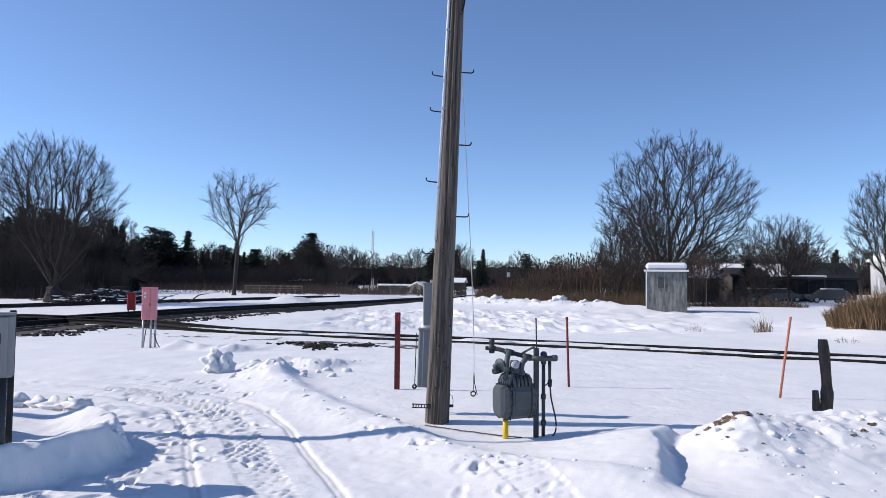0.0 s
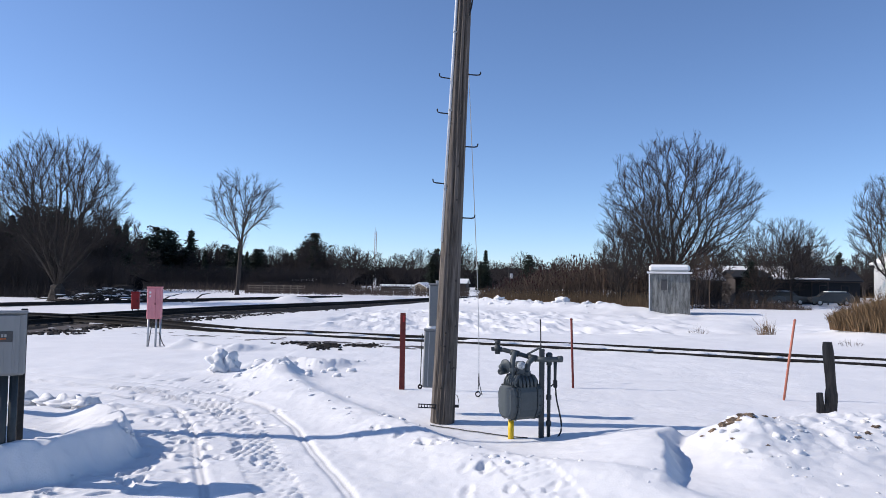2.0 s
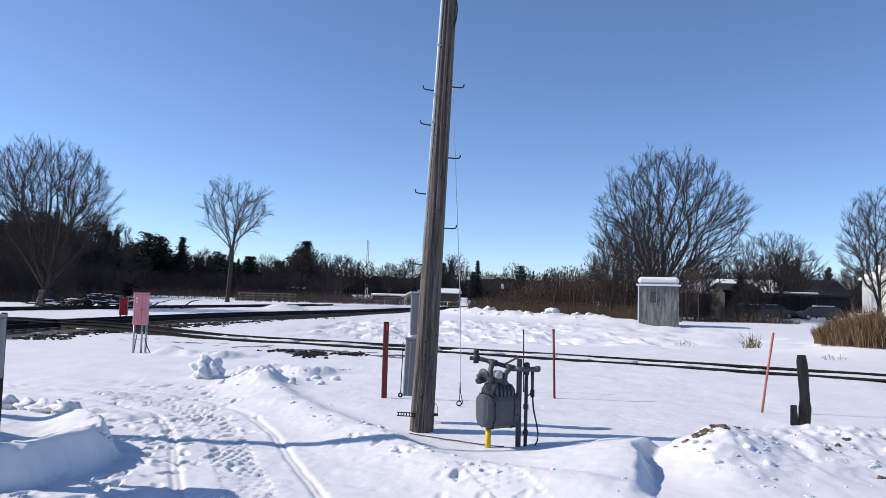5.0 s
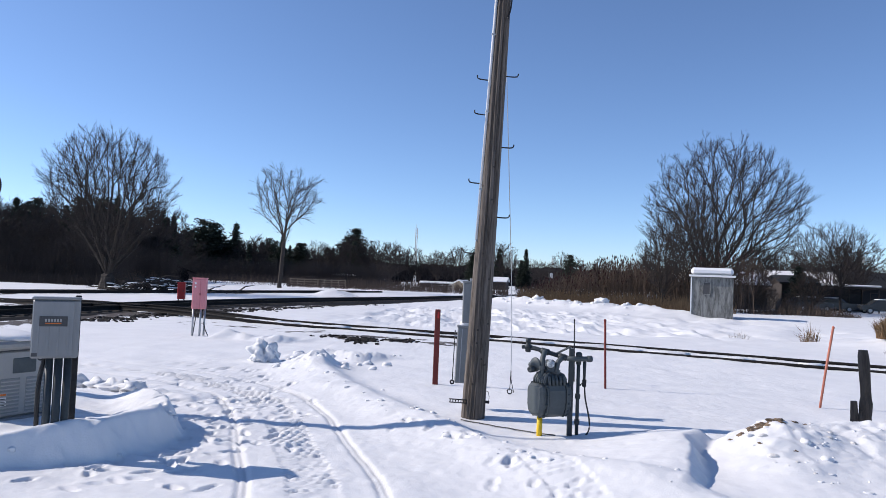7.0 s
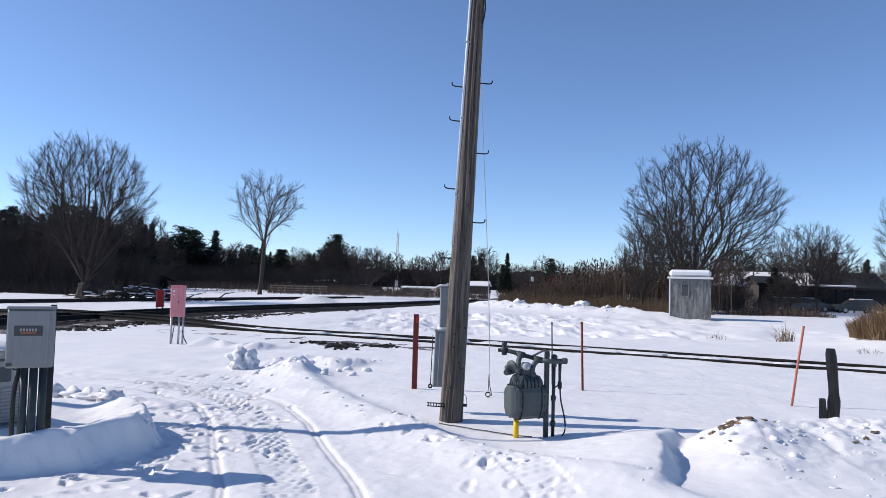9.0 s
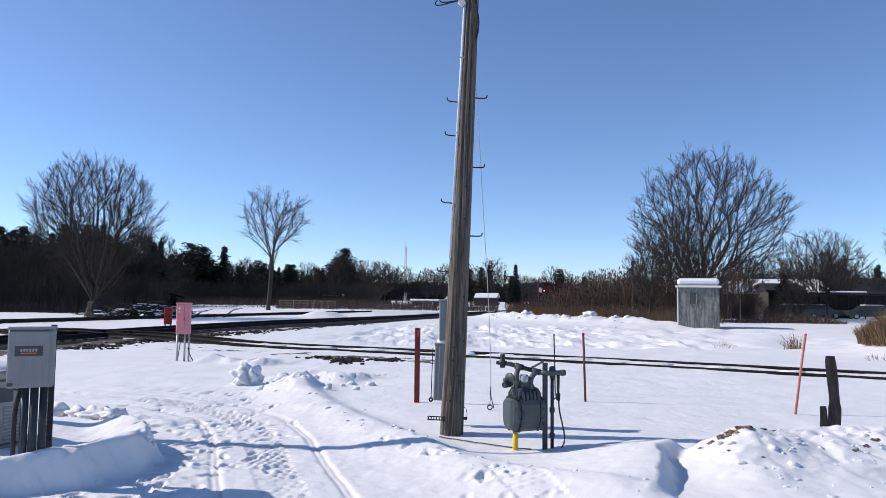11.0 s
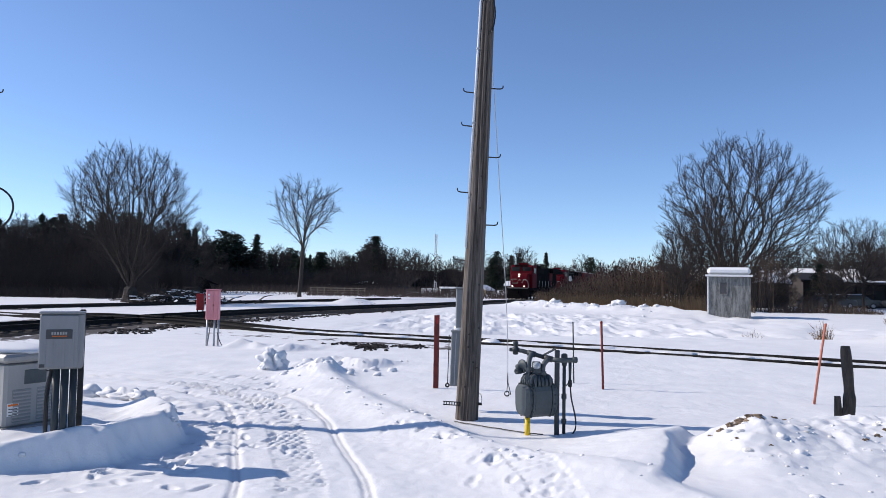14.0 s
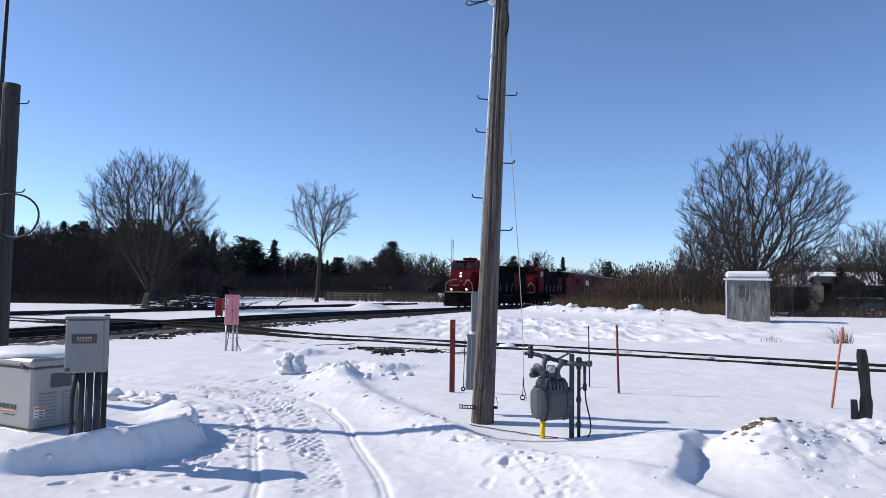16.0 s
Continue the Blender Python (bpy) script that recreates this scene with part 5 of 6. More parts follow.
def plant(trunk, crown, m, label, group="", tmat=BARK, cmat=TWIG, size=1.0):
    t = thing("bare_tree", m, label, "tree", group)
    t.scale = (size, size, size)
    part("trunk", trunk, tmat, t)
    part("crown", crown, cmat, t)
    return t


tr, cr = grown_tree(5, [(2.6, -1.2, 1.2), (4.6, -4.0, 6.0), (6.6, -6.6, 8.0), (9.0, -7.6, 8.8), (11.2, -6.6, 9.2), (13.6, -6.0, 6.4), (15.9, -2.6, 5.0)], 1.7, 0.66, 11, 1150, 0.44, 0.0135, 2, 0.95, up=0.15, spread=0.85)
plant(tr, cr, pose(25.4, 71.0, 0), "large spreading bare deciduous tree behind a small shed", size=1.04)
tr, cr = grown_tree(11, [(1.4, -0.8, 0.8), (3.5, -2.9, 2.8), (5.4, -4.6, 4.0), (7.8, -5.3, 4.7), (9.9, -4.6, 4.1), (11.6, -3.0, 2.4)], 1.0, 0.50, 15, 1100, 0.34, 0.0110, 2, 0.8, up=0.2, spread=0.80)
plant(tr, cr, pose(-26.6, 53.5, 0), "broad vase-shaped bare tree beyond the rails", size=1.02)
tr, cr = grown_tree(23, [(8.0, -1.2, 1.4), (9.4, -3.4, 3.8), (10.8, -4.0, 4.9), (12.4, -4.1, 5.2), (13.8, -3.2, 4.2), (15.0, -2.2, 1.8)], 6.2, 0.25, 5, 150, 0.46, 0.0165, 2, 1.1, droop=0.08, spread=0.62)
plant(tr, cr, pose(-22.0, 87.5, -0.2), "tall slender bare elm with a high fork", size=1.0)
tr, cr = grown_tree(31, dome(10.4, 12.4, 0.15, 0.6), 0.7, 0.22, 9, 520, 0.5, 0.0135, 2, 1.0)
plant(tr, cr, pose(44.5, 86.0, 0), "rounded bare tree beside houses")
tr, cr = grown_tree(37, dome(13.3, 8.0, 0.2, 0.5), 1.8, 0.22, 8, 520, 0.45, 0.0120, 3, 0.9, up=0.35, spread=0.45)
plant(tr, cr, pose(45.8, 68.0, 0), "slim bare tree with fine upright twigs")
# many-stemmed thicket trees beside the great tree
for k, (x, y, h, s) in enumerate(((20.2, 62.5, 10.0, 4.6), (18.7, 65.5, 8.6, 4.2), (22.4, 66.0, 10.8, 4.6), (17.2, 60.5, 6.6, 3.6))):
    tr, cr = grown_tree(50 + k, dome(h, s * 1.15, 0.1, 0.6), 0.4, 0.11, 6, 190, 0.42, 0.0120, 3, 0.8, up=0.3, spread=0.4)
    plant(tr, cr, pose(x, y, 0), "slender many-stemmed bare sapling in a thicket", "thicket saplings")

# a handful of forms for the woods, then planted in numbers
FORMS = []
for k in range(5):
    tr, cr = grown_tree(70 + k, dome(11.5, 6.6 + k * 0.6, 0.2, 0.62), 2.0 + k * 0.4, 0.19, 6, 170, 0.6, 0.024, 2, 1.1, up=0.25, spread=0.5)
    FORMS.append((tr.mesh("trunk", FAR_TWIG), cr.mesh("crown", FAR_TWIG)))


def conifer(seed, h, w, bare, rag):
    """Trunk, and a crown of boughs made of many needle tufts; a ragged one is a broad pine with plumes, the others are spires."""
    rr = random.Random(seed)
    trunk = Geo().tube([(0, 0, -0.3), (0, 0, h * 0.5), (0, 0, h * 0.97)], [0.24, 0.15, 0.03], 7)
    crown = Geo()
    z = bare
    while z < h * 0.985:
        f = (z - bare) / (h - bare)
        if rag > 0.4:
            r = w / 2 * math.sqrt(max(0.03, 1 - f ** 1.8)) * (0.72 + 0.28 * math.sin(min(1, f * 4) * 1.57)) * (1 + 0.18 * math.sin(z * 1.9 + seed))
        else:
            r = w / 2 * (1 - f) * (1 + 0.15 * math.sin(z * 5)) + 0.06
        n = 6 + int(5 * (1 - f))
        a0 = rr.uniform(0, 6.28)
        for k in range(n):
            a = a0 + 6.28 * k / n + rr.gauss(0, 0.2)
            L = r * rr.uniform(1 - rag, 1.08)
            tip = Vector((L * math.cos(a), L * math.sin(a), rr.uniform(0.0, 0.30) * L if rag > 0.4 else rr.uniform(-0.15, 0.05) * L))
            m = max(3, int(L / 0.34))
            for j in range(m):
                u0 = (j + 0.6) / m
                q = tip * u0 + Vector((0, 0, z))
                puff = (0.26 + 0.22 * u0 * (1 if rag > 0.4 else 0.3)) * (1 - (0.2 if rag > 0.4 else 0.6) * f)
                for s in range(4):
                    c = q + Vector((rr.gauss(0, puff), rr.gauss(0, puff), rr.gauss(0, puff * 0.62)))
                    u = Vector((rr.gauss(0, 1), rr.gauss(0, 1), rr.gauss(0, 0.5))).normalized() * rr.uniform(0.24, 0.46)
                    v = Vector((rr.gauss(0, 1), rr.gauss(0, 1), rr.gauss(0.2, 0.7))).normalized() * rr.uniform(0.16, 0.30)
                    crown.add([c - u, c + v, c + u, c - v * 0.7 + Vector((0, 0, 0.05))], [(0, 1, 2), (0, 2, 3)])
        z += rr.uniform(0.42, 0.60)
    crown.tube([(0, 0, h * 0.9), (0, 0, h * 1.02)], [0.06, 0.02], 4)
    return trunk.mesh("trunk", BARK), crown.mesh("crown", NEEDLE)


PINES = [conifer(90, 13.0, 8.6, 1.0, 0.5), conifer(91, 13.0, 5.0, 0.6, 0.25), conifer(92, 13.0, 6.6, 1.0, 0.6)]


def plant_form(kind, meshes, x, y, s, a, label, group):
    t = thing(kind, pose(x, y, -0.1, 0, 0, a), label, "tree", group)
    t.scale = (s * 1.0, s * 1.0, s)
    for n, me in zip(("trunk", "crown"), meshes):
        part(n, me, None, t)
    return t


def woods():
    rr = random.Random(99)
    D, C = "bare deciduous tree in the distant woods", "dark green conifer in the distant woods"
    # (slope from, slope to, distance from, to, count, height from, to, share of conifers)
    rows = ((-0.84, -0.40, 96, 116, 84, 9.5, 12.0, 0.22), (-0.86, -0.48, 70, 95, 44, 4.0, 8.0, 0.0), (-0.42, -0.28, 150, 175, 20, 8.0, 11.0, 0.5), (-0.30, -0.14, 170, 215, 32, 8.5, 11.5, 0.35),
            (-0.16, -0.08, 170, 190, 10, 9.5, 13, 0.15), (-0.08, 0.0, 175, 200, 8, 7.5, 10.5, 0.0), (0.0, 0.10, 195, 230, 9, 9, 13, 0.4), (0.08, 0.30, 250, 340, 30, 10, 14, 0.1), (0.40, 0.72, 115, 150, 26, 7, 10.5, 0.1))
    for k0, k1, d0, d1, n, h0, h1, share in rows:
        for i in range(n):
            k, d = k0 + (k1 - k0) * (i + rr.random()) / n, rr.uniform(d0, d1)
            h = rr.uniform(h0, h1)
            if rr.random() < share:
                plant_form("conifer", PINES[rr.randrange(3)], k * d, d, h / 13.0, rr.uniform(0, 360), C, "woodland conifers")
            else:
                plant_form("bare_tree", FORMS[rr.randrange(5)], k * d, d, h / 11.5, rr.uniform(0, 360), D, "woodland trees")
    for k, d, h, f in ((-0.362, 157, 13.2, 0), (-0.345, 160, 12.6, 2), (-0.316, 159, 13.0, 1), (-0.146, 195, 15.0, 2), (-0.155, 193, 12.5, 0), (-0.38, 158, 10.5, 2), (-0.275, 175, 9.0, 1), (-0.225, 185, 10.0, 2), (0.045, 205, 11.0, 1), (0.056, 208, 12.0, 1)):
        t = plant_form("conifer", PINES[f], k * d, d, h / 13.0, rr.uniform(0, 360), "tall dark conifer rising above the woods", "woodland conifers")
        t.scale = (h / 13.0 * 1.35, h / 13.0 * 1.35, h / 13.0)


woods()


def garden_shrubs():
    rr = random.Random(5)
    for x, y, h in ((39.4, 74.5, 7.6), (50.5, 92.0, 7.5), (34.4, 84.0, 7.5), (57.0, 96.0, 6.5)):
        plant_form("bare_tree", FORMS[rr.randrange(5)], x, y, h / 11.5, rr.uniform(0, 360), "small bare garden tree between houses", "garden trees")
    for x, y, h in ((36.0, 76.5, 4.8),):
        plant_form("conifer", PINES[2], x, y, h / 13.0, rr.uniform(0, 360), "dark brownish garden conifer by the houses", "garden trees")
    tr, cr = grown_tree(61, dome(4.4, 4.6, 0.05, 0.55), 0.25, 0.08, 9, 190, 0.32, 0.013, 3, 0.7, up=0.2, spread=0.8)
    first = plant(tr, cr, pose(25.6, 63.0, 0), "dense leafless brown shrub beside a shed", "garden shrubs", SUMAC, SUMAC)
    for x, y, a, k in ((27.4, 64.0, 70, 0.5), (35.2, 72.0, 300, 0.9), (30.4, 66.0, 20, 0.4)):
        c = copy_thing(first, pose(x, y, 0, 0, 0, a))
        c.scale = (k, k, k)


garden_shrubs()


def far_woods():
    """Low dense wood at the end of the view, with an uneven top."""
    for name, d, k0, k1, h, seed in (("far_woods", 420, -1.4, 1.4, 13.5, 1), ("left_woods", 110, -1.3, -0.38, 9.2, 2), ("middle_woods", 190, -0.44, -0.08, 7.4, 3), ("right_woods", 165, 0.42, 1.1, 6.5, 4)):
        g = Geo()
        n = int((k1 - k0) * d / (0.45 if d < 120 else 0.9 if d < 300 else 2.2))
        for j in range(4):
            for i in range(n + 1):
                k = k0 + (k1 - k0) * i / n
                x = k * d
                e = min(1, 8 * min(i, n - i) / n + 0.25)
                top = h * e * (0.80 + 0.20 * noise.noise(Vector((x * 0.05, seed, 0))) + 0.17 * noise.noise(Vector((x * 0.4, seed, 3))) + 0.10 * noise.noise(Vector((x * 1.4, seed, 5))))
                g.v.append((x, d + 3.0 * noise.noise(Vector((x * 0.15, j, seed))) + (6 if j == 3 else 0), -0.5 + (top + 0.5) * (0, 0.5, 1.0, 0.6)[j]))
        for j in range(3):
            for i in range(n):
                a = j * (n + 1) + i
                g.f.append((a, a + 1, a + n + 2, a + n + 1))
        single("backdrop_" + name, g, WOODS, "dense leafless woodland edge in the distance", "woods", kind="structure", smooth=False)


far_woods()


# ---------------------------------------------------------------- thickets and reeds
def thicket():
    rr = random.Random(17)
    stems, heads, reeds = Geo(), Geo(), Geo()
    # sumac and brush along the main line, taller towards the great tree
    for i in range(2500):
        u = rr.random()
        x = 6.6 + 17.5 * u
        back = rr.random()
        y = 71 - 12.0 * u + 9 * back + rr.gauss(0, 0.8)
        h = float(np.interp(u, [0, 0.18, 0.3, 0.5, 1], [0.9, 2.3, 3.3, 4.5, 4.9])) * rr.uniform(0.45, 1.05)
        if u < 0.10 and rr.random() < 0.5:
            continue
        lx, ly = rr.gauss(0, 0.17) * h, rr.gauss(0, 0.12) * h
        top = Vector((x + lx, y + ly, h))
        mid = Vector((x + lx * 0.3 + rr.gauss(0, 0.08), y, h * 0.55))
        stems.tube([(x, y, -0.1), mid, top], [0.020, 0.015, 0.008], 3, caps=False)
        for b in range(rr.randint(2, 4)):
            z = rr.uniform(0.45, 0.9)
            q = Vector((x, y, 0)).lerp(top, z)
            e = q + Vector((rr.gauss(0, 0.45), rr.gauss(0, 0.4), rr.uniform(0.15, 0.7)))
            stems.tube([q, e], [0.010, 0.006], 3, caps=False)
            if rr.random() < 0.20 and e.z > h * 0.75:
                heads.add([e + Vector(p) * 0.9 for p in ((0, 0, -0.05), (0.05, 0, 0.06), (-0.025, 0.045, 0.06), (-0.025, -0.045, 0.06), (0, 0, 0.22))], [(0, 1, 2), (0, 2, 3), (0, 3, 1), (4, 2, 1), (4, 3, 2), (4, 1, 3)])
        if rr.random() < 0.30:
            e = top
            heads.add([e + Vector(p) for p in ((0, 0, -0.05), (0.07, 0, 0.07), (-0.035, 0.06, 0.07), (-0.035, -0.06, 0.07), (0, 0, 0.28))], [(0, 1, 2), (0, 2, 3), (0, 3, 1), (4, 2, 1), (4, 3, 2), (4, 1, 3)])
    # dry grass at its foot
    for i in range(5200):
        u = rr.random()
        x = 6.0 + 16 * u
        y = 69.5 - 12.5 * min(u, 0.75) / 0.75 + rr.uniform(-0.5, 4.5)
        h = rr.uniform(0.5, 1.5)
        reeds.add([(x - 0.018, y, -0.1), (x + 0.018, y, -0.1), (x + rr.gauss(0, 0.18), y + rr.gauss(0, 0.12), h)], [(0, 1, 2)])
    # strip of weeds and bushes on the far side of the rails
    for i in range(2600):
        k = rr.uniform(-0.24, 0.07)
        d = rr.uniform(96, 120)
        x, h = k * d, rr.uniform(0.6, 1.9)
        stems.add([(x - 0.03, d, -0.1), (x + 0.03, d, -0.1), (x + rr.gauss(0, 0.3), d, h)], [(0, 1, 2)])
    for i in range(2200):
        k = rr.uniform(-0.75, -0.05)
        d = rr.uniform(66, 95) if k < -0.42 else rr.uniform(100, 135)
        x, h = k * d, rr.uniform(0.4, 1.7)
        top = (x + rr.gauss(0, 0.7), d, h)
        stems.tube([(x, d, -0.1), top], [0.022, 0.008], 3, caps=False)
    # undergrowth at the feet of the woods
    under = Geo()
    for i in range(11000):
        if i % 3:
            k = rr.uniform(-0.88, -0.40)
            d, h = rr.uniform(64 if k < -0.47 else 84, 98), rr.uniform(0.8, 4.4)
        else:
            k, d, h = rr.uniform(-0.43, -0.10), rr.uniform(138, 158), rr.uniform(1.0, 5.0)
        x = k * d
        lx = rr.gauss(0, 0.5) * h
        w = 0.022 * d / 90
        under.tube([(x, d, -0.1), (x + lx * 0.3 + rr.gauss(0, 0.15), d, h * 0.5), (x + lx, d, h)], [w, w * 0.8, w * 0.5], 3, caps=False)
        under.tube([(x + lx * 0.5, d, h * 0.5), (x + lx * 0.5 + rr.gauss(0, 0.5), d, h * rr.uniform(0.7, 1.0))], [w * 0.6, w * 0.4], 3, caps=False)
    for i in range(9000):
        if i % 3:
            k = rr.uniform(-0.88, -0.40)
            d, h = rr.uniform(62 if k < -0.47 else 82, 70 if k < -0.47 else 88), rr.uniform(0.15, 1.0)
        else:
            k, d, h = rr.uniform(-0.43, -0.10), rr.uniform(132, 140), rr.uniform(0.3, 1.4)
        x, w = k * d, 0.035 * d / 90
        under.tube([(x, d, -0.1), (x + rr.gauss(0, 0.7) * h, d, h)], [w, w * 0.5], 3, caps=False)
    single("undergrowth", under, FAR_TWIG, "dark leafless undergrowth along the edge of the woods", "brush", kind="stuff")
    single("sumac_thicket", stems, SUMAC, "leafless grey-brown sumac and brush thicket along the railway", "brush", kind="stuff")
    single("sumac_heads", heads, SUMAC_HEAD, "dark seed cones on the tips of the sumac", "seed heads", kind="stuff")
    single("dry_grass", reeds, REED, "tawny dry grass at the foot of the thicket", "grass", kind="stuff")


thicket()


def reed_clump(cx, cy, rx, ry, n, h0, h1, seed, label, mat=REED, kind="stuff", name="reed_clump", w=0.012):
    rr = random.Random(seed)
    g = Geo()
    for i in range(n):
        a, q = rr.uniform(0, 6.28), math.sqrt(rr.random())
        x, y = cx + rx * q * math.cos(a), cy + ry * q * math.sin(a)
        h = rr.uniform(h0, h1) * (1.15 - 0.7 * q * q)
        lx, ly = rr.gauss(0, 0.22) * h + 0.12 * (x - cx) / rx, rr.gauss(0, 0.12) * h
        z = gz(cx, cy) - 0.25 if n > 300 else gz(x, y) - 0.05
        t = rr.uniform(0, 3.14)
        ux, uy = w * math.cos(t), w * math.sin(t)
        g.add([(x - ux, y - uy, z), (x + ux, y + uy, z), (x + lx * 0.45 + ux * 0.7, y + ly * 0.45 + uy * 0.7, z + h * 0.6), (x + lx * 0.45 - ux * 0.7, y + ly * 0.45 - uy * 0.7, z + h * 0.6), (x + lx, y + ly, z + h)], [(0, 1, 2, 3), (3, 2, 4)])
        if rr.random() < 0.5:
            ex, ez = x + lx * 1.0 + rr.gauss(0, 0.09), z + h * rr.uniform(0.75, 0.95)
            g.add([(x + lx * 0.45, y + ly * 0.45, z + h * 0.55), (x + lx * 0.45 + 0.01, y + ly * 0.45, z + h * 0.58), (ex, y + ly, ez)], [(0, 1, 2)])
    return single(name, g, mat, label, "reeds", kind=kind)


reed_clump(15.9, 23.3, 2.1, 1.4, 5200, 0.6, 1.35, 3, "dense tawny reed bed standing in snow beside the track")
reed_clump(12.75, 25.8, 0.30, 0.25, 140, 0.3, 0.85, 5, "tuft of pale dry grass standing out of the snow", kind="", name="grass_tuft", w=0.007)
reed_clump(11.0, 27.8, 0.35, 0.2, 46, 0.2, 0.5, 6, "sparse dry weed stalks in the snow", SUMAC, kind="", name="weed_stalks", w=0.006)
reed_clump(5.2, 60.5, 0.3, 0.2, 40, 0.5, 0.95, 7, "small bare weed on the end of a snow berm", SUMAC, kind="", name="weed_stalks", w=0.012)
reed_clump(12.9, 20.9, 0.35, 0.25, 30, 0.12, 0.3, 8, "few bent dry stalks by the track", SUMAC, kind="", name="weed_stalks", w=0.006)
reed_clump(28.5, 60.0, 5.0, 2.0, 2200, 0.5, 1.3, 9, "rough brown grass around a shed and garden trees", SUMAC, w=0.02)


def brush_heap():
    """Felled branches by the broad tree, with snow on them."""
    rr = random.Random(8)
    g, s = Geo(), Geo()
    for i in range(150):
        x, y = rr.gauss(-22.4, 2.0), rr.gauss(53.5, 0.9)
        a = rr.uniform(0, 6.28)
        L = rr.uniform(0.8, 2.4)
        z = rr.uniform(0, 0.8) * max(0.2, 1 - abs(x + 22.4) / 4.5)
        e = (x + L * math.cos(a), y + L * math.sin(a) * 0.5, z + rr.uniform(-0.1, 0.7))
        g.tube([(x, y, z), ((x + e[0]) / 2, (y + e[1]) / 2, (z + e[2]) / 2 + rr.uniform(0, 0.3)), e], [0.06, 0.045, 0.012], 4)
        if rr.random() < 0.35:
            s.lump(((x + e[0]) / 2, (y + e[1]) / 2, (z + e[2]) / 2 + 0.15), (L * 0.28, 0.10, 0.05), i, 0.3, 1)
    single("felled_branches", g, BARK, "heap of felled dark branches beneath a bare tree", "brush", kind="stuff")
    single("brush_snow", s, SNOW, "strips of snow lying on felled branches", "snow", kind="stuff", smooth=True)


brush_heap()


# ---------------------------------------------------------------- shed and houses
def build_shed():
    x, y = 16.48, 46.6
    yaw = -19
    t = thing("shed", pose(x, y, 0.02, 0, 0, yaw), "small weathered grey board shed with a snow-covered roof", "shed")
    W, D, H = 2.60, 2.2, 2.68
    rr = random.Random(2)
    wall = part("wall", Geo().box((0, D / 2, H / 2 - 0.1), (W - 0.06, D - 0.06, H), 0.02), SHED_WALL, t, "flaking grey painted wall")
    # upright boards on the face and the sides
    n = 17
    for i in range(n):
        bx = -W / 2 + W * (i + 0.5) / n
        part("board", Geo().box((bx, 0.02 + rr.uniform(0, 0.006), H / 2 - 0.1 + rr.uniform(-0.02, 0.02)), (W / n - 0.012, 0.026, H - 0.02), 0.004), SHED_WALL, wall)
    for sx in (-1, 1):
        for i in range(13):
            part("board", Geo().box((sx * (W / 2 - 0.01), 0.05 + (D - 0.1) * (i + 0.5) / 13, H / 2 - 0.1), (0.026, D / 13 - 0.012, H - 0.02), 0.004), SHED_WALL, wall)
    w = part("window", Geo().box((-0.32, -0.004, 1.85), (0.40, 0.03, 0.72), 0.008), GRILLE, t, "dark boarded window")
    for dx, dz, sx, sz in ((-0.22, 0, 0.05, 0.82), (0.22, 0, 0.05, 0.82), (0, 0.39, 0.49, 0.05), (0, -0.39, 0.49, 0.05)):
        part("frame", Geo().box((-0.32 + dx, -0.012, 1.85 + dz), (sx, 0.035, sz), 0.005), SHED_WALL, w)
    part("corner_trim", Geo().box((-W / 2 + 0.03, -0.01, H / 2 - 0.1), (0.08, 0.03, H), 0.005), WHITE_PAINT, t, "pale corner board")
    part("roof", Geo().box((0, D / 2, H - 0.02), (W + 0.22, D + 0.3, 0.10), 0.015), SHED_WALL, t, "overhanging flat roof")
    part("fascia", Geo().box((0, -0.16, H - 0.02), (W + 0.24, 0.03, 0.13), 0.005), WHITE_PAINT, t, "pale fascia board")
    part("snow_cap", Geo().box((0, D / 2, H + 0.27), (W + 0.02, D + 0.05, 0.50), 0.16), SNOW, t, "thick slab of snow", smooth=False)


build_shed()


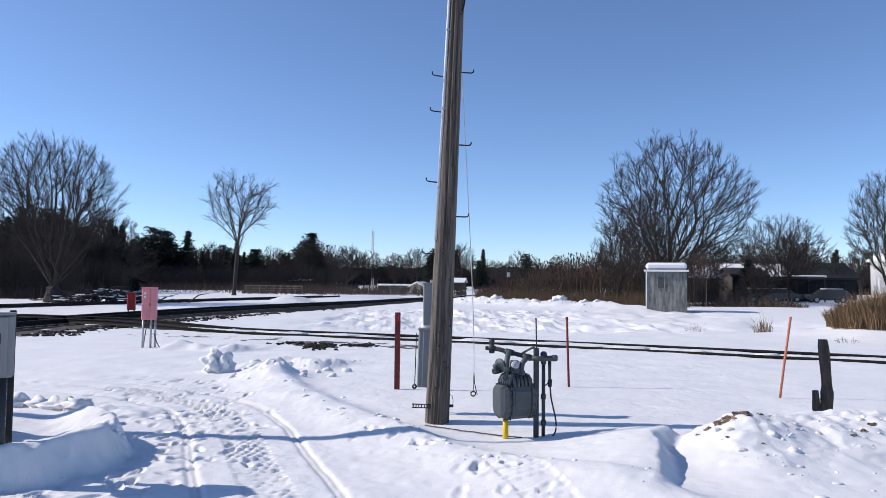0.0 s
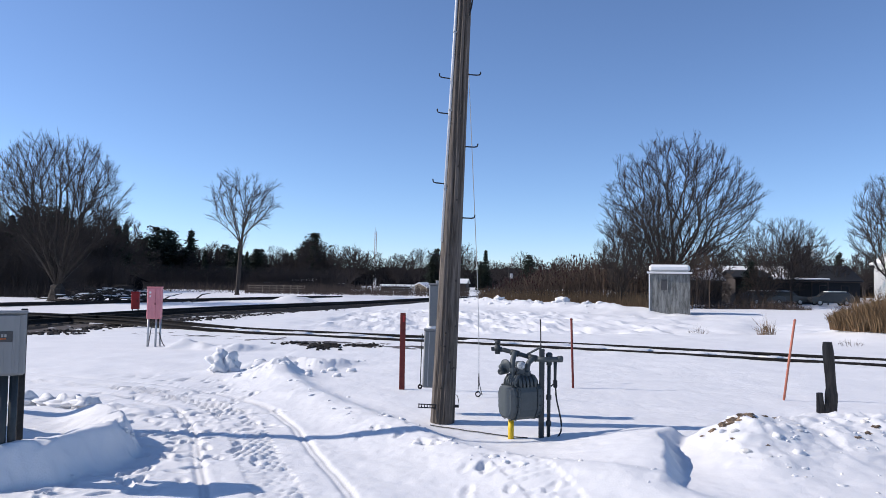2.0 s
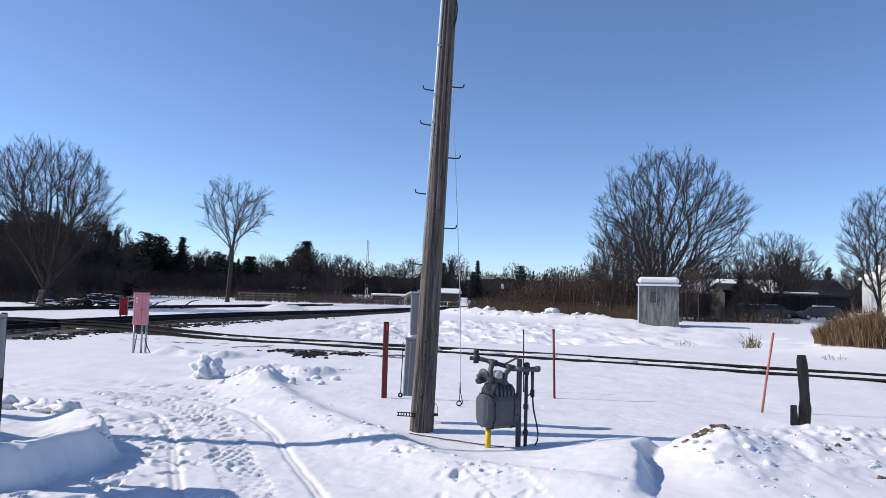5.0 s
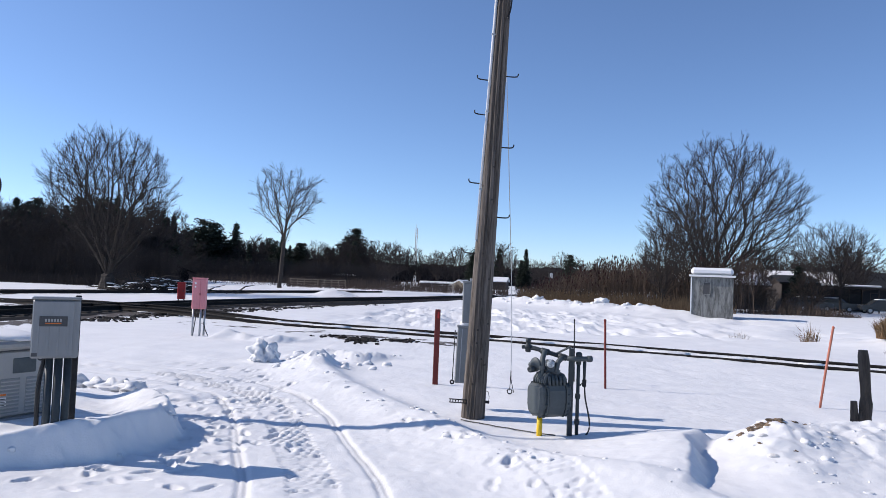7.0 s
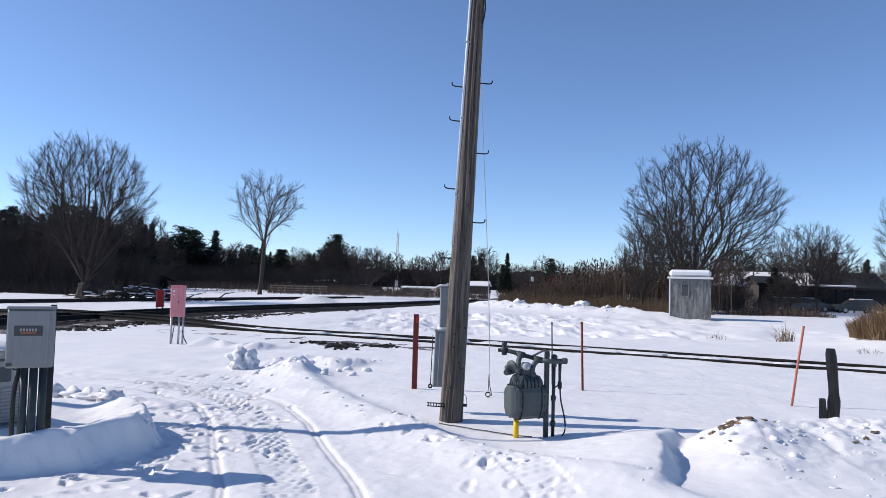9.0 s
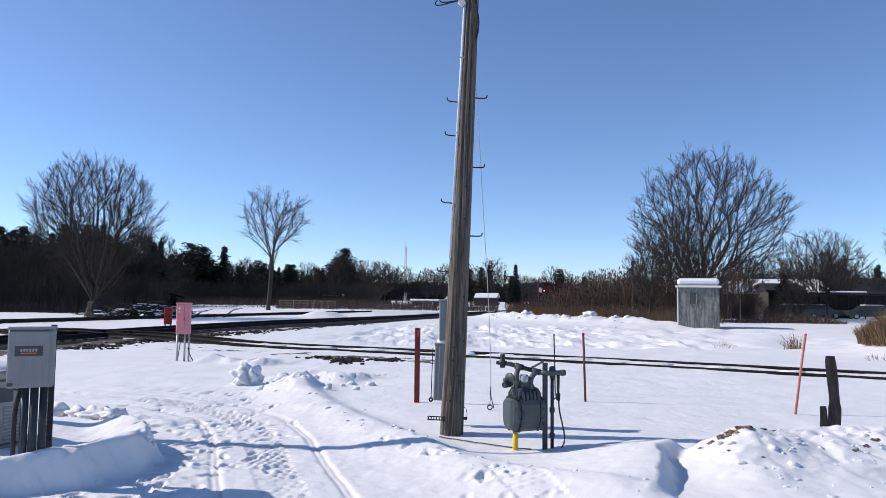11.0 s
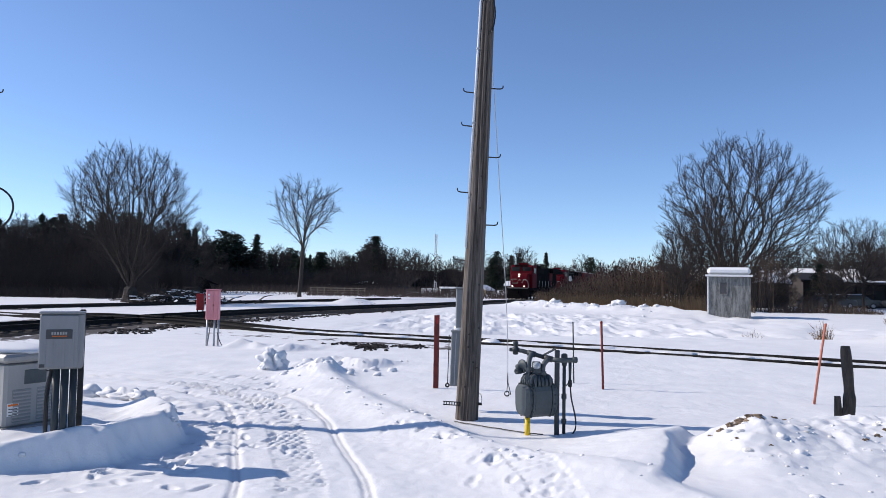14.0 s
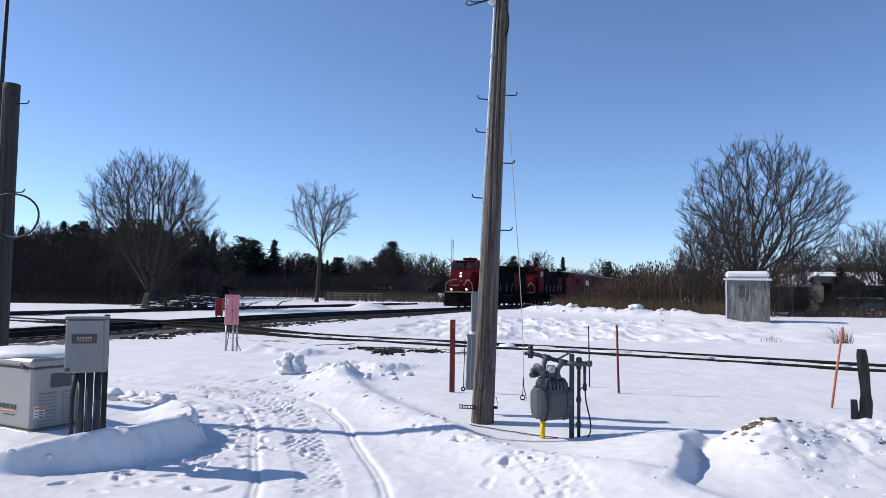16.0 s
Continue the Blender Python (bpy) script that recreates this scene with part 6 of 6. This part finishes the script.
def house(name, m, w, d, h, roof_h, wall, label, wins=(), door=None, snow=True, over=0.35, along_x=True, chimney=None):
    """A gabled house: ridge along local x; windows (x, z, w, h) on the face towards -y."""
    t = thing(name, m, label, "house", "houses beyond the tracks")
    body = part("wall", Geo().prism([(0, -0.3), (d, -0.3), (d, h), (d / 2, h + roof_h), (0, h)], -w / 2, w / 2, pose(0, 0, 0, 0, 0, 90)), wall, t)
    th = 0.22 if snow else 0.12
    s = roof_h / (d / 2)
    pts = [(-over, h - s * over), (d / 2, h + roof_h), (d + over, h - s * over), (d + over, h - s * over + th), (d / 2, h + roof_h + th), (-over, h - s * over + th)]
    r = part("roof", Geo().prism([(a, b + 0.02) for a, b in pts], -w / 2 - over, w / 2 + over, pose(0, 0, 0, 0, 0, 90)), SNOW if snow else WALL_DARK, t, "snow-covered roof" if snow else "dark shingled roof")
    part("fascia", Geo().box((0, -over - 0.0, h - s * over - 0.04), (w + 2 * over, 0.05, 0.16), 0.01), WHITE_PAINT if wall is WALL_WHITE else WALL_BROWN, r)
    for x, z, ww, wh in wins:
        f = part("window", Geo().box((x, -0.02, z), (ww + 0.16, 0.06, wh + 0.16), 0.01), WHITE_PAINT if wall is WALL_WHITE else WALL_BROWN, t)
        part("pane", Geo().box((x, -0.045, z), (ww, 0.03, wh), 0.004), GLASS, f)
        part("sill", Geo().box((x, -0.07, z - wh / 2 - 0.09), (ww + 0.24, 0.12, 0.05), 0.01), WHITE_PAINT if wall is WALL_WHITE else WALL_BROWN, f)
    if door:
        f = part("door", Geo().box((door, -0.03, 1.0), (0.95, 0.06, 2.05), 0.01), WHITE_PAINT, t)
        part("handle", Geo().box((door + 0.36, -0.07, 1.0), (0.04, 0.04, 0.12), 0.008), BLACK_STEEL, f)
    if chimney:
        part("chimney", Geo().box((chimney, d / 2, h + roof_h + 0.3), (0.6, 0.6, 1.3), 0.03), WALL_BROWN, t)
    return t


def build_houses():
    # low buildings behind the shed
    house("house", pose(27.0, 73.5, 0, 0, 0, -6), 8.5, 7, 2.6, 1.1, WALL_BROWN, "low brown outbuilding with a snowy roof")
    house("house", pose(43.0, 90.0, 0, 0, 0, -8), 9.0, 8, 2.9, 1.6, WALL_DARK, "dark sided house with a snow-covered roof", ((-2.6, 1.6, 1.1, 1.1), (2.8, 1.6, 1.1, 1.1)), 0.4, chimney=2.5)
    house("house", pose(54.0, 94.0, 0, 0, 0, -6), 9.5, 8, 3.0, 2.0, WALL_DARK, "dark blue-grey house with a dark shingled roof", ((-2.8, 1.7, 0.9, 1.1), (0.0, 1.7, 0.9, 1.1), (2.8, 1.7, 0.9, 1.1)), snow=False, chimney=-2.2)
    house("house", pose(62.0, 80.0, 0, 0, 0, 84), 8.0, 7.5, 5.0, 2.6, WALL_WHITE, "white two-storey sided house with a steep gable", ((-2.2, 1.6, 0.9, 1.3), (0.8, 1.6, 0.9, 1.3), (-1.2, 4.2, 0.9, 1.2), (1.6, 4.2, 0.9, 1.2)), 2.9)
    house("house", pose(36.8, 78.0, 0, 0, 0, -5), 3.6, 4.5, 3.0, 0.7, WALL_BROWN, "narrow brown shed-roofed building among shrubs", ((0.3, 1.7, 0.8, 0.9),), snow=False)
    # carport
    t = thing("carport", pose(43.2, 80.0, 0, 0, 0, -6), "open dark carport with a snow-covered roof", "carport")
    part("roof", Geo().box((0, 2.0, 2.75), (6.6, 4.6, 0.16), 0.03), WALL_BROWN, t)
    part("snow_cap", Geo().box((0, 2.0, 2.93), (6.6, 4.6, 0.24), 0.09), SNOW, t, "layer of snow")
    for sx in (-3.1, 0, 3.1):
        for sy in (-0.1, 4.1):
            part("post", Geo().box((sx, sy, 1.3), (0.12, 0.12, 2.8), 0.01), WALL_BROWN, t)
    part("back_wall", Geo().box((0, 4.2, 1.3), (6.4, 0.12, 2.7), 0.01), WALL_DARK, t)
    part("side_wall", Geo().box((-3.2, 2.0, 1.3), (0.12, 4.2, 2.7), 0.01), WALL_DARK, t)
    # low buildings across the line
    house("house", pose(-4.4, 158, 0, 0, 0, 4), 7.5, 5, 1.0, 0.25, WALL_BROWN, "low brown building with a flat snowy roof across the railway")
    house("house", pose(2.4, 152, 0, 0, 0, 62), 3.4, 3.4, 0.95, 0.85, WALL_TAN, "small gabled building with a snow-covered roof")
    house("house", pose(-24, 151, 0, 0, 0, 2), 4.0, 2.4, 1.9, 0.25, WALL_BROWN, "small low trailer shed with a snowy roof")
    house("house", pose(9.0, 175, 0, 0, 0, -12), 5.0, 5, 2.0, 0.9, WALL_BROWN, "small dark house beside the line")


build_houses()


def build_car(m, mat, label):
    t = thing("car", m, label, "car", "parked cars")
    body = [(-2.2, 0.35), (2.2, 0.35), (2.25, 0.75), (2.1, 0.92), (1.2, 1.0), (0.6, 1.46), (-1.5, 1.50), (-2.15, 1.0), (-2.25, 0.7)]
    part("body", soft_prism(body, 0.88, 0.09, 0.0), mat, t)
    part("side_window", Geo().prism([(-1.75, 1.02), (0.95, 1.02), (0.5, 1.38), (-1.4, 1.42)], -0.885, -0.86), GLASS, t)
    part("snow_cap", Geo().box((-0.5, 0, 1.52), (1.9, 1.4, 0.10), 0.04), SNOW, t)
    for x in (-1.35, 1.35):
        for y in (-0.80, 0.80):
            w = part("wheel", Geo().lathe([(0.15, -0.1), (0.32, -0.1), (0.34, -0.05), (0.34, 0.05), (0.32, 0.1), (0.15, 0.1)], 18, pose(x, y, 0.33, 90, 0, 0)), RUBBER, t)
            part("rim", Geo().lathe([(0.05, -0.11), (0.2, -0.105), (0.2, 0.105), (0.05, 0.11)], 12, pose(x, y, 0.33, 90, 0, 0)), GALV, w)


build_car(pose(41.0, 79.0, 0, 0, 0, -12), CAR_DARK, "dark snow-dusted car parked before a carport")
build_car(pose(37.0, 76.0, 0, 0, 0, 10), CAR_PALE, "pale car parked among bare shrubs")
build_car(pose(45.0, 77.0, 0, 0, 0, 170), CAR_DARK, "dark car parked beside a house")
build_car(pose(-30.5, 150.0, 0, 0, 0, 5), CAR_PALE, "pale vehicle parked beyond the railway")
build_car(pose(-16.0, 150.0, 0, 0, 0, 0), CAR_DARK, "dark vehicle parked beyond the railway")


def build_fence():
    t = thing("fence", pose(-20.5, 104, 0, 0, 0, 3), "weathered wooden rail fence across the railway", "fence")
    for i in range(9):
        part("post", Geo().box((-4 + i, 0, 0.55), (0.12, 0.12, 1.3), 0.01), FENCE_WOOD, t)
    for z in (0.4, 0.75, 1.08):
        part("fence_rail", Geo().box((0, -0.08, z), (8.2, 0.04, 0.13), 0.008), FENCE_WOOD, t)
    t = thing("gate", pose(-2.6, 118, 0, 0, 0, -12), "pale steel farm gate beside the line", "gate")
    for z in (0.3, 0.6, 0.9, 1.2):
        part("bar", Geo().tube([(-1.9, 0, z), (1.9, 0, z)], 0.035, 6), GALV, t)
    for x in (-1.9, 0, 1.9):
        part("upright", Geo().tube([(x, 0, 0), (x, 0, 1.3)], 0.04, 6), GALV, t)


build_fence()


def build_mast(x, y, h, w, label):
    t = thing("radio_mast", pose(x, y, 0), label, "mast", "radio masts")
    g = Geo()
    for k in range(3):
        a = 2.1 * k
        g.tube([(w * math.cos(a), w * math.sin(a), 0), (w * 0.7 * math.cos(a), w * 0.7 * math.sin(a), h)], 0.13, 4)
    for i in range(int(h / 1.2)):
        z = 1.2 * i
        for k in range(3):
            a, b = 2.1 * k, 2.1 * (k + 1)
            g.tube([(w * 0.85 * math.cos(a), w * 0.85 * math.sin(a), z), (w * 0.85 * math.cos(b), w * 0.85 * math.sin(b), z + 1.2)], 0.06, 3)
    part("lattice", g, GALV, t)
    for z in (h - 1.2, h - 3.4):
        part("antenna", Geo().box((0.5, -0.1, z), (0.35, 0.35, 1.7), 0.05), CONDUIT, t)
    part("spike", Geo().tube([(0, 0, h), (0, 0, h + 1.6)], 0.05, 5), GALV, t)


build_mast(-17.4, 282, 22.0, 0.55, "tall grey lattice radio mast above distant trees")
build_mast(62.0, 480, 20.0, 0.45, "far thin radio mast on the skyline")


def line_pole(x, y, h, label):
    t = thing("utility_pole", pose(x, y, 0, 0, 0.5, 0), label, "utility pole", "far poles")
    part("shaft", Geo().tube([(0, 0, -0.2), (0, 0, h)], [0.15, 0.10], 8), DARK_POLE, t)
    part("crossarm", Geo().box((0, -0.12, h - 0.5), (1.6, 0.1, 0.12), 0.01), DARK_POLE, t)
    part("transformer", Geo().lathe([(0.2, 0), (0.24, 0.05), (0.24, 0.7), (0.15, 0.78)], 12, pose(0.3, 0, h - 1.7)), GALV, t)


line_pole(48.8, 88.0, 7.6, "dark utility pole between far houses")
line_pole(13.6, 108.0, 4.4, "short dark line pole in the brush")


# ---------------------------------------------------------------- train
CAR_GAP = 1.0
LOCO_L, HOP_L = 21.6, 17.2


def build_loco(label):
    """A six-axle diesel locomotive; local +y is ahead, origin at rail height below its middle."""
    t = thing("locomotive", pose(0, 0, 0), label, "locomotive", "locomotives")
    h = LOCO_L / 2
    part("frame", Geo().box((0, 0, 1.35), (3.05, LOCO_L - 0.6, 0.34), 0.04), LOCO_BLACK, t)
    # nose: a tapered box with sloping top
    nose = [(h - 3.0, 1.5), (h - 0.62, 1.5), (h - 0.60, 2.35), (h - 0.85, 3.12), (h - 1.35, 3.45), (h - 3.0, 3.55)]
    n = part("nose", soft_prism(nose, 1.15, 0.14, 0.0), LOCO_RED, t, "red short nose", at=pose(0, 0, 0, 0, 0, 90) @ Matrix.Diagonal((1, -1, 1, 1)))
    cab = part("cab", soft_prism([(h - 4.6, 1.5), (h - 2.0, 1.5), (h - 1.85, 3.4), (h - 2.15, 4.35), (h - 2.5, 4.62), (h - 4.6, 4.66)], 1.52, 0.10, 0.0), LOCO_RED, t, "red wide cab", at=pose(0, 0, 0, 0, 0, 90) @ Matrix.Diagonal((1, -1, 1, 1)))
    for sx in (-0.72, 0.72):
        part("windscreen", Geo().box((sx, h - 1.98, 3.92), (1.16, 0.10, 0.84), 0.03, pose(0, 0, 0) @ pose(0, h - 1.98, 3.92, -17, 0, 0) @ pose(0, -(h - 1.98), -3.92)), GLASS, t, "dark windscreen")
    for sx in (-1.53, 1.53):
        part("side_window", Geo().box((sx, h - 3.3, 3.85), (0.05, 1.3, 0.7), 0.02), GLASS, t)
    part("number_board", Geo().box((0, h - 2.02, 4.46), (1.9, 0.12, 0.20), 0.02), LOCO_BLACK, t)
    part("roof_unit", Geo().box((0, h - 3.4, 4.78), (1.2, 1.0, 0.22), 0.05), LOCO_RED, t)
    part("horn", Geo().tube([(0.1, h - 3.8, 4.8), (0.1, h - 3.8, 5.05)], 0.05, 6), BLACK_STEEL, t)
    # maker-neutral zigzag mark on the nose in white
    mark = Geo()
    zz = [(-0.35, 2.66), (-0.84, 2.66), (-0.90, 2.14), (-0.18, 2.14), (0.05, 2.66), (0.45, 2.14), (0.66, 2.66), (0.95, 2.66)]
    mark.tube([(x, h - 0.585 - max(0, z - 2.35) * 0.33, z) for x, z in ((-a, b) for a, b in zz)], 0.05, 5)
    part("nose_mark", mark, LOCO_WHITE, t, "white zigzag stripe")
    part("nose_door", Geo().box((-0.05, h - 0.60, 2.05), (0.62, 0.05, 0.8), 0.02), LOCO_RED, t)
    part("headlight", Geo().lathe([(0.03, 0), (0.085, 0), (0.085, 0.05), (0.03, 0.06)], 14, pose(0.02, h - 0.82, 3.02, -90, 0, 0)), LAMP, t, "lit headlight")
    part("headlight", Geo().lathe([(0.03, 0), (0.09, 0), (0.09, 0.05), (0.03, 0.06)], 14, pose(0.02, h - 0.92, 3.30, -90, 0, 0)), LAMP, t, "lit headlight")
    for sx in (-0.78, 0.78):
        part("ditch_light", Geo().lathe([(0.03, 0), (0.085, 0), (0.085, 0.05), (0.03, 0.06)], 14, pose(sx, h - 0.34, 1.74, -90, 0, 0)), LAMP, t, "lit ditch light")
    # pilot, plough, steps and handrails
    pl = part("pilot", Geo().box((0, h - 0.35, 0.98), (2.9, 0.2, 1.1), 0.03), UNDER, t)
    part("snow_plough", Geo().prism([(-1.45, 0.15), (1.45, 0.15), (1.45, 0.7), (-1.45, 0.7)], h - 0.28, h - 0.06), UNDER, pl)
    part("coupler", Geo().box((0, h + 0.1, 0.95), (0.3, 0.7, 0.3), 0.04), UNDER, pl)
    part("anticlimber", Geo().box((0, h - 0.22, 1.5), (2.6, 0.25, 0.10), 0.02), LOCO_WHITE, pl)
    for sx in (-1, 1):
        part("handrail", Geo().tube(densify3([(sx * 1.40, h - 0.30, 0.6), (sx * 1.38, h - 0.30, 1.7), (sx * 1.25, h - 0.32, 2.4), (sx * 0.85, h - 0.4, 2.62)], 0.2), 0.035, 6), LOCO_WHITE, t, "white handrail")
        for k in range(4):
            part("step", Geo().box((sx * 1.40, h - 0.55, 0.45 + 0.27 * k), (0.26, 0.40, 0.04), 0.008), UNDER, t)
        rail = Geo().tube([(sx * 1.5, h - 5, 2.55), (sx * 1.5, -h + 0.8, 2.55)], 0.025, 5)
        for k in range(9):
            rail.tube([(sx * 1.5, h - 5 - k * 2.0, 1.5), (sx * 1.5, h - 5 - k * 2.0, 2.55)], 0.025, 5)
        part("side_handrail", rail, LOCO_GREY, t)
    # long hood, radiator wings, grilles
    hood = part("long_hood", Geo().box((0, -2.0, 2.95), (1.95, LOCO_L - 6.2, 2.9), 0.10), LOCO_BLACK, t, "black engine hood")
    for sx in (-1, 1):
        for k in range(7):
            part("hood_door", Geo().box((sx * 0.985, 4.4 - 1.25 * k, 2.45), (0.03, 1.1, 1.5), 0.01), LOCO_GREY if k in (1, 2, 5) else LOCO_BLACK, hood)
        for k in range(6):
            part("stripe", Geo().box((sx * 1.005, 4.6 - 2.1 * k, 2.1), (0.02, 0.20, 0.95), 0.005, pose(0, 4.6 - 2.1 * k, 2.1, 18, 0, 0) @ pose(0, -(4.6 - 2.1 * k), -2.1)), LOCO_WHITE, hood)
        part("red_panel", Geo().box((sx * 1.0, -5.6, 2.9), (0.03, 2.2, 1.9), 0.01), LOCO_RED, hood, "red panel")
        part("grille", Geo().box((sx * 1.0, 1.6, 3.95), (0.03, 4.4, 0.6), 0.01), LOCO_GREY, hood)
    part("radiator", Geo().box((0, -7.2, 4.15), (2.9, 4.6, 0.75), 0.08), LOCO_BLACK, t)
    part("dynamic_brake", Geo().box((0, 3.8, 4.45), (2.5, 2.6, 0.5), 0.06), LOCO_BLACK, t)
    part("exhaust", Geo().box((0, 0.4, 4.5), (0.8, 1.3, 0.3), 0.05), LOCO_BLACK, t)
    part("rear_end", Geo().box((0, -h + 0.5, 2.6), (1.9, 0.5, 2.0), 0.08), LOCO_RED, t)
    part("fuel_tank", soft_prism([(-1.4, 1.15), (-1.4, 0.6), (-1.0, 0.3), (1.0, 0.3), (1.4, 0.6), (1.4, 1.15)], 2.6, 0.08, -0.4), LOCO_GREY, t)
    add_bogies(t, (h - 4.2, -h + 4.2), 3, 0.53)
    return t


def add_bogies(t, ys, axles, r):
    for yc in ys:
        b = part("bogie", Geo().box((-1.05, yc, 0.72), (0.2, 1.9 * (axles - 1) + 0.9, 0.34), 0.05).box((1.05, yc, 0.72), (0.2, 1.9 * (axles - 1) + 0.9, 0.34), 0.05).box((0, yc, 0.75), (1.9, 0.5, 0.3), 0.04), UNDER, t)
        for k in range(axles):
            y = yc + 1.9 * (k - (axles - 1) / 2)
            for sx in (-0.755, 0.755):
                part("wheel", Geo().lathe([(0.1, -0.07), (r, -0.06), (r, 0.05), (r + 0.03, 0.06), (0.1, 0.07)], 20, pose(sx, y, r, 0, 90, 0)), UNDER, b)


def build_hopper(mat, label):
    t = thing("hopper_wagon", pose(0, 0, 0), label, "freight wagon", "hopper wagons")
    h = HOP_L / 2
    body = [(-1.50, 1.35), (-1.58, 1.9), (-1.60, 3.9), (-1.35, 4.45), (-0.6, 4.68), (0.6, 4.68), (1.35, 4.45), (1.60, 3.9), (1.58, 1.9), (1.50, 1.35)]
    b = part("body", soft_prism(body, h - 1.4, 0.05, 0.0), mat, t)
    for e in (-1, 1):
        part("end_slope", Geo().prism([(-1.5, 1.4), (1.5, 1.4), (1.35, 4.3), (-1.35, 4.3)], e * (h - 1.45), e * (h - 0.9)), mat, t)
        part("end_post", Geo().box((1.35, e * (h - 0.3), 2.6), (0.12, 0.12, 3.2), 0.01).box((-1.35, e * (h - 0.3), 2.6), (0.12, 0.12, 3.2), 0.01).box((0, e * (h - 0.3), 4.15), (2.8, 0.12, 0.12), 0.01), mat, t)
        part("platform", Geo().box((0, e * (h - 0.6), 1.1), (2.9, 1.2, 0.25), 0.03), UNDER, t)
    for sx in (-1, 1):
        for k in range(13):
            part("side_post", Geo().box((sx * 1.62, -h + 2.0 + k * (HOP_L - 4) / 12, 2.6), (0.09, 0.12, 2.5), 0.01), mat, b)
        part("pale_panel", Geo().box((sx * 1.625, h - 4.2, 3.3), (0.03, 2.6, 0.8), 0.005), LOCO_GREY, b)
    part("running_board", Geo().box((0, 0, 4.76), (1.0, HOP_L - 2.4, 0.08), 0.02), GALV, t)
    for k in range(3):
        part("hopper_chute", Geo().add([(-1.4, -4.6 + 4.2 * k, 1.4), (1.4, -4.6 + 4.2 * k, 1.4), (1.4, -0.9 + 4.2 * k, 1.4), (-1.4, -0.9 + 4.2 * k, 1.4), (-0.5, -3.2 + 4.2 * k, 0.4), (0.5, -3.2 + 4.2 * k, 0.4), (0.5, -2.3 + 4.2 * k, 0.4), (-0.5, -2.3 + 4.2 * k, 0.4)], [(0, 1, 2, 3), (4, 5, 6, 7), (0, 1, 5, 4), (1, 2, 6, 5), (2, 3, 7, 6), (3, 0, 4, 7)]), UNDER, t)
    add_bogies(t, (h - 2.3, -h + 2.3), 2, 0.45)
    return t


loco = build_loco("red and black diesel freight locomotive with headlights lit")
loco_two = copy_thing(loco, pose(0, 0, 0))
tagged(loco_two, "second grimy black and red diesel locomotive coupled behind")
for c in loco_two.children:
    if "light" in c.name and c.data.materials[0] is LAMP:
        c.data = c.data.copy()
        c.data.materials[0] = GLASS
        c["label"] = "unlit lamp"
hopper_a = build_hopper(HOPPER_RED, "oxide-red covered hopper wagon with a pale panel")
hopper_b = build_hopper(HOPPER_BROWN, "dull brown covered hopper wagon")
TRAIN = [(loco, LOCO_L), (loco_two, LOCO_L), (hopper_a, HOP_L), (hopper_b, HOP_L)]
for k in range(8):
    TRAIN.append((copy_thing(hopper_a if k in (0, 3, 6) else hopper_b, pose(0, 0, 0)), HOP_L))


def motions():
    """The train runs along the main line at a steady 14 m/s; its nose passes y = 67 m at the clip's end."""
    line = MAIN
    seg = np.hypot(*np.diff(line, axis=0).T)
    s = np.concatenate([[0], np.cumsum(seg)])
    s_end = float(np.interp(-67.3, -line[:, 1], s))

    def at(q):
        return np.array([np.interp(q, s, line[:, 0]), np.interp(q, s, line[:, 1])])
    lead = 0.0
    for car, length in TRAIN:
        rows = []
        for k in range(17):
            mid = s_end - 14.05 * (16.0 - k) - lead - length / 2
            a, b = at(mid + length * 0.31), at(mid - length * 0.31)
            c = (a + b) / 2
            yaw = math.degrees(math.atan2(a[1] - b[1], a[0] - b[0])) - 90
            rows.append((float(k), pose(c[0], c[1], float(main_z(c[0])) + 0.172, 0, 0, yaw)))
        walk(car, rows)
        lead += length + CAR_GAP


motions()
